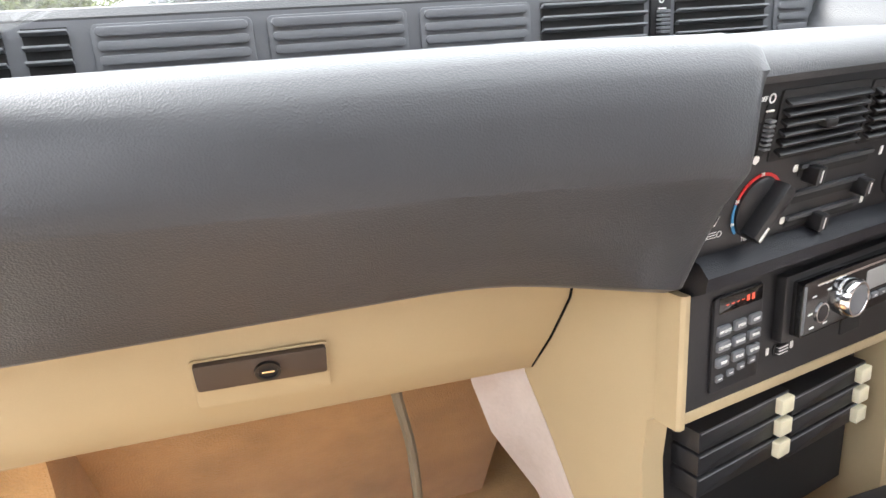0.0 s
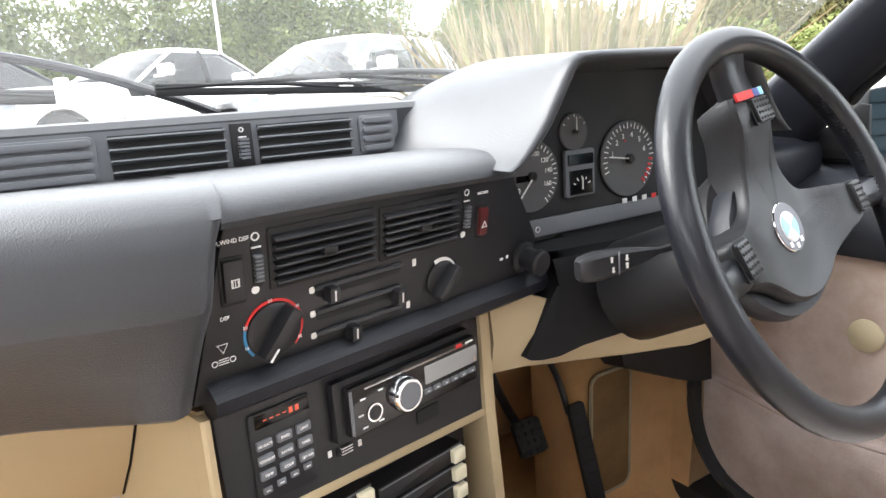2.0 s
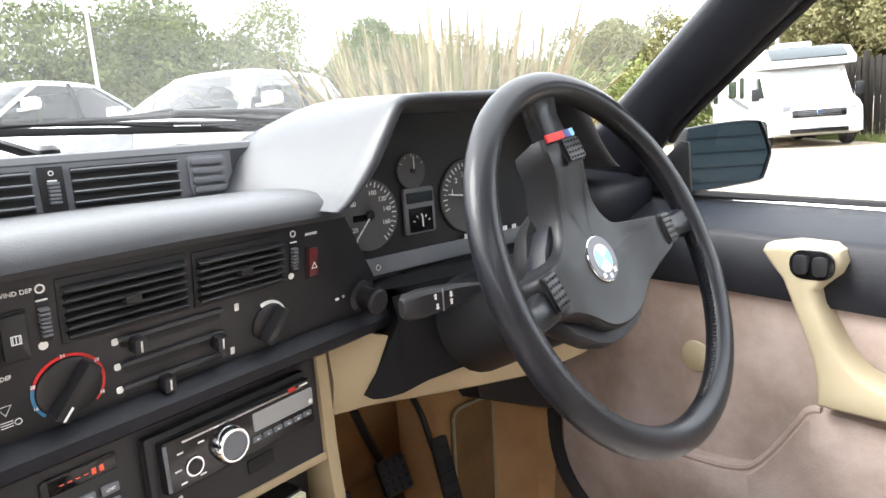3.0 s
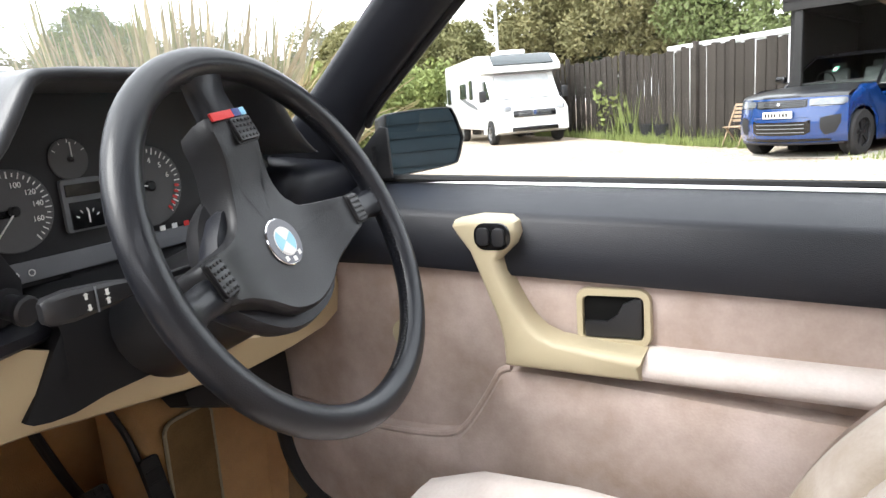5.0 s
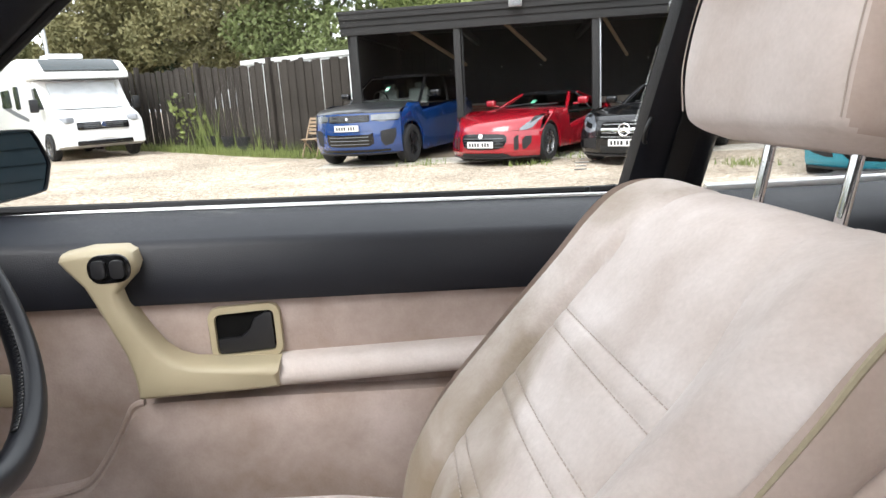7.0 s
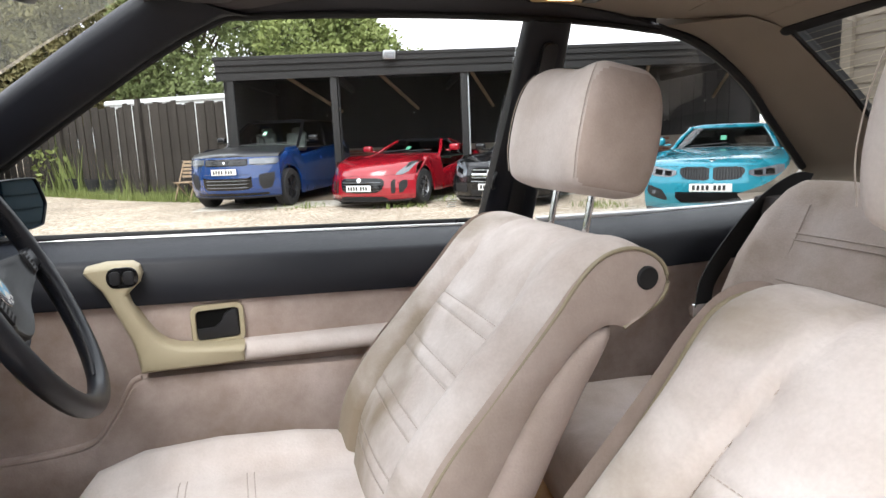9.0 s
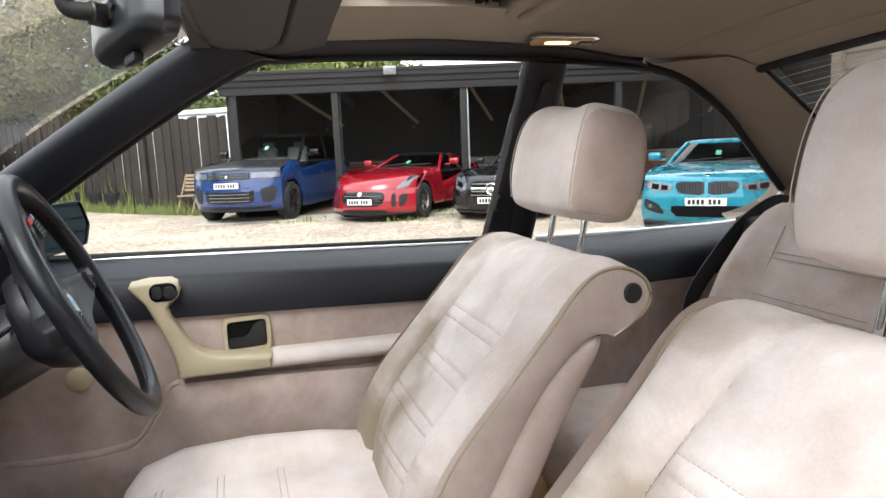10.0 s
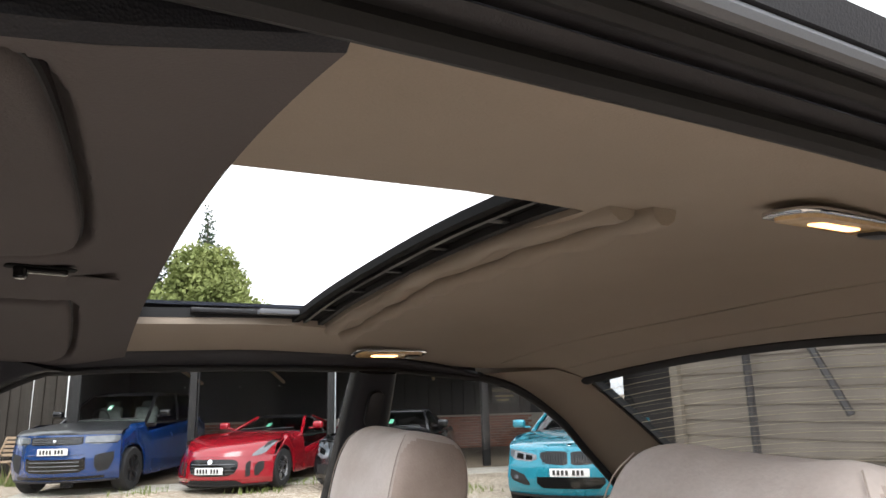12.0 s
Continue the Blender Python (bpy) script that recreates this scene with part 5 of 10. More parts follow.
def build_driver_lower():
    kp = thing("knee_panel", (0.45, 0.3, 0.62), "beige plastic knee panel under the steering column", "knee panel")
    rows = []
    for x, zt, zb, y in ((0.166, 0.735, 0.636, 0.318), (0.22, 0.735, 0.633, 0.314), (0.26, 0.72, 0.628, 0.308), (0.32, 0.68, 0.621, 0.298), (0.40, 0.67, 0.612, 0.285), (0.50, 0.675, 0.60, 0.276), (0.60, 0.70, 0.60, 0.276), (0.70, 0.72, 0.60, 0.29), (0.75, 0.72, 0.61, 0.30)):
        rows.append([(x, y, zt), (x, y - 0.006, (zt + zb) / 2), (x, y + 0.004, zb + 0.006), (x, y + 0.016, zb), (x, y + 0.12, zb - 0.02), (x, y + 0.14, zb), (x, y + 0.02, zt)])
    part("panel", loft(rows), M["beige"], kp)
    part("label_tag", box((0.50, 0.258, 0.668), (0.026, 0.003, 0.024), 0.001, Matrix.Rotation(radians(14), 3, "Y")), M["cream"], kp, "cream paper tag")
    part("clip", prism([(-0.02, 0), (0.012, 0.012), (0.02, 0.0), (0.008, -0.01)], 0.006, axes((0.53, 0.245, 0.70), (1, 0, 0), (0, 0, 1), (0, -1, 0)), 0.001), M["green"], kp, "green plastic clip")
    # black lower dash right of the heater panel
    rows = []
    for x, zt in ((0.258, 0.795), (0.31, 0.795), (0.45, 0.795), (0.60, 0.80), (0.67, 0.83), (0.80, 0.86)):
        zb = 0.742 if x < 0.28 else 0.675 if x < 0.55 else 0.70
        back = 0.045 * max(0.0, (0.36 - x) / 0.145)
        rows.append([(x, 0.340 + 0.3 * back, zt - 0.002), (x, 0.325 + back, zt - 0.006), (x, 0.285 + back, (zt + zb) / 2), (x, 0.275 + back, zb + 0.01), (x, 0.30 + back, zb), (x, 0.46, zb), (x, 0.46, zt - 0.002)])
    part("lower_dash", loft(rows), M["dash_dark"], dash)
    rows = []
    for x, g in ((0.645, 0.03), (0.652, 0.012), (0.665, 0.003), (0.69, 0.0), (0.74, 0.0), (0.82, 0.0)):
        rows.append([(x, 0.30 + g, 0.79), (x, 0.285 + g, 0.80), (x, 0.280 + g, 0.855 - g), (x, 0.286 + g, 0.868 - g), (x, 0.305 + g, 0.878 - g), (x, 0.40, 0.888 - g), (x, 0.50, 0.89 - g), (x, 0.50, 0.79)])
    part("side_vent_pad", loft(rows), M["vinyl_black"], dash, sharp=60)
    rows = []
    for x, zb, y in ((0.208, 0.656, 0.302), (0.214, 0.652, 0.299), (0.23, 0.649, 0.296), (0.255, 0.649, 0.291), (0.29, 0.657, 0.284), (0.34, 0.662, 0.273), (0.42, 0.664, 0.262), (0.50, 0.662, 0.262), (0.58, 0.69, 0.268)):
        k = max(0.0, (0.255 - x) / 0.047)
        rows.append([(q + 0.62 * k * (z - zb), yy, z) for q, yy, z in ((x, y + 0.010, 0.775), (x, y - 0.002, 0.74), (x, y, (0.74 + zb) / 2), (x, y + 0.003, zb), (x, y + 0.10, zb + 0.006), (x, y + 0.10, 0.775))])
    part("under_column", loft(rows), M["dash_dark"], dash)
    part("under_dash_cover", loft([[(x, 0.42, zt), (x, 0.415, zb), (x, 0.46, zb - 0.01), (x, 0.50, zt)] for x, zt, zb in ((0.50, 0.55, 0.53), (0.60, 0.55, 0.485), (0.69, 0.54, 0.445), (0.73, 0.54, 0.44))]), M["rubber"], dash, "black cover under the dashboard")


build_driver_lower()


# ---- steering wheel ----
def build_wheel():
    c = Vector((0.390, 0.062, 0.829))
    rake, yaw = radians(24), radians(6)
    n = Vector((math.sin(yaw) * math.cos(rake), -math.cos(yaw) * math.cos(rake), math.sin(rake)))
    u = Vector((math.cos(yaw), math.sin(yaw), 0))
    v = n.cross(u).normalized()
    if v.z < 0:
        v = -v
    m0 = axes(c, u, v, n) @ Matrix.Rotation(radians(6.5), 4, "Z")
    m = m0
    w = thing("steering_wheel", tuple(c), "black leather three-spoke steering wheel with round badge", "steering wheel")
    R = 0.203
    pts = [(R * math.cos(2 * math.pi * k / 64), R * math.sin(2 * math.pi * k / 64), 0.0) for k in range(64)]
    bm = tube(pts, 0.0168, 14, closed=True, flat=0.95)
    bmesh.ops.transform(bm, matrix=m, verts=bm.verts[:])
    part("rim", bm, M["leather"], w, "worn black leather rim")
    # stitching on the inner side of the rim
    for a0, a1 in ((-84, 2), (8, 40)):
        n_ = int((a1 - a0) * 1.3)
        bm = bmesh.new()
        for k in range(n_):
            a, a_ = radians(a0 + (a1 - a0) * k / n_), radians(a0 + (a1 - a0) * (k + 0.75) / n_)
            z0, z1 = (-0.0035, 0.0035) if k % 2 else (0.0035, -0.0035)
            rr = R - 0.0172
            join(bm, tube([m @ Vector((rr * math.cos(a), rr * math.sin(a), z0 + 0.002)), m @ Vector((rr * math.cos((a + a_) / 2), rr * math.sin((a + a_) / 2), 0.002)) + (m.to_3x3() @ Vector((-math.cos(a), -math.sin(a), 0))) * 0.0008, m @ Vector((rr * math.cos(a_), rr * math.sin(a_), z1 + 0.002))], 0.0011, 5))
        part("stitching", bm, M["leather"], w, "raised black lacing")
    # hub pad: a broad middle with three arms that rise towards the rim
    m = m0
    hub = [(-0.030, 0.146), (0.030, 0.146), (0.033, 0.105), (0.038, 0.066), (0.056, 0.034), (0.090, 0.022), (0.132, 0.012), (0.146, 0.006), (0.142, -0.026), (0.110, -0.038), (0.072, -0.052), (0.040, -0.070), (0.0, -0.078), (-0.040, -0.070), (-0.072, -0.048), (-0.110, -0.032), (-0.140, -0.022), (-0.146, 0.010), (-0.135, 0.020), (-0.090, 0.024), (-0.056, 0.036), (-0.038, 0.066), (-0.033, 0.105)]
    ring = [p[:2] for p in smooth_ring(hub, 3)]

    def rise(a, b):
        k = min(1.0, max(0.0, (math.hypot(a, b) - 0.055) / 0.08))
        return -0.022 + 0.022 * k * k * (3 - 2 * k)

    rows = [[m @ Vector((a * s, b * s, rise(a * s, b * s) + h)) for a, b in ring] for s, h in ((0.97, -0.045), (1.0, -0.022), (1.0, -0.008), (0.985, -0.003), (0.95, 0.0), (0.85, 0.001), (0.7, 0.001), (0.5, 0.001), (0.3, 0.001), (0.12, 0.001))]
    part("hub_pad", loft(rows), M["hub_vinyl"], w, "grained black hub pad")
    under = [p[:2] for p in smooth_ring([(-0.11, -0.02), (-0.05, 0.06), (0.05, 0.06), (0.11, -0.02), (0.075, -0.070), (0.03, -0.092), (-0.03, -0.092), (-0.075, -0.070)], 3)]
    rows = [[m @ Vector((a * s, b * s, h)) for a, b in under] for s, h in ((0.6, -0.10), (0.8, -0.085), (0.95, -0.06), (0.98, -0.045), (0.94, -0.034))]
    part("hub_skirt", loft(rows), M["vinyl_black"], w)
    for a in (90, -4, 184):
        d = Vector((math.cos(radians(a)), math.sin(radians(a)), 0))
        s = Vector((-d.y, d.x, 0))
        wdt = 0.027 if a == 90 else 0.017
        rows = []
        for r0, k, h in ((0.115, 0.95, -0.012), (0.145, 1.0, -0.009), (0.168, 0.92, -0.008), (0.182, 1.0, -0.004), (0.198, 1.35, 0.0)):
            q = d * r0
            rows.append([m @ (q + s * wdt * k * x + Vector((0, 0, h + z))) for x, z in ((-1, -0.008), (-1, 0.002), (-0.75, 0.008), (0.75, 0.008), (1, 0.002), (1, -0.008))])
        part("spoke", loft(rows), M["leather"], w, sharp=60)
        q = Vector((0.012, 0.1245, 0)) if a == 90 else Vector((math.copysign(0.134, d.x), -0.008 if d.x > 0 else 0.0, 0))
        mm = m @ axes(q + Vector((0, 0, -0.0005)), s, -d, (0, 0, 1))
        bw, bh = (0.034, 0.026) if a == 90 else (0.036, 0.021)
        part("button_gap", prism(rounded(bw + 0.004, bh + 0.004, 0.003), 0.0012, mm, 0.0004), M["rubber"], w)
        b = part("horn_button", prism(rounded(bw, bh, 0.003), 0.0055, mm, 0.0016), M["plastic"], w, "black dimpled horn button")
        for i in range(5):
            for j in range(4):
                part("dimple", lathe([(0.0019, 0), (0.0012, 0.0012)], 8, mm @ Matrix.Translation((-bw * 0.38 + bw * 0.19 * i, -bh * 0.36 + bh * 0.24 * j, 0.0055))), M["rubber"], b)
    for k, col in enumerate(("red", "navy", "skyblue")):
        x0, wd = ((-0.010, 0.036), (0.0145, 0.013), (0.0255, 0.009))[k]
        part("stripe", prism(rounded(wd, 0.009, 0.001), 0.003, m @ Matrix.Translation((x0, 0.1435, 0.0)), 0.0008), M[col], w)
    # badge: plain rings and quarters
    mb = m @ Matrix.Translation((0, 0.0, -0.0215))
    bd = part("badge", lathe([(0.0275, 0), (0.0275, 0.002), (0.0265, 0.0028)], 40, mb), M["chrome"], w, "round badge with blue and white quarters")
    part("badge_band", lathe([(0.0262, 0.0026), (0.0262, 0.0033)], 40, mb), M["badge_rim"], bd)
    part("badge_ring", lathe([(0.0168, 0.003), (0.0168, 0.0038)], 36, mb), M["white"], bd)
    for k in range(4):
        fan = [(0.0, 0.0)] + [(0.0155 * math.cos(radians(90 * k + 9 * j + 30)), 0.0155 * math.sin(radians(90 * k + 9 * j + 30))) for j in range(11)]
        part("badge_quarter", prism(fan, 0.0006, mb @ Matrix.Translation((0, 0, 0.0039))), M["skyblue"] if k % 2 else M["white"], bd)
    for a in (235, 270, 305):
        part("badge_bar", placed(box((0, 0, 0), (0.0055, 0.0055, 0.0006)), mb @ Matrix.Translation((0.0214 * math.cos(radians(a)), 0.0214 * math.sin(radians(a)), 0.0036))), M["white"], bd)
    m = m0 @ Matrix.Translation((0, 0, -0.036))
    # column shroud
    rows = []
    for h, r in ((-0.02, 0.060), (-0.03, 0.066), (-0.10, 0.070), (-0.20, 0.075)):
        rows.append([m @ Vector((r * math.cos(2 * math.pi * k / 24), 0.9 * r * math.sin(2 * math.pi * k / 24) - 0.015, h)) for k in range(24)])
    part("column_shroud", loft(rows), M["plastic"], w)
    part("collar", lathe([(0.078, -0.045), (0.082, -0.035), (0.082, -0.022), (0.070, -0.018)], 36, m @ Matrix.Translation((0, 0, 0))), M["plastic"], w)
    st = thing("indicator_stalk", (0.25, 0.17, 0.80), "black indicator stalk with white arrows", "control stalk")
    tip, root = Vector((0.166, 0.163, 0.802)), Vector((0.318, 0.150, 0.806))
    d = (root - tip).normalized()
    s = d.cross(Vector((0, 0, 1))).normalized()
    up = s.cross(d)
    rows = []
    for t, a, b in ((0, 0.005, 0.009), (0.03, 0.0085, 0.0125), (0.16, 0.0095, 0.0145), (0.42, 0.008, 0.0115), (0.64, 0.0045, 0.0055), (0.70, 0.0032, 0.0035), (1.0, 0.0032, 0.0035)):
        q = tip.lerp(root, t)
        rows.append([q + s * a * x + up * b * z for x, z in ((-1, -0.7), (-1, 0.7), (-0.6, 1), (0.6, 1), (1, 0.7), (1, -0.7), (0.6, -1), (-0.6, -1))])
    part("lever", loft(rows), M["plastic"], st)
    out = -s if (-s).y < 0 else s
    for t, ww in ((0.30, 0.0016), (0.44, 0.0)):
        if ww:
            part("band_line", box(tip.lerp(root, t) + out * 0.0094, (ww, 0.001, 0.024)), M["plastic_grey"], st)
    for t, dz, kk in ((0.24, 0.007, 0), (0.37, 0.0055, 1), (0.37, -0.0055, 2), (0.25, -0.007, 3)):
        part("arrow", prism([(-0.004, -0.002), (0.0, -0.005), (0.004, -0.002), (0.002, -0.002), (0.002, 0.004), (-0.002, 0.004), (-0.002, -0.002)] if kk in (1, 3) else [(-0.004, 0.002), (0.0, 0.005), (0.004, 0.002), (0.002, 0.002), (0.002, -0.004), (-0.002, -0.004), (-0.002, 0.002)], 0.0006, axes(tip.lerp(root, t) + out * 0.0088 + up * dz * 0.75, d, up, out) @ Matrix.Scale(0.72, 4)), M["white"], st)


M["badge_rim"] = material("badge_rim", (0.10, 0.10, 0.12), 0.3, spots=0.1, scale=30)
build_wheel()


# ---- driver's door ----
def belt(y):
    return 0.806 + 0.042 * (y + 0.3)


def build_door():
    d = new("door_1")
    ORIGIN[d.name] = Vector((0.75, -0.2, 0.2))
    d.location = (0.75, -0.2, 0.2)
    structure(d, "closed driver's door with black vinyl top and pinkish beige suede card", "door")
    rows = []
    for y in np.linspace(0.47, -0.80, 24):
        b = belt(y)
        f = max(0.0, (y - 0.15) / 0.32)
        rows.append([(0.885, y, b + 0.004), (0.864, y, b + 0.006), (0.81, y, b - 0.006), (0.757, y, b - 0.0255), (0.748, y, b - 0.0305), (0.743, y, b - 0.038), (0.735, y, b - 0.075), (0.730, y, b - 0.110), (0.733, y, b - 0.117 - 0.012 * f), (0.80, y, b - 0.119), (0.885, y, b - 0.10)])
    part("top_pad", loft(rows), M["vinyl_black"], d, "black vinyl door top")
    rows = []
    for y in np.linspace(0.445, -0.80, 24):
        b = belt(y) - 0.112
        lift = 0.09 * max(0.0, (y - 0.30) / 0.145) ** 2
        rows.append([(0.80, y, b), (0.744, y, b), (0.748, y, b - 0.05), (0.752, y, 0.58), (0.755, y, 0.40), (0.750, y, 0.22 + lift), (0.80, y, 0.20 + lift)])
    part("card", loft(rows), M["door_cloth"], d, "pinkish beige suede door card")
    # lower pocket, standing proud, with a rolled edge
    top = [(0.445, 0.432), (0.30, 0.424), (0.20, 0.421), (0.12, 0.424), (0.075, 0.432), (0.05, 0.450), (0.02, 0.490), (-0.008, 0.535), (-0.02, 0.552), (-0.05, 0.556), (-0.20, 0.550), (-0.45, 0.535), (-0.79, 0.520)]
    line = spline([(0, a, b) for a, b in top], 4)
    rows = []
    for p in line:
        out = 0.032 * ease((p.y - 0.22) / 0.22)
        lift = 0.09 * max(0.0, (p.y - 0.30) / 0.145) ** 2
        rows.append([(0.766, p.y, p.z), (0.722 + out, p.y, p.z - 0.003), (0.716 + out, p.y, p.z - 0.012), (0.716 + out, p.y, p.z - 0.06), (0.722 + out * 0.8, p.y, 0.31), (0.725 + out * 0.6, p.y, 0.22 + lift), (0.766, p.y, 0.20 + lift)])
    part("pocket", loft(rows), M["door_cloth"], d, "suede covered door pocket")
    part("pocket_edge", tube([(0.724 + 0.030 * ease((p.y - 0.22) / 0.22), p.y, p.z) for p in line if p.y > -0.05], 0.006, 8), M["door_cloth"], d)
    part("front_seal", tube(spline([(0.748, 0.456, 0.74), (0.747, 0.457, 0.55), (0.746, 0.458, 0.40), (0.744, 0.452, 0.31), (0.742, 0.425, 0.265), (0.740, 0.37, 0.235), (0.738, 0.25, 0.215), (0.738, 0.0, 0.205)], 5), 0.008, 8), M["rubber"], d, "black rubber door seal")
    # arm rest behind the grab handle
    rows = []
    for y, w in ((-0.228, 1.0), (-0.30, 1.0), (-0.45, 0.95), (-0.62, 0.85), (-0.79, 0.75)):
        z = 0.600 - 0.02 * (y + 0.23) * -1.0
        q_ = 0.014 * (1 - w)
        rows.append([(0.76, y, z + 0.004), (0.738, y, z + 0.0045), (0.722 + q_, y, z + 0.003), (0.711 + q_, y, z - 0.001), (0.704 + q_, y, z - 0.007), (0.700 + q_, y, z - 0.015), (0.700 + q_, y, z - 0.023), (0.705 + q_, y, z - 0.030), (0.714 + q_, y, z - 0.035), (0.76, y, z - 0.038)])
    part("arm_rest", loft(rows), M["suede"], d, "pale suede arm rest")
    # grab handle with window switch
    g = part("grab_handle", bmesh.new(), M["beige_olive"], d, "olive beige grab handle with window switch")
    ring = [(0.045, 0.776), (0.040, 0.786), (0.006, 0.791), (-0.040, 0.789), (-0.053, 0.782), (-0.058, 0.766), (-0.052, 0.750), (-0.040, 0.739), (-0.029, 0.728), (-0.034, 0.710), (-0.047, 0.683), (-0.058, 0.661), (-0.072, 0.640), (-0.090, 0.625), (-0.113, 0.616), (-0.170, 0.609), (-0.235, 0.605), (-0.234, 0.590), (-0.232, 0.569), (-0.170, 0.569), (-0.100, 0.570), (-0.038, 0.571), (-0.035, 0.590), (-0.034, 0.608), (-0.026, 0.640), (-0.014, 0.670), (0.002, 0.710), (0.016, 0.738), (0.036, 0.762)]
    n_ = len(ring)
    rows = []
    for x, ins in ((0.745, 0.0), (0.712, 0.0), (0.704, 0.0015), (0.698, 0.005), (0.696, 0.009)):
        lay = []
        for i, (y, z) in enumerate(ring):
            (ya, za), (yb, zb) = ring[i - 1], ring[(i + 1) % n_]
            ty, tz = yb - ya, zb - za
            ln = math.hypot(ty, tz)
            dish = 0.010 * max(0.0, min(1.0, (z - 0.70) / 0.05)) - 0.006 * max(0.0, min(1.0, (0.65 - z) / 0.05))
            lay.append((x + dish, y + ins * -tz / ln * -1.0 * 1.0, z + ins * ty / ln * -1.0))
        rows.append(lay)
    # which way is inwards
    if sum((rows[-1][i][1] + 0.05) ** 2 for i in (0, 16)) > sum((ring[i][0] + 0.05) ** 2 for i in (0, 16)):
        for lay, ins in zip(rows, (0.0, 0.0, 0.0015, 0.005, 0.009)):
            for i, (x, y, z) in enumerate(lay):
                lay[i] = (x, 2 * ring[i][0] - y, 2 * ring[i][1] - z)
    bm = loft(rows)
    bmesh.ops.translate(bm, vec=-ORIGIN[d.name], verts=bm.verts[:])
    for f in bm.faces:
        f.smooth = True
    for e in bm.edges:
        e.smooth = not (len(e.link_faces) == 2 and e.calc_face_angle(0) > 0.75)
    bmesh.ops.recalc_face_normals(bm, faces=bm.faces[:])
    bm.to_mesh(g.data)
    bm.free()
    sw = [(x * 1.0, y) for x, y in rounded(0.056, 0.040, 0.017)]
    part("switch", prism(sw, 0.006, axes((0.7075, -0.024, 0.764), (0, -1, 0), (0, 0, 1), (-1, 0, 0)), 0.002), M["gloss_black"], g, "black window switch")
    for dy in (-0.012, 0.012):
        part("rocker", prism(rounded(0.019, 0.026, 0.007), 0.007, axes((0.703, -0.024 + dy, 0.764), (0, -1, 0), (0, 0, 1), (-1, 0, 0.12 * (1 if dy > 0 else -1))), 0.002), M["plastic"], g)
    # inner handle in its frame
    mm = axes((0.748, -0.186, 0.643), (0, -1, 0.02), (0, 0, 1), (-1, 0, 0))
    outer, inner = rounded(0.106, 0.086, 0.018), rounded(0.084, 0.062, 0.009)
    rows = [[(x, y, h) for x, y in ring] for ring, h in ((outer, -0.006), (outer, 0.006), ([(x * 0.97, y * 0.97) for x, y in outer], 0.010), ([(x * 1.03, y * 1.03) for x, y in inner], 0.010), (inner, 0.006), (inner, -0.02))]
    bm = loft(rows, caps=False)
    bmesh.ops.transform(bm, matrix=mm, verts=bm.verts[:])
    hf = part("handle_frame", bm, M["beige_olive"], d, "olive beige handle frame")
    part("recess", prism(inner, 0.003, mm @ Matrix.Translation((0, 0, 0.0005))), M["hole"], hf)
    lev = [(-0.040, -0.029), (0.040, -0.029), (0.040, 0.028), (0.030, 0.028), (0.014, 0.020), (0.006, 0.004), (-0.008, -0.006), (-0.040, -0.006)]
    part("inner_handle", prism(lev, 0.007, mm @ Matrix.Translation((0, 0, 0.003)), 0.002), M["plastic"], hf, "black inner door handle")
    # round cover and pull pin
    part("round_cover", lathe([(0.026, 0), (0.026, 0.004), (0.022, 0.007)], 28, axes((0.753, 0.165, 0.585), (0, -1, 0), (0, 0, 1), (-1, 0, 0))), M["beige_olive"], d, "round olive beige cover")
    part("lock_pin", lathe([(0.004, 0), (0.005, 0.012), (0.004, 0.016)], 10, Matrix.Translation((0.862, -0.752, belt(-0.752)))), M["plastic"], d)
    # glass and seals
    ring = [side_pt(y, z) for y, z in ((0.34, 0.832), (0.215, 0.945), (0.161, 0.987), (-0.10, 1.154), (-0.24, 1.230), (-0.5, 1.242), (-0.826, 1.238), (-0.808, 0.785))]
    o = Vector((0.004, 0, 0.0024))
    w = part("window", loft([[p + o * k for p in ring] for k in (0, 1)]), M["side_glass"], d, "raised door window")
    w.visible_shadow = False
    part("window_seal", tube([(xs(belt(y)) - 0.004, y, belt(y) + 0.008) for y in np.linspace(0.40, -0.81, 12)], 0.0075, 8), M["rubber"], d)
    part("bright_strip", tube([(0.850, y, belt(y) + 0.003) for y in np.linspace(0.22, -0.80, 12)], 0.0045, 8), M["bright"], d, "bright metal strip")
    part("front_seal", tube(spline([(0.742, 0.455, 0.70), (0.738, 0.458, 0.50), (0.735, 0.455, 0.36), (0.735, 0.42, 0.27), (0.735, 0.34, 0.225), (0.735, 0.15, 0.21)], 5), 0.013, 8), M["rubber"], d)
    part("skin", loft([[(0.885, y, 0.80), (0.925, y, 0.66), (0.92, y, 0.30), (0.90, y, 0.15), (0.87, y, 0.15), (0.87, y, 0.80)] for y in (0.47, -0.2, -0.81)]), M["paint"], d)
    # etched mark on the glass
    for k in range(4):
        part("glass_mark", box(side_pt(-0.735, 0.836 + 0.006 * k, 0.002), (0.0006, (0.022, 0.018, 0.024, 0.009)[k], 0.0022), 0, Matrix.Rotation(radians(-31), 3, "Y")), M["etch"], d)


M["etch"] = material("etched_white", (0.7, 0.7, 0.68), 0.7, spots=0.1, scale=50)
build_door()


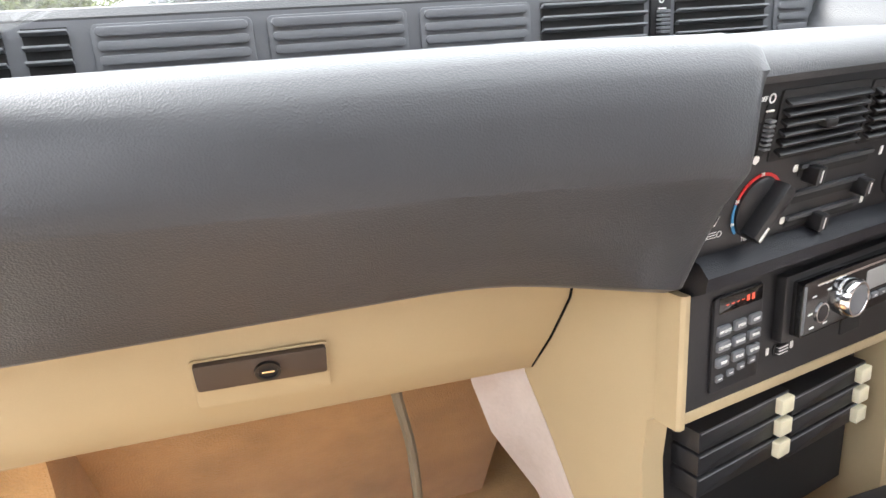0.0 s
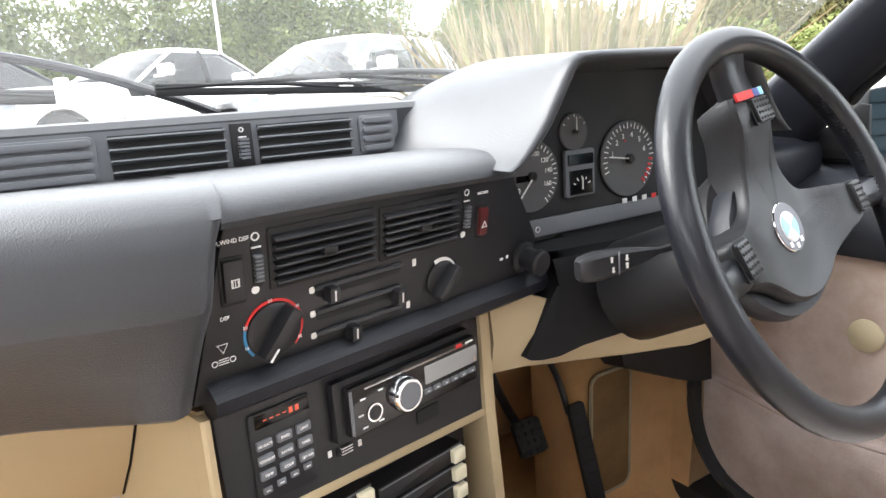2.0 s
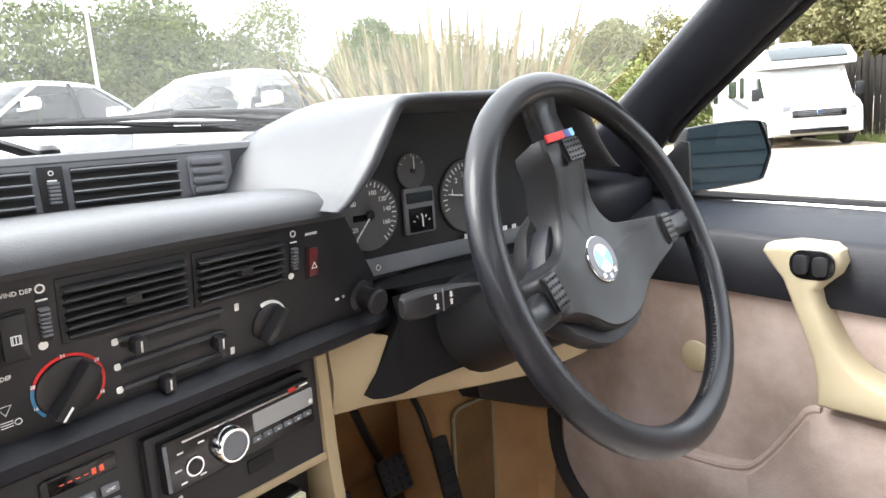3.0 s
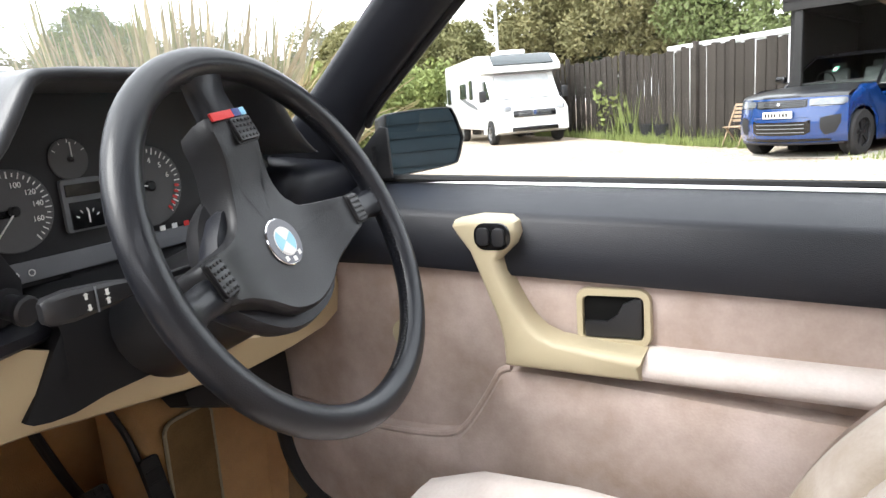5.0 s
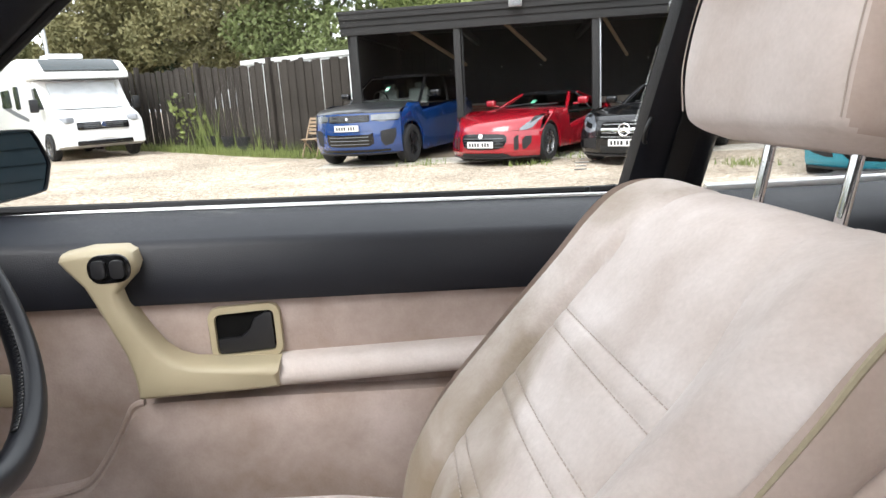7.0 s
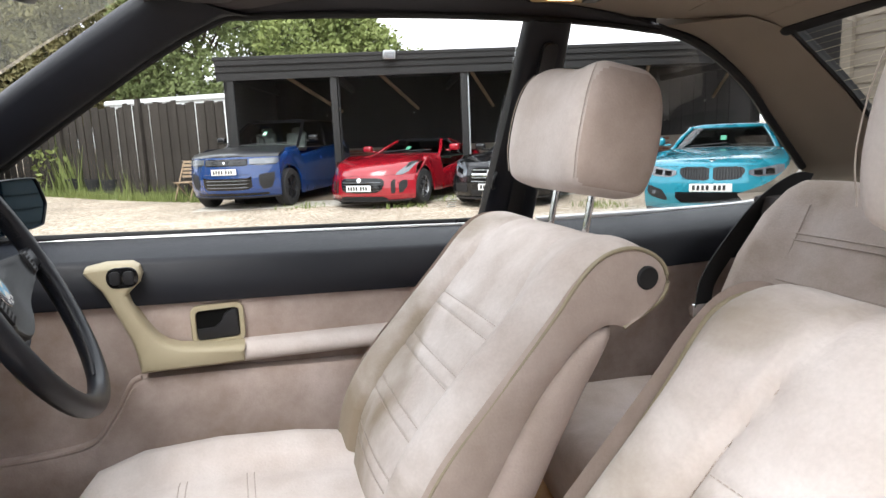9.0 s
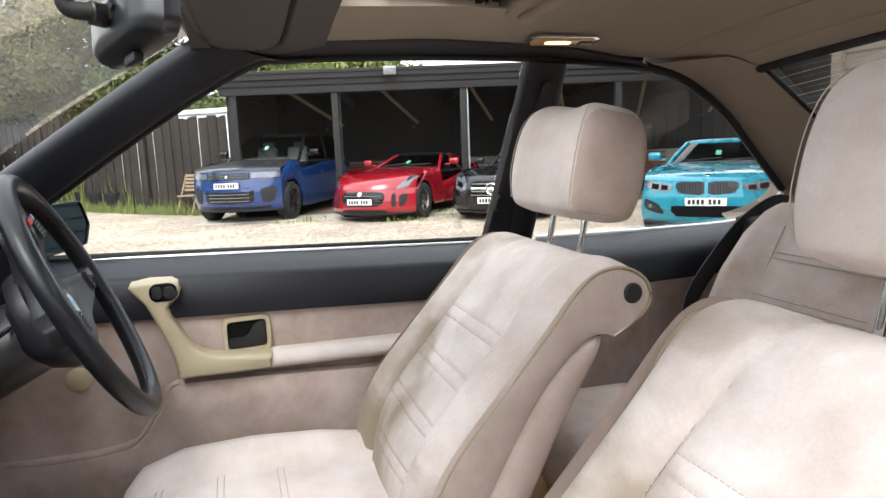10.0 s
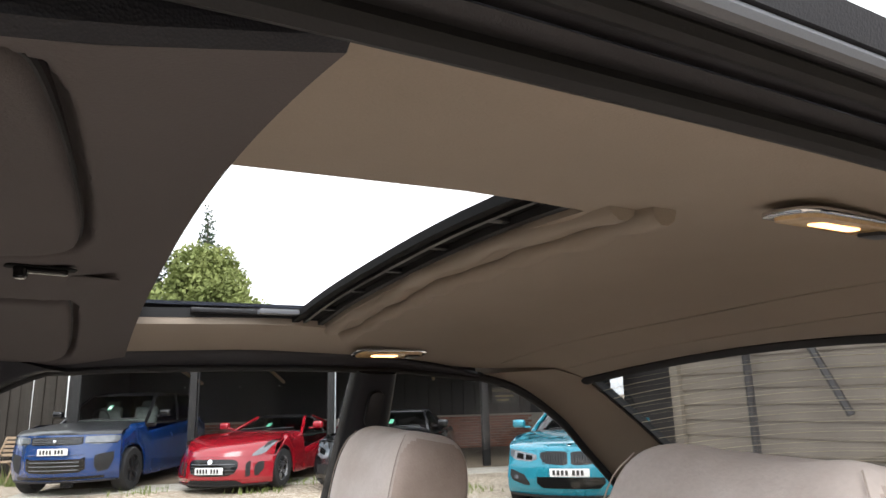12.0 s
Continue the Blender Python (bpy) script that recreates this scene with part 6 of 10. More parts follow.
def build_door_mirror():
    t = thing("door_mirror", (0.90, 0.22, 0.86), "black door mirror with blue tinted glass", "door mirror")
    c = Vector((0.921, 0.196, 0.8985))
    n = Vector((-0.45, -1.0, 0.10)).normalized()
    u = Vector((0, 0, 1)).cross(-n).normalized()
    u = -u if u.x < 0 else u
    m = axes(c, u, (0, 0, 1), n)
    ring = [p[:2] for p in smooth_ring([(-0.086, 0.042), (-0.076, 0.050), (0.0, 0.055), (0.058, 0.054), (0.071, 0.046), (0.083, 0.020), (0.091, -0.004), (0.088, -0.016), (0.077, -0.044), (0.064, -0.053), (0.0, -0.058), (-0.074, -0.060), (-0.085, -0.050), (-0.088, 0.0)], 3)]
    rows = []
    for h, s in ((-0.075, 0.45), (-0.065, 0.7), (-0.035, 0.93), (0.0, 1.0), (0.006, 0.99), (0.007, 0.965), (0.001, 0.955)):
        rows.append([m @ Vector((a * s, b * s, h)) for a, b in ring])
    part("housing", loft(rows), M["plastic"], t)
    part("glass", prism([(a * 0.95, b * 0.95) for a, b in ring], 0.002, m @ Matrix.Translation((0, 0, 0.0005))), M["mirror_blue"], t, "bluish mirror glass")
    part("foot", loft([[(0.82, 0.32, 0.855), (0.82, 0.245, 0.855), (0.82, 0.245, 0.895), (0.82, 0.30, 0.89)], [(0.875, 0.28, 0.862), (0.875, 0.235, 0.862), (0.875, 0.235, 0.895), (0.875, 0.27, 0.892)], [(0.92, 0.26, 0.87), (0.92, 0.225, 0.87), (0.92, 0.225, 0.90), (0.92, 0.26, 0.90)]]), M["plastic"], t)
    part("corner_plate", prism([(0.32, 0.846), (0.215, 0.838), (0.218, 0.925), (0.232, 0.928)], 0.008, axes((0.83, 0, 0), (0, 1, 0), (0, 0, 1), (1, 0, 0)), 0.002), M["plastic"], t)


build_door_mirror()


# ---- seats ----
def seat_ring(c, d, n, w, front, back, bol, groove=0.0):
    """A ring across a seat cushion at c: w half width, front and back thickness, side bolsters."""
    ring = []
    for k in range(17):
        u = -1 + 2 * k / 16
        f = front + bol * math.exp(-((abs(u) - 0.80) / 0.17) ** 2) - 0.35 * front * max(0, (abs(u) - 0.86) / 0.14) ** 2 + 0.006 * math.cos(u * 1.6)
        f -= groove * math.exp(-((abs(u) - 0.52) / 0.05) ** 2)
        ring.append(c + Vector((u * w, 0, 0)) + n * f)
    for k in range(9):
        u = 1 - 2 * k / 8
        ring.append(c + Vector((u * w * 0.96, 0, 0)) - n * back * (1 - 0.35 * abs(u) ** 4))
    return ring


def build_seat():
    """The driver's seat about x = 0."""
    seat = thing("driver_seat", (0, 0, 0), "pale beige suede driver's seat, soiled at the edges, olive piping", "car seat", "front seats")
    edge = spline([(0, y, z) for y, z in ((-0.385, 0.36), (-0.398, 0.42), (-0.412, 0.485), (-0.430, 0.530), (-0.468, 0.588), (-0.539, 0.668), (-0.620, 0.757), (-0.664, 0.808), (-0.702, 0.838), (-0.746, 0.8465), (-0.784, 0.833), (-0.804, 0.808), (-0.799, 0.772), (-0.738, 0.735))], 14)
    rear = spline([(0, y, z) for y, z in ((-0.47, 0.36), (-0.505, 0.473), (-0.554, 0.565), (-0.611, 0.654), (-0.669, 0.717), (-0.700, 0.737), (-0.722, 0.740), (-0.738, 0.735))], 10)
    dist = [0.0]
    for p, q in zip(edge, edge[1:]):
        dist.append(dist[-1] + (q - p).length)
    half = 0.250
    marks = (0.115, 0.140, 0.212, 0.237, 0.309, 0.334, 0.406, 0.431)

    def at(s):
        y, z = (float(np.interp(s, dist, [p[k] for p in edge])) for k in (1, 2))
        y1, z1 = (float(np.interp(s + 0.004, dist, [p[k] for p in edge])) for k in (1, 2))
        y0, z0 = (float(np.interp(s - 0.004, dist, [p[k] for p in edge])) for k in (1, 2))
        tan = Vector((0, y1 - y0, z1 - z0)).normalized()
        return Vector((0, y, z)), Vector((0, tan.z, -tan.y))

    def insert_edge(s):
        return float(np.interp(s, (0.0, 0.40, 0.46, 0.52, 0.60), (0.56, 0.56, 0.55, 0.50, 0.44)))

    def swell(s, u):
        a = abs(u)
        k = float(np.interp(s, (0.0, 0.36, 0.50, 0.60, 0.72), (1.0, 1.0, 0.75, 0.35, 0.0)))
        e = insert_edge(s)
        f = k * (0.012 if u > 0 else 0.028) * math.exp(-((a - 0.80) / 0.15) ** 2) - (0.034 if u > 0 else 0.018) * max(0.0, (a - (0.80 if u > 0 else 0.90)) / (0.20 if u > 0 else 0.10)) ** 2 * max(k, 0.5 if u > 0 else 0.0)
        f += (1 - k) * 0.006 * (1 - a ** 4)
        f -= 0.009 * math.exp(-((a - e) / 0.020) ** 2) * min(1.0, k * 1.6)
        dip = min(1.0, max(0.0, (e + 0.05 - a) / 0.07))
        f -= 0.011 * k * dip * dip * (3 - 2 * dip)
        f += 0.009 * k * max(0.0, 1 - (a / e) ** 2)
        if a < e:
            for g in marks:
                f -= 0.0026 * math.exp(-((s - g) / 0.0040) ** 2) * min(1.0, (e - a) / 0.05)
        return f

    def on(s, u, lift=0.0):
        p, nn = at(s)
        return p + Vector((u * half * (1.0 if s > 0.1 else 0.95 + 0.5 * s), 0, 0)) + nn * (swell(s, u) + lift)

    ss = sorted({*np.linspace(0.0, dist[-1], 70).tolist(), *[g + o for g in marks for o in (-0.008, -0.005, -0.0025, 0, 0.0025, 0.005, 0.008)]})
    us = sorted({*np.linspace(-1, 1, 37).tolist(), *[k * v_ for k in (-1, 1) for v_ in (0.53, 0.545, 0.56, 0.575, 0.59, 0.975)]})
    back = part("backrest", loft([[on(s, u) for u in us] for s in ss], closed=False), M["suede_soiled"], seat, "suede backrest with double stitched pleats", sharp=75)

    def stitches(name, f, a, b, pitch=0.0085):
        bm = bmesh.new()
        n_ = int(abs(b - a) / pitch)
        for k in range(n_):
            t0, t1 = a + (b - a) * (k + 0.15) / n_, a + (b - a) * (k + 0.75) / n_
            join(bm, tube([f(t0), f((t0 + t1) / 2), f(t1)], 0.0007, 4))
        part(name, bm, M["seam"], back)

    for k in (-1, 1):
        stitches("seam", lambda s, k=k: on(s, k * insert_edge(s), 0.0008), 0.03, 0.54)
    # dark lines in the insert grooves, their shade put into the colour
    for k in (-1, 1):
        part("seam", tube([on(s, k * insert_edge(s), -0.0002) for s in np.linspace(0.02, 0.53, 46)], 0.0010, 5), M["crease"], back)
    for g in marks:
        stitches("seam", lambda x, g=g: on(g, x / half, 0.0008), -0.132, 0.132)
    # side panels running into a rounded ear, edged with piping
    for k in (-1, 1):
        rows = []
        for j in range(61):
            t = j / 60
            s = dist[-1] * t
            a, _ = at(s)
            r = rear[min(len(rear) - 1, int(round((len(rear) - 1) * min(1.0, t * 1.18))))]
            rows.append([Vector((k * (half - 0.0015 + 0.007 * math.sin(math.pi * v_) ** 0.7), 0, 0)) + a.lerp(r, v_) for v_ in (0, 0.04, 0.12, 0.25, 0.45, 0.65, 0.82, 0.94, 1.0)])
        part("side_panel", loft(rows, closed=False), M["suede_side"], seat, "darker pinkish suede side panel", sharp=80)
        part("piping", tube([on(s, k * 0.995, 0.0015) + Vector((k * 0.001, 0, 0)) for s in np.linspace(0.02, dist[-1], 70)], 0.0031, 7), M["piping"], back, "olive piping")
    part("hinge_cover", disc((-half - 0.003, -0.7715, 0.8025), 0.0165, 0.006, (-1, 0, 0), 26, 0.002), M["rubber"], back, "round black cover")
    # padded back shell behind the side panels
    rows = []
    for (ya, za), (yb, zb), x in (((-0.44, 0.30), (-0.54, 0.32), 0.225), ((-0.47, 0.36), (-0.560, 0.38), 0.236), ((-0.505, 0.473), (-0.602, 0.475), 0.240), ((-0.554, 0.565), (-0.652, 0.573), 0.240), ((-0.611, 0.654), (-0.694, 0.650), 0.240), ((-0.655, 0.705), (-0.722, 0.694), 0.238), ((-0.685, 0.728), (-0.734, 0.718), 0.234), ((-0.700, 0.737), (-0.737, 0.731), 0.225)):
        f, r = Vector((0, ya + 0.01, za)), Vector((0, yb, zb))
        prof = [(x * 0.9, 0.0), (x + 0.004, 0.06), (x + 0.014, 0.25), (x + 0.017, 0.48), (x + 0.010, 0.74), (x - 0.006, 0.92), (x - 0.03, 1.0)]
        rows.append([Vector((a, 0, 0)) + f.lerp(r, t) for a, t in prof] + [Vector((-a, 0, 0)) + f.lerp(r, t) for a, t in prof[::-1]])
    part("back_shell", loft(rows), M["suede_side"], seat, "padded pinkish suede back shell", sharp=60)
    # cushion
    prof2 = ((0.075, 0.19, -0.03, 0.06, 0.0), (0.065, 0.22, 0.005, 0.09, 0.01), (0.03, 0.24, 0.030, 0.11, 0.022), (-0.05, 0.250, 0.042, 0.13, 0.034), (-0.18, 0.252, 0.040, 0.13, 0.040), (-0.32, 0.248, 0.030, 0.13, 0.040), (-0.44, 0.235, 0.02, 0.12, 0.03), (-0.50, 0.22, 0.01, 0.10, 0.02))
    rows = []
    for y, w, f, b, bo in prof2:
        rows.append(seat_ring(Vector((0, y, 0.395)), None, Vector((0, 0.06, 1)), w, f, b, bo, 0.006))
    cus = part("cushion", loft(rows), M["suede"], seat, "suede seat cushion", sharp=70)

    def onc(y, u):
        S = [p[0] for p in prof2][::-1]
        w, f, bo = (float(np.interp(y, S, [p[k] for p in prof2][::-1])) for k in (1, 2, 4))
        fr = f + bo * math.exp(-((abs(u) - 0.80) / 0.17) ** 2) - 0.35 * f * max(0, (abs(u) - 0.86) / 0.14) ** 2 + 0.006 * math.cos(u * 1.6) - 0.006 * math.exp(-((abs(u) - 0.52) / 0.05) ** 2)
        return Vector((u * w, y, 0.395)) + Vector((0, 0.06, 1)) * fr

    for u in (-0.52, 0.52):
        part("seam", tube([onc(y, u) for y in np.linspace(0.03, -0.42, 14)], 0.0022, 5), M["seam"], cus)
    for y in (0.0, -0.012, -0.11, -0.122, -0.22, -0.232):
        part("seam", tube([onc(y, u) for u in np.linspace(-0.50, 0.50, 12)], 0.0010, 5), M["seam"], cus)
    for s in (-1, 1):
        part("piping", tube([onc(y, s * 0.985) for y in np.linspace(0.055, -0.48, 14)], 0.004, 6), M["piping"], cus)
    part("base", box((0, -0.2, 0.24), (0.42, 0.44, 0.12), 0.02), M["plastic"], seat)
    # head restraint
    hb = Vector((0, -0.785, 0.838))
    hd = Vector((0, -0.20, 0.98)).normalized()
    hn = Vector((0, hd.z, -hd.y))
    hr = part("headrest", bmesh.new(), M["suede"], seat, "plump suede headrest with pinkish side panels", mats=(M["suede_side"],))
    rows = []
    prof = spline([(0.062, 0.088, 0.042), (0.070, 0.116, 0.066), (0.085, 0.129, 0.078), (0.13, 0.135, 0.086), (0.19, 0.134, 0.085), (0.235, 0.127, 0.077), (0.262, 0.113, 0.062), (0.276, 0.092, 0.042), (0.281, 0.062, 0.018)], 4)
    for s, w, f in prof:
        b = f * 0.84
        c = hb + hd * s
        ring = []
        for k in range(72):
            a = 2 * math.pi * k / 72
            ca, sa = math.cos(a), math.sin(a)
            p = 0.27
            x = w * math.copysign(abs(ca) ** p, ca)
            y = (f if sa > 0 else b) * math.copysign(abs(sa) ** p, sa)
            dip = -0.004 * math.exp(-(x / 0.05) ** 2) if sa > 0 else 0
            ring.append(c + Vector((x, 0, 0)) + hn * (y + dip) + hd * (-0.013 * math.exp(-((x + 0.02) / 0.075) ** 2) * min(1.0, max(0.0, (s - 0.12) / 0.14))))
        rows.append(ring)
    bm = loft(rows)
    bmesh.ops.recalc_face_normals(bm, faces=bm.faces[:])
    for f in bm.faces:
        f.smooth = True
        f.material_index = 1 if abs(f.normal.x) > 0.75 else 0
    bm.to_mesh(hr.data)
    bm.free()
    for s in (-1, 1):
        loop = []
        for q, w, f in ((0.085, 0.129, 0.078), (0.13, 0.135, 0.086), (0.19, 0.134, 0.085), (0.235, 0.127, 0.077), (0.262, 0.113, 0.062)):
            loop.append(hb + hd * q + Vector((s * (w * 0.955), 0, 0)) + hn * (f * 0.925))
        part("seam", tube(spline(loop, 4), 0.0008, 5), M["seam"], hr)
    for x in (-0.062, 0.062):
        part("post", tube([hb + Vector((x, 0, 0)) - hd * 0.06, hb + Vector((x, 0, 0)) + hd * 0.09], 0.0058, 12), M["chrome"], hr, "chrome headrest post")
    return seat


M["seam"] = material("seam_thread", (0.46, 0.39, 0.34), 0.9, spots=0.2, scale=60)
driver = build_seat()
passenger = copy_thing(driver, Matrix.Translation((-0.365, 0.0, 0.0)) @ Matrix.Rotation(0, 4, "Z"))
passenger.name = "passenger_seat"
for child in passenger.children_recursive:
    if child.name.startswith("hinge_cover"):
        child.location.x += 2 * 0.25 + 0.012
passenger["label"] = "pale beige suede passenger seat with olive piping and headrest"
driver.location = (0.362, 0, 0)


def build_rear_seat(x):
    t = thing("bench_seat", (x, -1.2, 0.24), "pale beige suede rear bucket seat with pleated backrest", "car seat", "rear seats")
    base, top = Vector((x, -1.31, 0.44)), Vector((x, -1.53, 0.86))
    d = (top - base).normalized()
    n = Vector((0, d.z, -d.y))
    rows = [seat_ring(base + d * s, d, n, w, f, 0.07, bo, 0.006) for s, w, f, bo in ((-0.08, 0.26, 0.04, 0.01), (0.1, 0.29, 0.055, 0.04), (0.25, 0.29, 0.055, 0.045), (0.36, 0.28, 0.05, 0.035), (0.43, 0.262, 0.042, 0.02), (0.465, 0.24, 0.03, 0.008), (0.48, 0.20, 0.005, 0.0))]
    b = part("backrest", loft(rows), M["suede_worn"], t, sharp=70)
    for s in (0.33, 0.315, 0.22, 0.205, 0.11, 0.095):
        part("seam", tube([base + d * s + Vector((u * 0.15, 0, 0)) + n * 0.0615 for u in np.linspace(-1, 1, 8)], 0.002, 5), M["seam"], b)
    for u in (-0.152, 0.152):
        part("seam", tube([base + d * s + Vector((u, 0, 0)) + n * 0.056 for s in np.linspace(0.0, 0.40, 8)], 0.0022, 5), M["seam"], b)
    rows = [seat_ring(Vector((x, y, 0.40)), None, Vector((0, 0.08, 1)), w, f, 0.15, 0.025, 0.005) for y, w, f in ((-0.80, 0.24, -0.02), (-0.82, 0.27, 0.02), (-0.90, 0.28, 0.035), (-1.05, 0.28, 0.03), (-1.25, 0.27, 0.02))]
    part("cushion", loft(rows), M["suede_worn"], t, sharp=70)


for x in (0.33, -0.33):
    build_rear_seat(x)
rb = thing("rear_seat_belt", (0.66, -1.3, 0.7), "black rear seat belt webbing with buckle", "seat belt")
line = spline([(0.660, -1.62, 0.840), (0.655, -1.56, 0.843), (0.648, -1.45, 0.785), (0.636, -1.315, 0.65), (0.628, -1.285, 0.57)], 5)
rows = []
for i, p in enumerate(line):
    tn = (line[min(i + 1, len(line) - 1)] - line[max(i - 1, 0)]).normalized()
    wv = Vector((0.35, 0, 0)) + tn.cross(Vector((1, 0, 0)))
    wv.normalize()
    rows.append([p + wv * 0.034, p + wv * 0.034 + Vector((-0.003, 0, 0)), p - wv * 0.034 + Vector((-0.003, 0, 0)), p - wv * 0.034])
part("webbing", loft(rows), M["rubber"], rb)
part("buckle", box((0.624, -1.280, 0.568), (0.018, 0.060, 0.035), 0.005), M["chrome"], rb, "metal buckle")


# ---- overhead: visors, mirror, lamps ----
def build_visor(outline, pivot, label):
    """A padded board lying in its recess of the header lining."""
    cx, cy = sum(p[0] for p in outline) / len(outline), sum(p[1] for p in outline) / len(outline)
    t = thing("sun_visor", (cx, cy, 1.27), label, "sun visor", "sun visors")
    ring = [p[:2] for p in smooth_ring(outline, 4)]
    rows = []
    for h, k in ((0.016, 0.985), (0.008, 0.995), (-0.002, 1.0), (-0.0075, 0.990), (-0.0108, 0.972), (-0.0125, 0.945), (-0.0130, 0.80), (-0.0130, 0.55), (-0.0130, 0.25)):
        lay = []
        for a, b in ring:
            x, y = cx + (a - cx) * (1 - (1 - k) * 0.55), cy + (b - cy) * k
            lay.append((x, y, header_z(x, y) + 0.010 + h))
        rows.append(lay)
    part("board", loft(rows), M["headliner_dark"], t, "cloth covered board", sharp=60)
    # black tube round the board stands in for the gap's shadow
    part("edge_binding", tube([(a, b, header_z(a, b) + 0.008) for a, b in ring], 0.0022, 6, closed=True), M["rubber"], t)
    x, y = pivot
    part("pivot", join(box((x, y, header_z(x, y) - 0.002), (0.034, 0.008, 0.007), 0.003), box((x - 0.012, y + 0.004, header_z(x, y) - 0.003), (0.012, 0.010, 0.008), 0.003)), M["plastic"], t, "black visor pivot")


build_visor(VISOR_RIGHT, (0.150, -0.141), "grey-brown cloth sun visor folded up over the steering wheel")
build_visor(VISOR_LEFT, (-0.105, -0.139), "large grey-brown cloth sun visor folded up on the passenger side")


def build_overhead():
    t = thing("sunroof_crank", (-0.06, -0.27, 1.28), "dark folding sunroof crank in the header lining", "sunroof crank")

    def lay(x, y):
        return axes((x, y, header_z(x, y) - 0.0005), (0.22, -0.97, 0), (-0.97, -0.22, 0.03), (0, 0, -1))

    part("recess", prism(rounded(0.060, 0.020, 0.006), 0.0012, lay(-0.031, -0.266), 0.0004), M["hole"], t, "dark recess")
    part("knob", join(prism(rounded(0.046, 0.011, 0.004), 0.006, lay(-0.030, -0.266), 0.002), placed(lathe([(0.006, 0), (0.006, 0.010), (0.004, 0.012)], 14), lay(-0.035, -0.250))), M["gloss_black"], t, "black crank knob")
    part("flap", prism(rounded(0.046, 0.10, 0.003), 0.0016, lay(0.068, -0.303), 0.0006), M["headliner_dark"], t, "cloth covered flap")
    m = thing("rear_view_mirror", (0, -0.08, 1.2), "black interior mirror on a curved arm", "rear view mirror")
    part("arm", tube(spline([(0.0, -0.150, 1.294), (0.0, -0.125, 1.290), (0.0, -0.092, 1.276), (0.0, -0.062, 1.255), (0.0, -0.040, 1.226), (0.0, -0.034, 1.208), (0.0, -0.040, 1.199), (0.0, -0.060, 1.197)], 5), 0.0092, 14), M["rubber"], m)
    part("joint", lathe([(0.0098, 0), (0.0125, 0.003), (0.0125, 0.018), (0.0105, 0.021), (0.005, 0.022), (0.005, 0.030), (0.0085, 0.034), (0.0085, 0.038)], 18, axes((0.0, -0.054, 1.197), (0.80, 0.58, 0), (0, 0, 1), (0.58, -0.80, -0.10))), M["plastic"], m, "ball joint")
    nn = Vector((0.46, -0.88, -0.12)).normalized()
    uu = Vector((0.88, 0.46, -0.14)).normalized()
    vv = nn.cross(uu).normalized()
    mm = axes((0.030, -0.096, 1.191), uu, vv if vv.z > 0 else -vv, nn)
    ring = rounded(0.168, 0.066, 0.018, 6)
    bmx = loft([[mm @ Vector((a * k, b * k, -h)) for a, b in ring] for h, k in ((0.030, 0.30), (0.029, 0.62), (0.025, 0.80), (0.017, 0.92), (0.006, 0.975), (0.004, 1.0), (-0.010, 1.0), (-0.014, 0.985), (-0.014, 0.95), (-0.010, 0.94))])
    part("housing", bmx, M["mirror_back"], m, "satin black mirror housing")
    part("glass", prism([(a * 0.94, b * 0.94) for a, b in ring], 0.002, mm @ Matrix.Translation((0, 0, 0.0105))), M["mirror"], m, "mirror glass")
    part("dip_lever", placed(box((0, -0.040, -0.004), (0.030, 0.012, 0.012), 0.004), mm), M["plastic"], m)
    part("star_boss", placed(prism([(0.013 * (1.0 if k % 2 else 0.55) * math.cos(math.pi * k / 5), 0.013 * (1.0 if k % 2 else 0.55) * math.sin(math.pi * k / 5)) for k in range(10)], 0.004), mm @ Matrix.Translation((-0.016, 0.004, -0.034))), M["rubber"], m)
    for s in (1, -1):
        lx, ly = (0.525, -0.875) if s > 0 else (-0.440, -0.865)
        lt = thing("roof_lamp", (lx, ly, 1.262), "lit rectangular roof lamp with warm bulb", "interior lamp", "roof lamps")
        zz = roof_z(lx, ly)
        slope = (roof_z(lx + 0.02, ly) - roof_z(lx - 0.02, ly)) / 0.04
        tilt = axes((lx, ly, zz - 0.004), (0, 1, 0), (-1, 0, -slope), (-slope, 0, 1))
        down = tilt @ Matrix.Rotation(math.pi, 4, "X")
        part("frame", prism(rounded(0.165, 0.054, 0.020), 0.005, down, 0.002), M["chrome"], lt, "bright lamp frame")
        part("lens", prism(rounded(0.145, 0.040, 0.014), 0.006, down @ Matrix.Translation((0, 0, 0.002)), 0.003), M["lamp_glass"], lt)
        part("bulb", prism(rounded(0.060, 0.016, 0.007), 0.0085, down @ Matrix.Translation((0.012, 0, 0.001)), 0.003), M["lamp"], lt, "glowing bulb")
        part("switch", prism(rounded(0.030, 0.022, 0.004), 0.0095, down @ Matrix.Translation((-0.052, 0, 0.002)), 0.002), M["plastic"], lt)


build_overhead()


# ---- wipers and pedals ----
def on_screen(x, y):
    """A point just outside the windscreen."""
    return Vector((x, y, 0.915 + (0.77 - y) * 0.437 + 0.004))


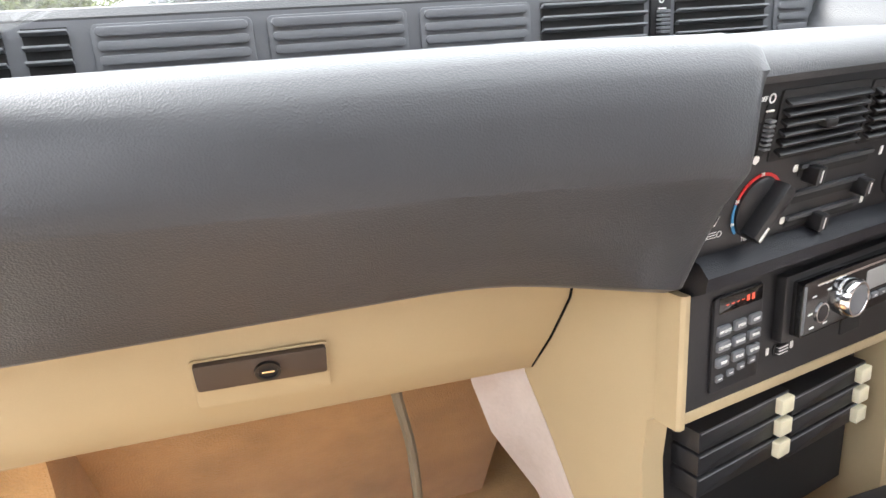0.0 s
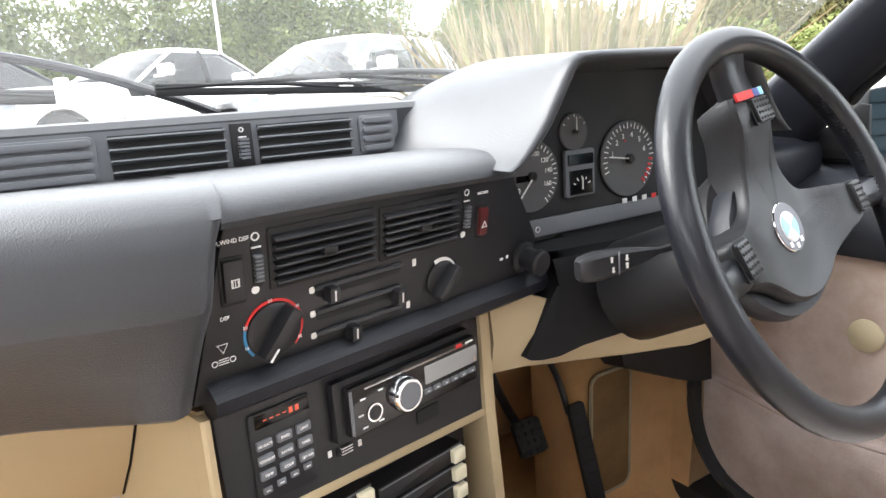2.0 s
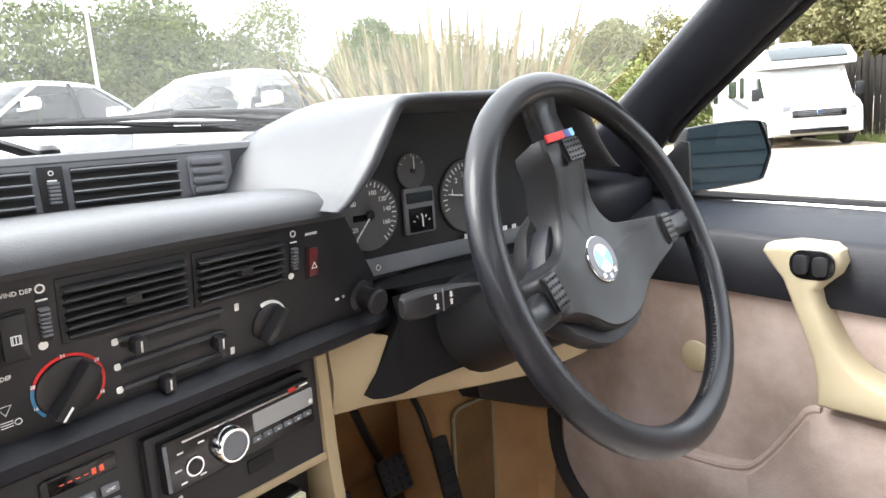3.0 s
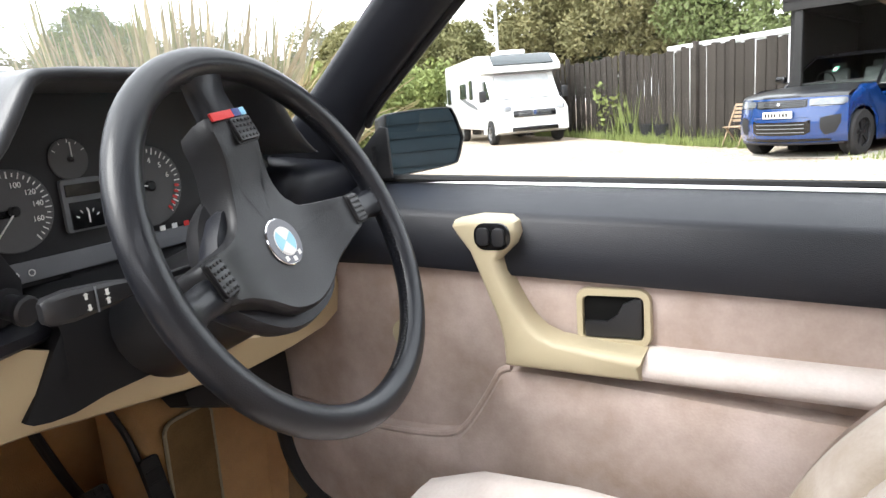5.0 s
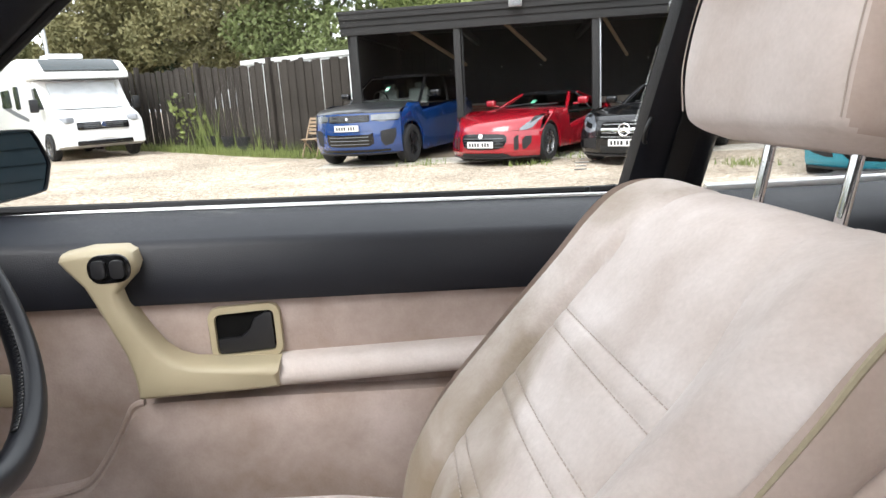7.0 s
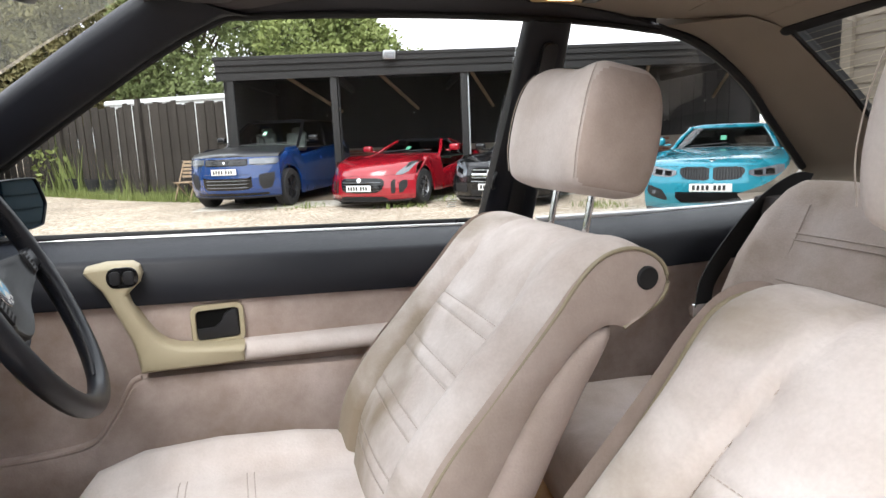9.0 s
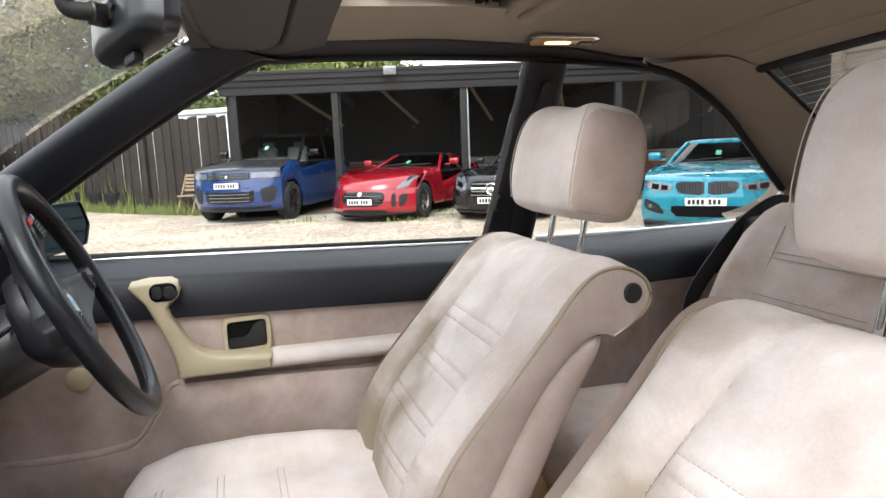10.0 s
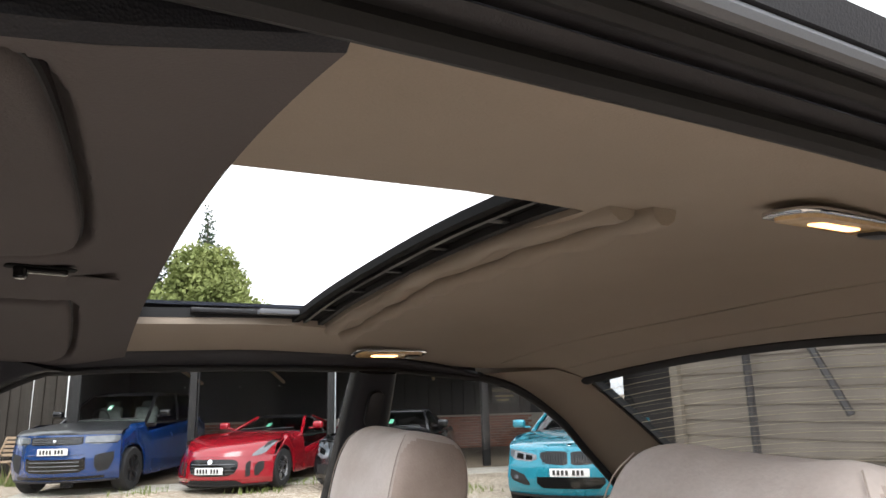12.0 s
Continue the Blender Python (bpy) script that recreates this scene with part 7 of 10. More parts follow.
def build_wiper(blade, arm):
    a, b = blade
    t = thing("wiper", tuple(on_screen(*arm[0])), "black windscreen wiper with jointed blade", "wiper", "windscreen wipers")
    p = [on_screen(a[0] + (b[0] - a[0]) * k / 13, a[1] + (b[1] - a[1]) * k / 13) for k in range(14)]
    part("blade", tube(p, 0.0030, 6, flat=1.8), M["rubber"], t)
    part("blade_spine", tube([q + Vector((0, 0, 0.009)) for q in p], 0.003, 6), M["plastic"], t)
    for k0, k1 in ((0, 6), (7, 13)):
        part("bridge", tube([p[k0] + Vector((0, 0, 0.004)), p[(k0 + k1) // 2] + Vector((0, 0.0, 0.012)), p[k1] + Vector((0, 0, 0.004))], 0.003, 6), M["plastic"], t)
    part("bridge", tube([p[2] + Vector((0, 0, 0.010)), p[6] + Vector((0, 0, 0.020)), p[7] + Vector((0, 0, 0.020)), p[11] + Vector((0, 0, 0.010))], [0.003, 0.0055, 0.0055, 0.003], 6), M["plastic"], t)
    q = [on_screen(x, y) + Vector((0, 0, h)) for (x, y), h in zip(arm, (0.0, 0.010, 0.012, 0.014))]
    part("arm", tube(spline(q, 4), [0.0075 - 0.0003 * k for k in range(13)], 8), M["plastic"], t)
    part("spindle_cap", lathe([(0.016, -0.02), (0.016, 0.012), (0.010, 0.018)], 18, Matrix.Translation(q[0])), M["plastic"], t)


build_wiper(((-0.13, 0.560), (0.40, 0.600)), ((0.55, 0.66), (0.42, 0.60), (0.28, 0.566), (0.11, 0.560)))
build_wiper(((-0.78, 0.520), (-0.235, 0.566)), ((-0.03, 0.64), (-0.12, 0.585), (-0.26, 0.505), (-0.50, 0.43)))


def build_pedals():
    for x, z, w, h in ((0.30, 0.34, 0.055, 0.06), (0.42, 0.36, 0.06, 0.065)):
        t = thing("pedal", (x, 0.6, z), "black rubber ribbed foot pedal", "pedal", "pedals")
        m = axes((x, 0.58, z), (1, 0, 0), (0, 0.5, 1), (0, -1, 0.5))
        pad = part("pad", prism(rounded(w, h, 0.008), 0.014, m, 0.003), M["rubber"], t)
        for i in range(4):
            for j in range(4):
                part("stud", prism(rounded(0.009, 0.009, 0.002), 0.004, m @ Matrix.Translation((-w / 2 + w * (i + 0.5) / 4, -h / 2 + h * (j + 0.5) / 4, 0.014)), 0.001), M["rubber"], pad)
        part("arm", tube(spline([(x, 0.59, z), (x, 0.66, z + 0.06), (x - 0.02, 0.70, z + 0.18), (x - 0.02, 0.72, z + 0.32)], 4), 0.009, 8), M["plastic"], t)
    t = thing("accelerator_pedal", (0.49, 0.50, 0.22), "long black accelerator pedal", "pedal")
    pad = part("pad", prism(rounded(0.036, 0.21, 0.006), 0.012, axes((0.488, 0.50, 0.325), (1, 0, 0), (0, 0.30, 1), (0, -1, 0.30)), 0.003), M["rubber"], t)
    for k in range(9):
        part("rib", prism(rounded(0.028, 0.005, 0.001), 0.003, axes((0.488, 0.50, 0.325), (1, 0, 0), (0, 0.30, 1), (0, -1, 0.30)) @ Matrix.Translation((0, -0.085 + 0.021 * k, 0.012)), 0.0008), M["rubber"], pad)
    part("arm", tube(spline([(0.488, 0.54, 0.40), (0.486, 0.57, 0.47), (0.47, 0.62, 0.55)], 4), 0.006, 8), M["plastic"], t)
    # carpeted wheel arch with a dark heel board on its face
    rows = []
    for x, g in ((0.500, 0.05), (0.504, 0.020), (0.514, 0.006), (0.53, 0.0), (0.62, 0.0), (0.70, 0.0), (0.748, -0.012)):
        rows.append([(x, 0.66, 0.54 - g), (x, 0.58 + g, 0.525 - g), (x, 0.548 + g, 0.505 - g), (x, 0.532 + g, 0.475 - 0.5 * g), (x, 0.526 + g, 0.42), (x, 0.532 + g, 0.26), (x, 0.522 + g, 0.19), (x, 0.495 + g, 0.160), (x, 0.46 + g, 0.142), (x, 0.66, 0.135)])
    structure(part("trim_wheel_arch", loft(rows), M["carpet"]), "tan carpeted wheel arch in the driver's footwell", "side panel")
    ring = rounded(0.102, 0.250, 0.020)
    mm = axes((0.572, 0.527, 0.345), (1, 0, 0), (0, -0.03, 1), (0, -1, -0.03))
    mat = thing("heel_board", (0.572, 0.52, 0.22), "dark brown carpet board with a light bound edge", "floor mat")
    part("board", prism(ring, 0.010, mm, 0.002), M["carpet_dark"], mat)
    part("binding", tube([mm @ Vector((p[0], p[1], 0.009)) for p in ring], 0.0035, 6, closed=True), M["piping"], mat, "light bound edge")


build_pedals()


# ---- the yard ----
def ground_z(x, y):
    low = -0.35 * ease((x - 1.0) / 9.0)
    low *= 1 - 0.5 * ease((y - 1.0) / 6.0)
    rise = 0.068 * max(0.0, y - 2.0) * ease((9 - x) / 6.0) if y < 14 else 0.816 * ease((9 - x) / 6.0)
    return low + rise


def gravel_material():
    m = bpy.data.materials.new("pale_gravel")
    m.use_nodes = True
    n, l = m.node_tree.nodes, m.node_tree.links
    p = n["Principled BSDF"]
    p.inputs["Roughness"].default_value = 0.9
    p.inputs["Specular IOR Level"].default_value = 0.2
    tc = n.new("ShaderNodeTexCoord")
    v = n.new("ShaderNodeTexVoronoi")
    v.inputs["Scale"].default_value = 26
    l.new(tc.outputs["Object"], v.inputs["Vector"])
    r = n.new("ShaderNodeValToRGB")
    els = r.color_ramp.elements
    els[0].position, els[0].color = 0.0, (0.26, 0.205, 0.15, 1)
    els[1].position, els[1].color = 1.0, (0.66, 0.58, 0.48, 1)
    e = els.new(0.5)
    e.color = (0.47, 0.385, 0.295, 1)
    sep = n.new("ShaderNodeSeparateColor")
    l.new(v.outputs["Color"], sep.inputs[0])
    l.new(sep.outputs[0], r.inputs["Fac"])
    big = n.new("ShaderNodeTexNoise")
    big.inputs["Scale"].default_value = 0.7
    big.inputs["Detail"].default_value = 6
    l.new(tc.outputs["Object"], big.inputs["Vector"])
    mr = n.new("ShaderNodeMapRange")
    mr.inputs["From Min"].default_value, mr.inputs["From Max"].default_value = 0.3, 0.7
    mr.inputs["To Min"].default_value, mr.inputs["To Max"].default_value = 0.72, 1.08
    l.new(big.outputs["Fac"], mr.inputs["Value"])
    mx = n.new("ShaderNodeMixRGB")
    mx.blend_type, mx.inputs["Fac"].default_value = "MULTIPLY", 1.0
    l.new(r.outputs["Color"], mx.inputs["Color1"])
    l.new(mr.outputs[0], mx.inputs["Color2"])
    l.new(mx.outputs[0], p.inputs["Base Color"])
    b = n.new("ShaderNodeBump")
    b.inputs["Strength"].default_value, b.inputs["Distance"].default_value = 1.0, 0.02
    b.invert = True
    l.new(v.outputs["Distance"], b.inputs["Height"])
    l.new(b.outputs[0], p.inputs["Normal"])
    return m


M["gravel"] = gravel_material()
M["concrete"] = material("pale_concrete", (0.50, 0.46, 0.40), 0.9, spots=0.25, scale=1.5, fine=40, bump=0.4)
M["earth"] = material("shed_earth", (0.22, 0.17, 0.12), 0.95, spots=0.35, scale=1.2, fine=30, bump=0.8)
M["black_wood"] = material("black_stained_wood", (0.013, 0.012, 0.012), 0.75, spots=0.4, scale=3, fine=60, bump=0.5, per_object=0.25)
M["fence_wood"] = material("weathered_fence_wood", (0.050, 0.043, 0.037), 0.9, spots=0.4, scale=2.5, fine=45, bump=0.6, spec=0.2, per_object=0.16)
M["brick"] = material("red_brick", (0.30, 0.12, 0.075), 0.9, spots=0.35, scale=6, fine=60, bump=0.5, per_object=0.25)
M["mortar"] = material("mortar", (0.36, 0.32, 0.27), 0.95, spots=0.2, scale=8, fine=60)
M["board"] = material("grey_beige_weatherboard", (0.27, 0.23, 0.18), 0.8, spots=0.2, scale=2, fine=50, bump=0.3, per_object=0.08)
M["timber"] = material("pale_timber", (0.40, 0.29, 0.19), 0.8, spots=0.3, scale=10, fine=90, bump=0.4)
M["leaf"] = material("leaf_green", (0.19, 0.225, 0.085), 0.7, spots=0.5, scale=1.1, fine=8, second=(0.10, 0.125, 0.045), spec=0.3)
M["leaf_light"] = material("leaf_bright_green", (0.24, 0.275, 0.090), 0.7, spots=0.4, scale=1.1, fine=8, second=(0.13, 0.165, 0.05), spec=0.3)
M["leaf_olive"] = material("leaf_olive", (0.24, 0.23, 0.105), 0.75, spots=0.4, scale=1.0, fine=8, second=(0.14, 0.14, 0.06), spec=0.3)
M["leaf_dark"] = material("needle_dark", (0.05, 0.08, 0.045), 0.75, spots=0.4, scale=1.0, fine=8, second=(0.03, 0.048, 0.026), spec=0.3)
M["leaf_pine"] = material("pine_needles", (0.23, 0.205, 0.095), 0.75, spots=0.4, scale=1.0, fine=8, second=(0.13, 0.125, 0.055), spec=0.3)
M["leaf_straw"] = material("straw_blades", (0.40, 0.34, 0.21), 0.8, spots=0.4, scale=6, fine=30, second=(0.22, 0.18, 0.09), spec=0.3)
M["bark"] = material("bark", (0.10, 0.075, 0.055), 0.95, spots=0.4, scale=6, fine=40, bump=0.7)
M["white_paint"] = material("white_paint", (0.80, 0.80, 0.79), 0.30, spots=0.04, scale=2, coat=0.6)
M["white_roof"] = material("white_sheet", (0.72, 0.73, 0.73), 0.5, spots=0.12, scale=2)
M["blue_paint"] = material("blue_paint", (0.004, 0.034, 0.15), 0.25, spots=0.06, scale=3, coat=1.0)
M["red_paint"] = material("red_paint", (0.30, 0.006, 0.015), 0.25, spots=0.06, scale=3, coat=1.0)
M["teal_paint"] = material("teal_paint", (0.010, 0.25, 0.35), 0.28, metal=0.3, spots=0.06, scale=3, coat=1.0)
M["black_paint"] = material("black_paint", (0.006, 0.006, 0.007), 0.25, spots=0.06, scale=3, coat=0.5, spec=0.3)
M["grey_paint"] = material("dark_grey_paint", (0.07, 0.075, 0.085), 0.25, spots=0.06, scale=3, coat=1.0)
M["car_glass"] = material("dark_car_glass", (0.035, 0.045, 0.048), 0.04, spots=0.3, scale=1.5, spec=0.8)
M["tyre"] = material("tyre", (0.02, 0.02, 0.021), 0.85, spots=0.3, scale=12, fine=80, bump=0.3)
M["headlight"] = material("headlight_lens", (0.36, 0.38, 0.41), 0.08, spots=0.35, scale=14, spec=0.8)
M["plate"] = material("white_plate", (0.78, 0.78, 0.76), 0.4, spots=0.03, scale=10)
M["pole"] = material("galvanised_pole", (0.50, 0.51, 0.52), 0.45, metal=0.4, spots=0.1, scale=5)
M["tail"] = material("red_lens", (0.45, 0.015, 0.01), 0.15, spots=0.1, scale=20)


def build_ground():
    xv = sorted({*np.linspace(-2, 16, 37).tolist(), 19, 23, 30, 45, 80, 200, 900, -4, -7, -12, -25, -60, -200, -900})
    yv = sorted({*np.linspace(-12, 14, 27).tolist(), 20, 30, 45, 80, 200, 900, -20, -40, -90, -300, -900})
    structure(part("ground", lattice(list(xv), list(yv), ground_z, lambda x, y: False), M["gravel"]), "pale beige gravel yard", "gravel ground")


build_ground()
DIR = Vector((0.25, 0.968, 0)).normalized()
NRM = Vector((DIR.y, -DIR.x, 0))
SHED_Z = -0.35
POSTS = [Vector((14.48, -0.38, SHED_Z)), Vector((13.95, -2.49, SHED_Z)), Vector((13.24, -5.2, SHED_Z)), Vector((12.36, -8.55, SHED_Z)), Vector((11.6, -11.5, SHED_Z)), Vector((10.8, -14.5, SHED_Z))]


def build_shed():
    sh = thing("open_shed", tuple(POSTS[2]), "long open-fronted shed of black-stained timber with a deep fascia", "shed")
    a, b = POSTS[0] + DIR * 0.15, POSTS[-1]
    depth = 5.6
    up = Vector((0, 0, 1))
    m = axes(a, -DIR, up, -NRM)
    length = (b - a).length

    def slab(name, u0, u1, z0, z1, w0, w1, mat, bevel=0.0, label="", parent=None):
        bm = box(((u0 + u1) / 2, (z0 + z1) / 2, -(w0 + w1) / 2), (u1 - u0, z1 - z0, w1 - w0), bevel)
        bmesh.ops.transform(bm, matrix=m, verts=bm.verts[:])
        return part(name, bm, M[mat], parent or sh, label)

    for i, p in enumerate(POSTS):
        u = (a - p).dot(DIR)
        slab("post", u - 0.07, u + 0.07, 0, 2.66, 0, 0.14, "black_wood", 0.008)
        if i and i < len(POSTS) - 1:
            slab("post_strip", u + 0.085, u + 0.115, 0.0, 2.66, 0.08, 0.14, "pole" if i == 2 else "black_wood", 0.005)
        slab("rafter", u - 0.05, u + 0.05, 2.62, 2.78, 0.1, depth, "black_wood")
    for k, (z0, z1, w) in enumerate(((2.62, 2.80, -0.03), (2.79, 2.93, -0.06), (2.92, 3.06, -0.10))):
        slab("fascia_board", -0.12, length + 0.2, z0, z1, w, w + 0.05, "black_wood", 0.006, "black fascia board")
    slab("roof", -0.15, length + 0.2, 3.03, 3.10, -0.12, depth + 0.2, "black_wood", 0.01, "flat dark roof")
    slab("back_wall", 0, length, 0.9, 3.03, depth, depth + 0.08, "black_wood")
    slab("side_wall", -0.02, 0.06, 0.0, 3.03, 0.15, depth, "black_wood")
    slab("floor_slab", -0.2, length, -0.02, 0.02, -0.3, depth, "earth", 0, "bare earth floor")
    slab("concrete_edge", -0.5, length + 0.5, -0.05, 0.024, -1.3, -0.3, "concrete", 0.01, "worn concrete edge")
    slab("low_wall", 0, length, 0, 1.0, depth - 0.12, depth, "mortar", 0, "low brick wall")
    # white strips on the closed back wall, painted as daylight through gaps
    for k in range(9):
        u = 1.2 + k * 1.45
        slab("gap_daylight", u, u + random.uniform(0.18, 0.5), 1.97, 2.0, depth - 0.03, depth - 0.01, "white")
    for k in range(7):
        u = 1.2 + 2.1 * k
        bm = tube([(u + 0.9, 2.05, -depth * 0.75), (u, 2.74, -depth * 0.2)], 0.045, 6)
        bmesh.ops.transform(bm, matrix=m, verts=bm.verts[:])
        part("brace", bm, M["timber"], sh, "bare timber brace")
    # upright boards of the inner back wall
    for k in range(38):
        u = 0.05 + 0.37 * k
        if u < length:
            slab("wall_board", u, u + 0.35, 1.0, 2.95, depth - 0.035, depth - random.uniform(0.0, 0.012), "black_wood")
    # bricks of the low wall
    me = None
    for r in range(12):
        for k in range(14):
            for u0 in (0.1, 8.6):
                u = u0 + 0.225 * k + (0.11 if r % 2 else 0)
                if me is None:
                    ob = slab("brick", u, u + 0.212, 0.02 + 0.078 * r, 0.02 + 0.078 * r + 0.066, depth - 0.14, depth - 0.11, "brick")
                    me, u_ref, z_ref = ob, u, 0.02
                else:
                    o2 = ob.copy()
                    scene.collection.objects.link(o2)
                    o2.location = ob.location + (-DIR) * (u - u_ref) + up * (0.02 + 0.078 * r - z_ref)
    # flood light on the fascia
    fl = thing("flood_light", tuple(a - DIR * 3.55 + up * 3.02), "small flood light on the shed fascia", "flood light")
    c = a - DIR * 3.55 + up * 3.02 - NRM * 0.22
    part("lamp_head", box(c, (0.10, 0.26, 0.17), 0.02, Matrix.Rotation(radians(-20), 3, "Y")), M["pole"], fl)
    part("lens", box(c - NRM * 0.055 + up * -0.02, (0.01, 0.22, 0.12), 0.004, Matrix.Rotation(radians(-20), 3, "Y")), M["headlight"], fl)
    part("bracket", box(c + NRM * 0.1, (0.14, 0.03, 0.03), 0.004), M["pole"], fl)
    # sign on the back wall
    sg = thing("warning_sign", tuple(a - DIR * 11.0 + up * 1.5 + NRM * (depth - 0.06)), "faded warning sign on the shed wall", "sign")
    sm = axes(a - DIR * 11.0 + up * 1.55 + NRM * (depth - 0.06), -DIR, up, -NRM)
    part("sheet", prism(rounded(0.8, 0.5, 0.01), 0.01, sm), M["sign"], sg)
    letters("WARNING", 0.17, sm @ Matrix.Translation((0, 0.15, 0.012)), M["leaf_straw"], sg, "lettering", 0.002)
    for k in range(2):
        part("text_bar", prism(rounded(0.6 - 0.2 * k, 0.06, 0.01), 0.003, sm @ Matrix.Translation((-0.05 * k, -0.02 - 0.12 * k, 0.01))), M["leaf_straw"], sg)


M["sign"] = material("dark_sign", (0.05, 0.05, 0.045), 0.6, spots=0.2, scale=10)
build_shed()


def build_fence():
    p, q = Vector((15.6, -0.45, 0)), Vector((27.5, 12.6, 0))
    d = (q - p).normalized()
    n = Vector((d.y, -d.x, 0))
    length = (q - p).length
    fn = thing("board_fence", (p.x, p.y, SHED_Z), "tall weathered dark board fence", "fence")
    count = int(length / 0.150)
    base = None
    for k in range(count):
        c = p + d * (0.075 + 0.150 * k)
        h = 2.35 + 0.03 * math.sin(k * 1.7) + (0.06 if (k // 12) % 2 else 0)
        z0 = ground_z(c.x, c.y) - 0.05
        bm = box((0, 0, 0.5), (0.156, 0.02, 1.0), 0.003) if base is None else None
        if base is None:
            base = part("board", bm, M["fence_wood"], fn)
            base.data.transform(Matrix.Translation(ORIGIN[fn.name]))
            ob = base
        else:
            ob = base.copy()
            scene.collection.objects.link(ob)
        ang = math.atan2(d.y, d.x) + radians(random.uniform(-1.5, 1.5))
        ob.matrix_basis = Matrix.Translation(Vector((c.x, c.y, z0)) - ORIGIN[fn.name] + n * (random.uniform(-0.006, 0.006) + (0.014 if k % 2 else -0.014))) @ Matrix.Rotation(ang, 4, "Z") @ Matrix.Rotation(radians(random.uniform(-0.6, 0.6)), 4, "Y") @ Matrix.Diagonal((1, 1, h, 1))
    for k in range(0, int(length), 3):
        c = p + d * k - n * 0.0
        part("post", box((c.x - n.x * 0.06, c.y - n.y * 0.06, ground_z(c.x, c.y) + 1.2), (0.11, 0.11, 2.55), 0.01, Matrix.Rotation(math.atan2(d.y, d.x), 3, "Z")), M["fence_wood"], fn)
    # long white roof showing over the fence
    t = thing("white_trailer", (21.5, 1.2, -0.3), "white roof of a long trailer behind the fence", "trailer")
    o = Vector((22.2, 1.0, 0))
    part("body", box((o.x + 1.5, o.y - 0.9, 1.1), (7.0, 2.2, 2.6), 0.12, Matrix.Rotation(math.atan2(d.y, d.x) + 0.10, 3, "Z")), M["white_roof"], t)
    part("roof", box((o.x + 1.5, o.y - 0.9, 2.45), (7.2, 2.35, 0.16), 0.05, Matrix.Rotation(math.atan2(d.y, d.x) + 0.10, 3, "Z")), M["white_roof"], t)


build_fence()


# ---- vehicles ----
def wheel_meshes(r, w):
    tyre = lathe([(r * 0.62, -w / 2), (r * 0.93, -w / 2), (r, -w * 0.36), (r, w * 0.36), (r * 0.93, w / 2), (r * 0.64, w / 2), (r * 0.62, w * 0.3)], 30)
    rim = lathe([(r * 0.63, -w * 0.3), (r * 0.66, w * 0.42), (r * 0.62, w * 0.44), (r * 0.58, w * 0.1)], 30)
    for k in range(5):
        a = 2 * math.pi * k / 5
        for off in (-0.10, 0.10):
            join(rim, box((0, 0, 0), (r * 0.62, r * 0.09, 0.03), 0.004))
            vs = rim.verts[-24 if False else -len(box((0, 0, 0), (1, 1, 1), 0.004).verts):]
            bmesh.ops.transform(rim, matrix=Matrix.Rotation(a + off, 4, "Z") @ Matrix.Translation((r * 0.32, 0, w * 0.36)), verts=vs)
    join(rim, lathe([(r * 0.14, w * 0.1), (r * 0.14, w * 0.40), (r * 0.10, w * 0.43)], 16))
    join(rim, lathe([(r * 0.60, -w * 0.1), (r * 0.60, 0.0), (r * 0.2, 0.0)], 24))
    return tyre, rim


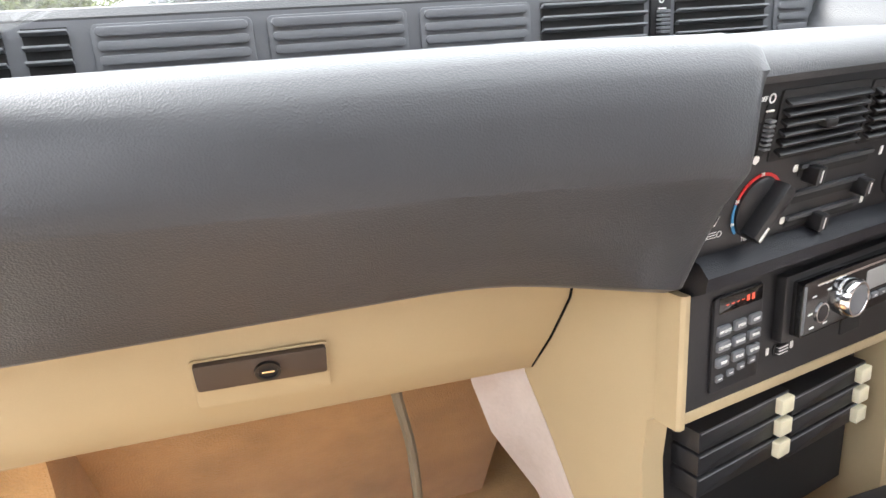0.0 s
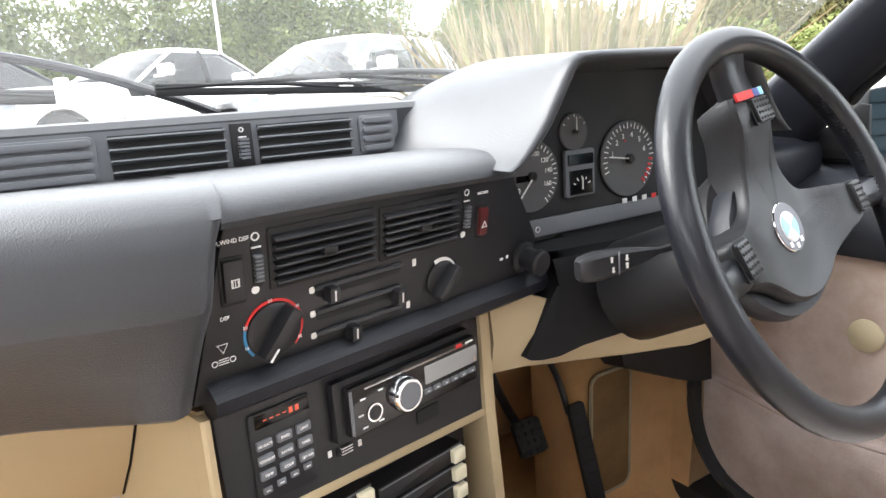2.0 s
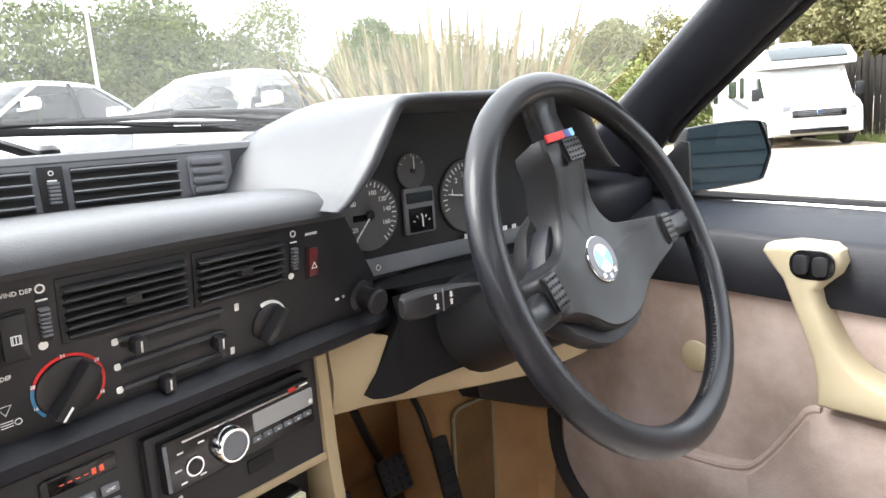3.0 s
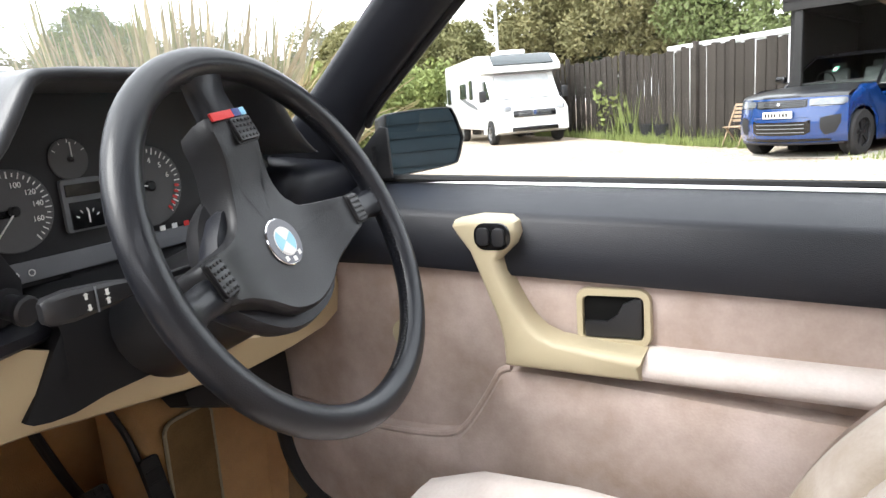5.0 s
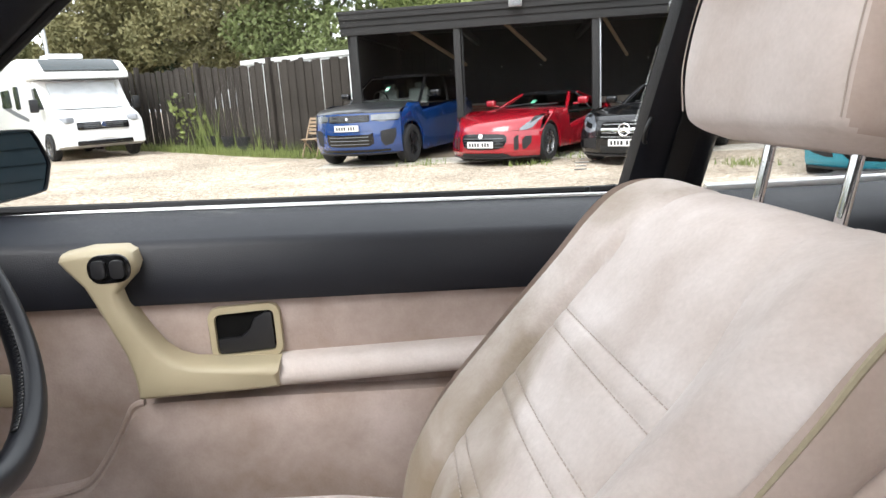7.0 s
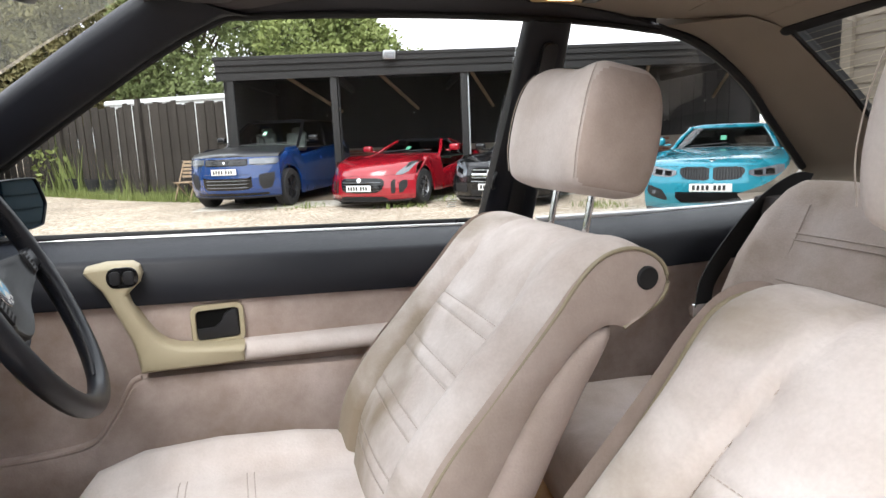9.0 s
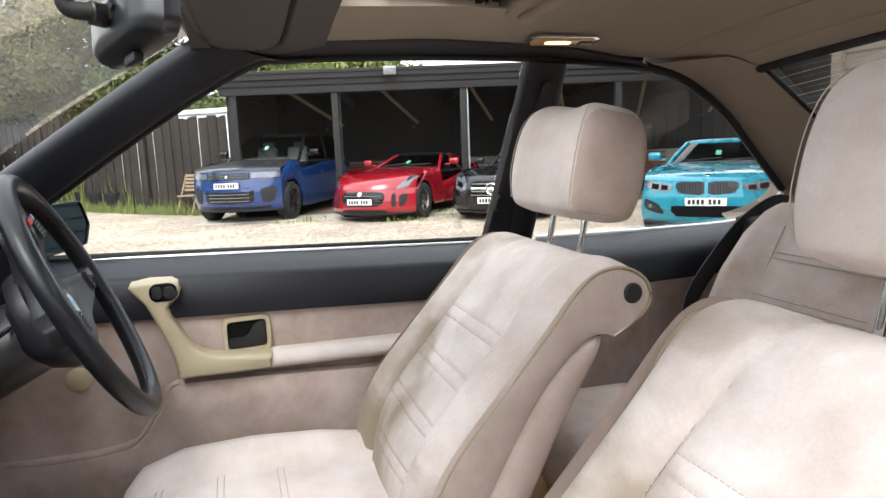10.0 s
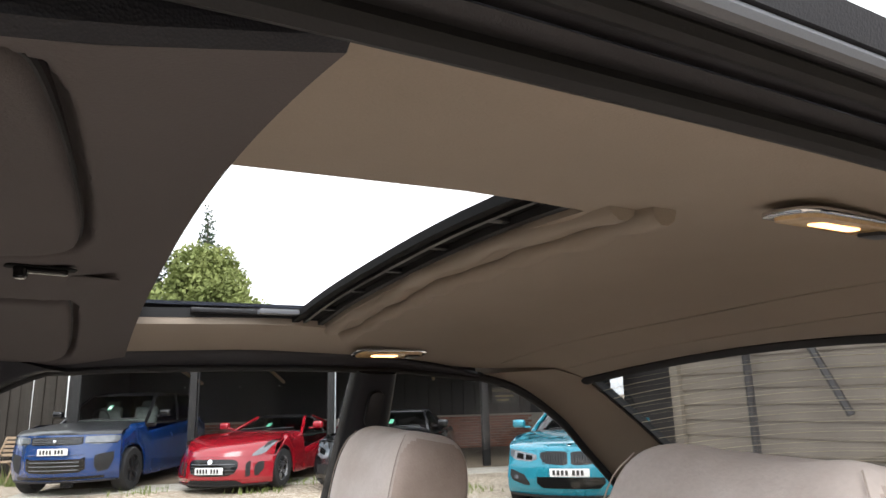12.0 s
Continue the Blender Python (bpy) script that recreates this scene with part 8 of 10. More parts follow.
def build_car(name, label, place, heading, s):
    """A parked car; local x ahead, y to its left. s: its sizes and finish."""
    L, W, H = s["L"], s["W"], s["H"]
    root = thing(name, (0, 0, 0), label, "car", "parked cars")
    wr, wb, fx = s["wheel"], s["base"], s["axle"]
    rx = fx - wb
    belt_h, ws0, ws1, rf1, rf0 = s["belt"], s["ws0"], s["ws1"], s["rf1"], s["rf0"]
    paint = M[s["paint"]]
    # line of the front from the windscreen's foot over the bonnet and down the nose:
    # height, way back from the nose, half width, sweep of the corners, drop at the edges
    nose = s["front"]
    Z = [p[0] for p in nose][::-1]
    cols = [[p[k] for p in nose][::-1] for k in range(1, 5)]
    lead = s["lead"]

    def front(v, z, lift=0.0):
        d, hw, bow, crown = (float(np.interp(z, Z, c)) for c in cols)
        a = abs(v)
        x = L / 2 - d - bow * a ** 2.2
        p = Vector((x, v * hw, z - crown * a ** 2.6))
        if lift:
            e = 0.01
            g = Vector((front(v, z + e).x - front(v, z - e).x, 0, front(v, z + e).z - front(v, z - e).z))
            h = front(min(1, v + e), z) - front(max(-1, v - e), z)
            nn = h.cross(g)
            nn.normalize()
            p = p + (nn if nn.x + nn.z > 0 else -nn) * lift
        return p

    vs = np.linspace(-1, 1, 25).tolist()

    def sheet(zs, back=0.04):
        bm = loft([[front(v, z) for v in vs] for z in zs], closed=False)
        return bm

    hood_z = np.linspace(nose[0][0], lead + 0.004, 14).tolist()
    part("bonnet", sheet(hood_z), M[s.get("bonnet", s["paint"])], root, "bonnet panel", sharp=50)
    part("front_bumper", sheet(np.linspace(lead, nose[-1][0], 26).tolist()), paint, root, "painted nose and bumper", sharp=50)

    def patch(label_, stations, mat, lift=0.008, deep=0.03, both=True, rows=4, parent=None, lab=""):
        """A piece lying on the nose, between a lower and an upper line: (sideways 0 to 1, low, high)."""
        for sy in ((1, -1) if both else (1,)):
            vv = np.linspace(stations[0][0], stations[-1][0], 13)
            lo = np.interp(vv, [q[0] for q in stations], [q[1] for q in stations])
            hi = np.interp(vv, [q[0] for q in stations], [q[2] for q in stations])
            strips = []
            for v, a, b in zip(vv, lo, hi):
                face = [front(sy * v, a + (b - a) * k / rows, lift) for k in range(rows + 1)]
                strips.append(face + [q + Vector((-deep, 0, -deep * 0.2)) for q in face[::-1]])
            ob = part(label_, loft(strips), M[mat], parent or root, lab, sharp=40)
        return ob

    # flanks with wheel arches
    hood_edge = [front(1, z) for z in np.linspace(nose[0][0], lead, 12)]
    ex, ey, ez = ([q[k] for q in hood_edge][::-1] for k in range(3))
    xt = -L / 2

    def flank(u0, u1, n, label_, mat):
        for sy in (1, -1):
            strips = []
            for i in range(n + 1):
                u = u0 + (u1 - u0) * i / n
                ring = []
                for k in (0, 0.06, 0.14, 0.3, 0.5, 0.68, 0.8, 0.9, 0.96, 1.0):
                    zc = nose[-1][0] + (lead - nose[-1][0]) * k
                    c = front(1, zc)
                    x = c.x + (xt - c.x) * u
                    if x < ws0:
                        top = float(np.interp(x, [xt, xt + 0.12, xt + 0.5, rf0, ws0], [s["tail"] * 0.88, s["tail"] * 0.97, s["tail"], belt_h - 0.01, ez[0]]))
                        yt = W / 2 * float(np.interp(x, [xt, xt + 0.15, xt + 0.6, ws0], [0.74, 0.86, 0.92, 2 * ey[0] / W]))
                    else:
                        top, yt = float(np.interp(x, ex, ez)), float(np.interp(x, ex, ey))
                    zb = 0.22
                    for ax in (fx, rx):
                        if abs(x - ax) < wr * 1.13:
                            zb = max(zb, wr + math.sqrt(max(0, (wr * 1.13) ** 2 - (x - ax) ** 2)))
                    side = float(np.interp(k, [0, 0.06, 0.14, 0.3, 0.5, 0.68, 0.8, 0.9, 0.96, 1.0], [0.86, 0.95, 0.98, 1.0, 1.0, 0.97, 0.86, 0.62, 0.34, 0.0]))
                    ys = W / 2 * float(np.interp(x, [xt, xt + 0.2, xt + 0.7], [0.86, 0.96, 1.0]))
                    ys = yt + (ys - yt) * side
                    w = ease((c.x - x) / 0.55)
                    y = c.y + (ys - c.y) * w if x > fx - 0.6 else ys
                    z = zb + (top - zb) * k
                    ring.append((x, sy * y, z * w + (c.z + (zb - 0.22) * (1 - k)) * (1 - w) if x > fx - 0.6 else z))
                strips.append(ring)
            part(label_, loft(strips, closed=False), M[mat], root, sharp=50)

    cx = front(1, 0.6).x
    ud0, ud1 = (cx - (ws0 - 0.15)) / (cx - xt), (cx - (rf0 + 0.75)) / (cx - xt)
    flank(0.0, ud0, 34, "front_wing", s["paint"])
    flank(ud0 + 0.003, ud1, 12, "door", s["paint"])
    flank(ud1 + 0.003, 1.0, 36, "rear_wing", s["paint"])
    part("tail_panel", loft([[(xt - 0.02, y, z) for y, z in ((-W * 0.42, 0.3), (W * 0.42, 0.3), (W * 0.37, s["tail"] * 0.88), (-W * 0.37, s["tail"] * 0.88))], [(xt + 0.05, y, z) for y, z in ((-W * 0.43, 0.3), (W * 0.43, 0.3), (W * 0.37, s["tail"] * 0.88), (-W * 0.37, s["tail"] * 0.88))]]), paint, root)
    part("boot_lid", loft([[(x, y * (0.74 + 0.18 * k), z - 0.03 * (y / W * 2) ** 2) for y in np.linspace(-W / 2, W / 2, 9)] for x, z, k in ((xt, s["tail"] * 0.89, 0), (xt + 0.12, s["tail"] * 0.985, 0.6), (xt + 0.5, s["tail"] + 0.015, 1), (rf0 + 0.1, belt_h + 0.02, 1))], closed=False), paint, root)
    part("underbody", box(((fx + rx) / 2, 0, 0.42), (L - 0.75, W - 0.62, 0.36), 0.03), M["rubber"], root)
    # cabin
    wb_, wt_ = W / 2 * 0.90, W / 2 * s.get("tumble", 0.70)
    zt = H - 0.055

    def ring(k, z, grow=0.0):
        f0, f1 = ws0 + (ws1 - ws0) * k + grow, rf0 + (rf1 - rf0) * k - grow
        wy = wb_ + (wt_ - wb_) * k + grow
        pts = [(f0, wy * 0.30), (f0 - 0.03, wy * 0.62), (f0 - 0.13, wy * 0.93), (f0 - 0.34, wy), ((f0 + f1) / 2, wy * 1.01), (f1 + 0.32, wy), (f1 + 0.08, wy * 0.9), (f1, wy * 0.5)]
        return [(x, y, z) for x, y in pts] + [(x, -y, z) for x, y in pts[::-1]]

    z0 = belt_h - 0.07
    gl = part("windows", loft([ring(0, z0), ring(0.35, z0 + (zt - z0) * 0.36, 0.012), ring(0.7, z0 + (zt - z0) * 0.71, 0.012), ring(1.0, zt)], caps=False), M[s.get("glass", "cabin_glass")], root, "tinted windows")
    gl.visible_shadow = False
    part("roof", loft([ring(0.97, zt - 0.03, 0.012), ring(1.0, zt, 0.014), ring(1.0, zt + 0.03, -0.03), ring(1.0, H - 0.004, -0.16), [(x * 0.6 + (ws1 + rf1) / 2 * 0.4, y * 0.5, H) for x, y, z in ring(1.0, H, -0.16)]]), M[s.get("roof", s["paint"])], root)
    lo, hi = ring(0, z0, 0.008), ring(1.0, zt, 0.008)
    n = len(lo)
    for i in (2, 4, 6):
        for j in (i, n - 1 - i):
            a, b = Vector(lo[j]), Vector(hi[j])
            m_ = a.lerp(b, 0.5) + Vector((0, math.copysign(0.012, a.y), 0.012))
            part("pillar", tube(spline([a, m_, b], 3), 0.034 if i == 2 else 0.03, 8, flat=0.6), M[s.get("pillar", s["paint"])] if i != 4 else M["gloss_black"], root)
    part("interior", loft([ring(0, z0 - 0.03, -0.03), ring(0, z0 - 0.02, -0.03)]), M["rubber"], root, "dark cabin floor")
    part("dash_top", loft([[(ws0 - 0.10 - 0.5 * k, y * (1 - 0.06 * k), z0 + 0.01 + 0.06 * math.sin(k * 2.4)) for k in (0, 0.25, 0.5, 0.75, 1.0)] for y in np.linspace(-wb_ * 0.86, wb_ * 0.86, 5)], closed=False), M[s.get("dash", "plastic")], root, "top of the dashboard")
    for sy in (1, -1):
        sx = ws1 - 0.55 if L < 4.8 else ws1 - 0.35
        zz = z0 + (zt - z0) * 0.28
        part("seat_back", join(box((sx, sy * W * 0.19, zz - 0.05), (0.14, 0.46, (zt - z0) * 0.75), 0.05, Matrix.Rotation(radians(-14), 3, "Y"), 3), box((sx - 0.10, sy * W * 0.19, zz + (zt - z0) * 0.34), (0.10, 0.26, 0.17), 0.04, None, 3)), M[s.get("trim", "plastic")], root)
    part("steering_wheel", tube([(ws1 + 0.05 + 0.06 * math.sin(2 * math.pi * k / 20), -W * 0.19 + 0.17 * math.cos(2 * math.pi * k / 20), z0 + 0.10 + 0.17 * math.sin(2 * math.pi * k / 20)) for k in range(20)], 0.014, 6, closed=True), M["rubber"], root)
    part("scuttle", loft([[front(v, nose[0][0]) + Vector((dx, 0, dz)) for dx, dz in ((0.02, -0.006), (-0.14, 0.008), (-0.14, -0.05), (0.02, -0.05))] for v in np.linspace(-0.92, 0.92, 9)]), M["plastic"], root)
    for y0 in (0.12, -0.5):
        part("wiper", tube([front((y0 + 0.0) / (W / 2), nose[0][0]) + Vector((-0.06, 0, 0.03)), front((y0 + 0.55) / (W / 2), nose[0][0]) + Vector((-0.15, 0, 0.06))], 0.012, 5), M["rubber"], root)
    # wheels
    for ax in (fx, rx):
        for sy in (1, -1):
            ty, rim = wheel_meshes(wr, 0.25)
            mm = Matrix.Translation((ax, sy * (W / 2 - 0.135), wr)) @ Matrix.Rotation(radians(-90 * sy), 4, "X")
            for b in (ty, rim):
                bmesh.ops.transform(b, matrix=mm, verts=b.verts[:])
            wl_ = part("wheel", ty, M["tyre"], root)
            part("rim", rim, M[s["rim"]], wl_)
            part("brake_disc", disc((ax, sy * (W / 2 - 0.13), wr), wr * 0.50, 0.02, (0, sy, 0), 24, 0.004), M["alloy"], wl_)
            if s.get("caliper"):
                part("caliper", box((ax - 0.13, sy * (W / 2 - 0.085), wr + 0.07), (0.09, 0.05, 0.20), 0.02, Matrix.Rotation(radians(-25), 3, "Y")), M[s["caliper"]], wl_)
    for sy in (1, -1):
        mx = ws0 - 0.45
        part("mirror", join(box((mx, sy * (W / 2 + 0.09), belt_h + 0.11), (0.13, 0.21, 0.14), 0.05, None, 3), box((mx, sy * (W / 2 - 0.04), belt_h + 0.05), (0.06, 0.14, 0.035), 0.012)), M[s.get("mirror", s["paint"])], root)
        part("tail_light", box((-L / 2 + 0.03, sy * W / 2 * 0.70, s["tail"] * 0.80), (0.08, 0.30, 0.13), 0.03), M["tail"], root, "red tail light")
    # lamps, grilles and openings of the nose
    for what, stations, mat, lift, lab in s["pieces"]:
        patch(what, stations, mat, lift, lab=lab)
    for what, v0, v1, za, zb, nb, mat, lift in s.get("bars", ()):
        for k in range(nb):
            if what == "bar":
                z = za + (zb - za) * (k + 0.5) / nb
                part("grille_bar", tube([front(v, z, lift) for v in np.linspace(v0, v1, 11)], 0.007, 5), M[mat], root)
            else:
                v = v0 + (v1 - v0) * (k + 0.5) / nb
                part("grille_bar", tube([front(v, z, lift) for z in np.linspace(za, zb, 5)], 0.006, 5), M[mat], root)
    for what, v0, v1, za, zb, mat in s.get("meshes", ()):
        bm = bmesh.new()
        for k in range(int((v1 - v0) * 34)):
            v = v0 + (v1 - v0) * (k + 0.5) / int((v1 - v0) * 34)
            for j in range(4):
                join(bm, lathe([(0.011, 0), (0.004, 0.006)], 4, axes(front(v + (0.012 if j % 2 else 0), za + (zb - za) * (j + 0.5) / 4, 0.014), (0, 1, 0), (0, 0, 1), (1, 0, 0))))
        part(what, bm, M[mat], root, "mesh of the grille")
    pz, po = s["plate"], s.get("plate_lift", 0.02)
    q = front(0, pz, po) + Vector((0.01, 0, 0))
    pl = part("number_plate", box(q, (0.016, 0.52, 0.111), 0.004), M["plate"], root, "white number plate")
    for k in range(7):
        part("plate_bar", box(q + Vector((0.010, -0.205 + 0.056 * k + (0.035 if k > 3 else 0.0), 0)), (0.004, 0.036, 0.070), 0.002), M["rubber"], pl)
    bz = s["badge"]
    if s.get("badge_r", 0) > 0.06:
        r = s["badge_r"]
        mb = front(0, bz, 0.03)
        part("front_badge", join(tube([mb + Vector((0, r * math.cos(math.pi * k / 12), r * math.sin(math.pi * k / 12))) for k in range(24)], 0.010, 6, closed=True), join(tube([mb, mb + Vector((0, 0, r))], 0.009, 6), join(tube([mb, mb + Vector((0, r * 0.87, -r * 0.5))], 0.009, 6), tube([mb, mb + Vector((0, -r * 0.87, -r * 0.5))], 0.009, 6)))), M["chrome"], root)
    else:
        part("front_badge", disc(front(0, bz, s.get("badge_lift", 0.006)), s.get("badge_r", 0.04), 0.012, front(0, bz, 0.02) - front(0, bz), 20, 0.004), M["chrome"], root)
    part("bumper_lip", loft([[front(v, nose[-1][0]) + Vector(o) for o in ((0.02, 0, -0.03), (0.03, 0, 0.0), (-0.14, 0, 0.02), (-0.14, 0, -0.03))] for v in np.linspace(-0.96, 0.96, 15)]), M["plastic"], root)
    if s.get("tag"):
        k = 0.55
        c = Vector((ws0 + (ws1 - ws0) * k + 0.03, -0.02, z0 + (zt - z0) * k))
        turn = Matrix.Rotation(math.atan2(ws1 - ws0, zt - z0), 3, "Y")
        tg = part("windscreen_tag", box(c, (0.012, 0.085, 0.15), 0.003, turn), M["tag_green"], root, "green and white hanging tag")
        part("tag_panel", box(c + Vector((0.012, 0, -0.004)), (0.006, 0.06, 0.08), 0.002, turn), M["white"], tg)
    root.matrix_world = Matrix.Translation(place) @ Matrix.Rotation(math.atan2(heading[1], heading[0]), 4, "Z") @ Matrix.Diagonal((1, 1, s.get("low", 1.0), 1))
    return root


M["tag_green"] = material("tag_green", (0.10, 0.38, 0.24), 0.5, spots=0.05, scale=20)
M["yellow"] = material("yellow_caliper", (0.75, 0.50, 0.02), 0.4, spots=0.05, scale=20)
M["dark_rim"] = material("dark_rim", (0.035, 0.035, 0.04), 0.3, metal=0.6, spots=0.1, scale=20)

M["cabin_glass"] = pane("cabin_glass", (0.30, 0.34, 0.33), 1.0)
M["pale_cloth"] = material("pale_cloth", (0.45, 0.45, 0.44), 0.85, spots=0.12, scale=6, fine=120)
M["lamp_clear"] = material("lamp_clear", (0.17, 0.185, 0.21), 0.10, spots=0.45, scale=16, spec=0.9, coat=1.0)
SUV = dict(L=4.85, W=1.98, H=1.78, belt=1.24, tail=1.20, wheel=0.385, base=2.92, axle=1.50, ws0=0.92, ws1=0.10, rf1=-1.85, rf0=-2.20, paint="blue_paint", roof="gloss_black", pillar="gloss_black", rim="dark_rim", caliper="red", bonnet="bonnet_black", lead=1.035, dash="pale_cloth", trim="pale_cloth",
           front=((1.215, 1.50, 0.88, 0.0, 0.03), (1.185, 0.90, 0.92, 0.03, 0.04), (1.15, 0.45, 0.935, 0.14, 0.05), (1.11, 0.20, 0.935, 0.29, 0.05), (1.075, 0.10, 0.935, 0.36, 0.04), (1.035, 0.055, 0.94, 0.40, 0.02), (0.90, 0.035, 0.95, 0.41, 0.0), (0.78, 0.02, 0.955, 0.41, 0.0), (0.60, 0.0, 0.96, 0.41, 0.0), (0.40, 0.02, 0.955, 0.41, 0.0), (0.27, 0.07, 0.94, 0.42, 0.0)),
           pieces=(("grille", ((0.0, 0.865, 1.0), (0.40, 0.865, 1.0), (0.47, 0.88, 1.0)), "gloss_black", 0.006, "black mesh grille"), ("headlight", ((0.50, 0.89, 1.0), (0.70, 0.865, 1.01), (0.94, 0.885, 1.015), (0.99, 0.93, 1.005)), "lamp_clear", 0.008, "clear headlight"), ("lamp_line", ((0.52, 0.885, 0.897), (0.95, 0.872, 0.885)), "gloss_black", 0.011, ""), ("lower_intake", ((0.0, 0.40, 0.63), (0.44, 0.41, 0.63), (0.53, 0.46, 0.66)), "gloss_black", 0.006, "black lower intake"), ("side_intake", ((0.66, 0.50, 0.68), (0.72, 0.40, 0.70), (0.86, 0.44, 0.72), (0.92, 0.60, 0.73)), "rubber", 0.006, "black side intake"), ("skid_plate", ((0.0, 0.285, 0.345), (0.80, 0.30, 0.34)), "gloss_black", 0.006, ""), ("bonnet_letter", ((0.04, 1.045, 1.062), (0.36, 1.045, 1.062)), "plastic", 0.005, "")),
           bars=(("bar", -0.44, 0.44, 0.42, 0.62, 3, "plastic_grey", 0.014), ("bar", -0.5, 0.5, 0.69, 0.72, 1, "blue_paint", 0.012)), meshes=(("grille_mesh", -0.44, 0.44, 0.88, 0.99, "plastic_grey"),), plate=0.755, badge=0.93, badge_r=0.026, badge_lift=0.014, mirror="gloss_black", tag=True)
COUPE = dict(L=4.47, W=1.88, H=1.25, belt=0.93, tail=0.92, wheel=0.345, base=2.62, axle=1.32, ws0=0.42, ws1=-0.38, rf1=-1.05, rf0=-2.0, tumble=0.60, paint="red_paint", roof="gloss_black", rim="alloy", caliper="yellow", lead=0.60,
             front=((0.955, 1.82, 0.86, 0.0, 0.03), (0.94, 1.35, 0.90, 0.04, 0.06), (0.90, 0.85, 0.92, 0.10, 0.05), (0.84, 0.45, 0.92, 0.28, 0.02), (0.77, 0.22, 0.90, 0.46, -0.01), (0.70, 0.10, 0.89, 0.56, -0.02), (0.60, 0.035, 0.89, 0.58, 0.0), (0.50, 0.01, 0.90, 0.55, 0.0), (0.36, 0.0, 0.91, 0.52, 0.0), (0.24, 0.01, 0.92, 0.50, 0.0), (0.15, 0.05, 0.90, 0.48, 0.0)),
             pieces=(("grille", ((0.0, 0.285, 0.565), (0.36, 0.295, 0.56), (0.47, 0.36, 0.54), (0.50, 0.43, 0.50)), "gloss_black", 0.005, "black oval grille"), ("headlight", ((0.70, 0.60, 0.63), (0.78, 0.60, 0.70), (0.88, 0.64, 0.80), (0.94, 0.72, 0.86), (0.97, 0.80, 0.87)), "lamp_clear", 0.007, "slanted headlight"), ("lamp_rim", ((0.84, 0.70, 0.82), (0.92, 0.775, 0.875), (0.97, 0.83, 0.885)), "gloss_black", 0.010, ""), ("side_intake", ((0.62, 0.27, 0.47), (0.66, 0.27, 0.52), (0.69, 0.29, 0.52)), "rubber", 0.005, "dark slot"), ("side_intake", ((0.75, 0.28, 0.44), (0.80, 0.28, 0.50), (0.88, 0.38, 0.50)), "rubber", 0.005, "dark side intake"), ("splitter", ((0.0, 0.155, 0.225), (0.45, 0.155, 0.22), (0.55, 0.155, 0.18)), "rubber", 0.006, "black front splitter")),
             bars=(("bar", -0.44, 0.44, 0.47, 0.49, 1, "plastic_grey", 0.010), ("bar", -0.45, 0.45, 0.30, 0.46, 3, "plastic", 0.008)), plate=0.375, badge=0.52, badge_r=0.045, badge_lift=0.010, tag=True)
ROADSTER = dict(L=4.63, W=1.88, H=1.30, belt=0.90, tail=0.90, wheel=0.335, base=2.58, axle=1.38, ws0=0.35, ws1=-0.40, rf1=-1.1, rf0=-1.9, tumble=0.62, paint="black_paint", rim="alloy", lead=0.72,
                front=((0.94, 1.96, 0.84, 0.0, 0.04), (0.92, 1.2, 0.88, 0.06, 0.05), (0.87, 0.6, 0.89, 0.20, 0.03), (0.80, 0.20, 0.88, 0.40, 0.0), (0.72, 0.07, 0.87, 0.46, 0.0), (0.58, 0.01, 0.89, 0.46, 0.0), (0.42, 0.0, 0.91, 0.44, 0.0), (0.26, 0.02, 0.91, 0.44, 0.0), (0.17, 0.06, 0.89, 0.44, 0.0)),
                pieces=(("grille", ((0.0, 0.42, 0.70), (0.38, 0.42, 0.70), (0.48, 0.47, 0.66)), "hole", 0.005, "black diamond grille"), ("grille_blade", ((0.0, 0.545, 0.595), (0.46, 0.545, 0.595)), "chrome", 0.016, "chrome blade"), ("headlight", ((0.60, 0.56, 0.66), (0.72, 0.52, 0.78), (0.90, 0.56, 0.85), (0.97, 0.70, 0.86)), "lamp_clear", 0.008, "clear headlight"), ("lamp_rim", ((0.70, 0.58, 0.66), (0.88, 0.62, 0.72)), "gloss_black", 0.012, ""), ("side_intake", ((0.58, 0.26, 0.44), (0.90, 0.28, 0.42)), "rubber", 0.005, "dark side intake"), ("lower_intake", ((0.0, 0.20, 0.32), (0.48, 0.20, 0.32)), "rubber", 0.005, "dark lower intake")),
                meshes=(("grille_mesh", -0.46, 0.46, 0.43, 0.69, "bright"),), plate=0.375, badge=0.575, badge_r=0.095, badge_lift=0.022, tag=True)
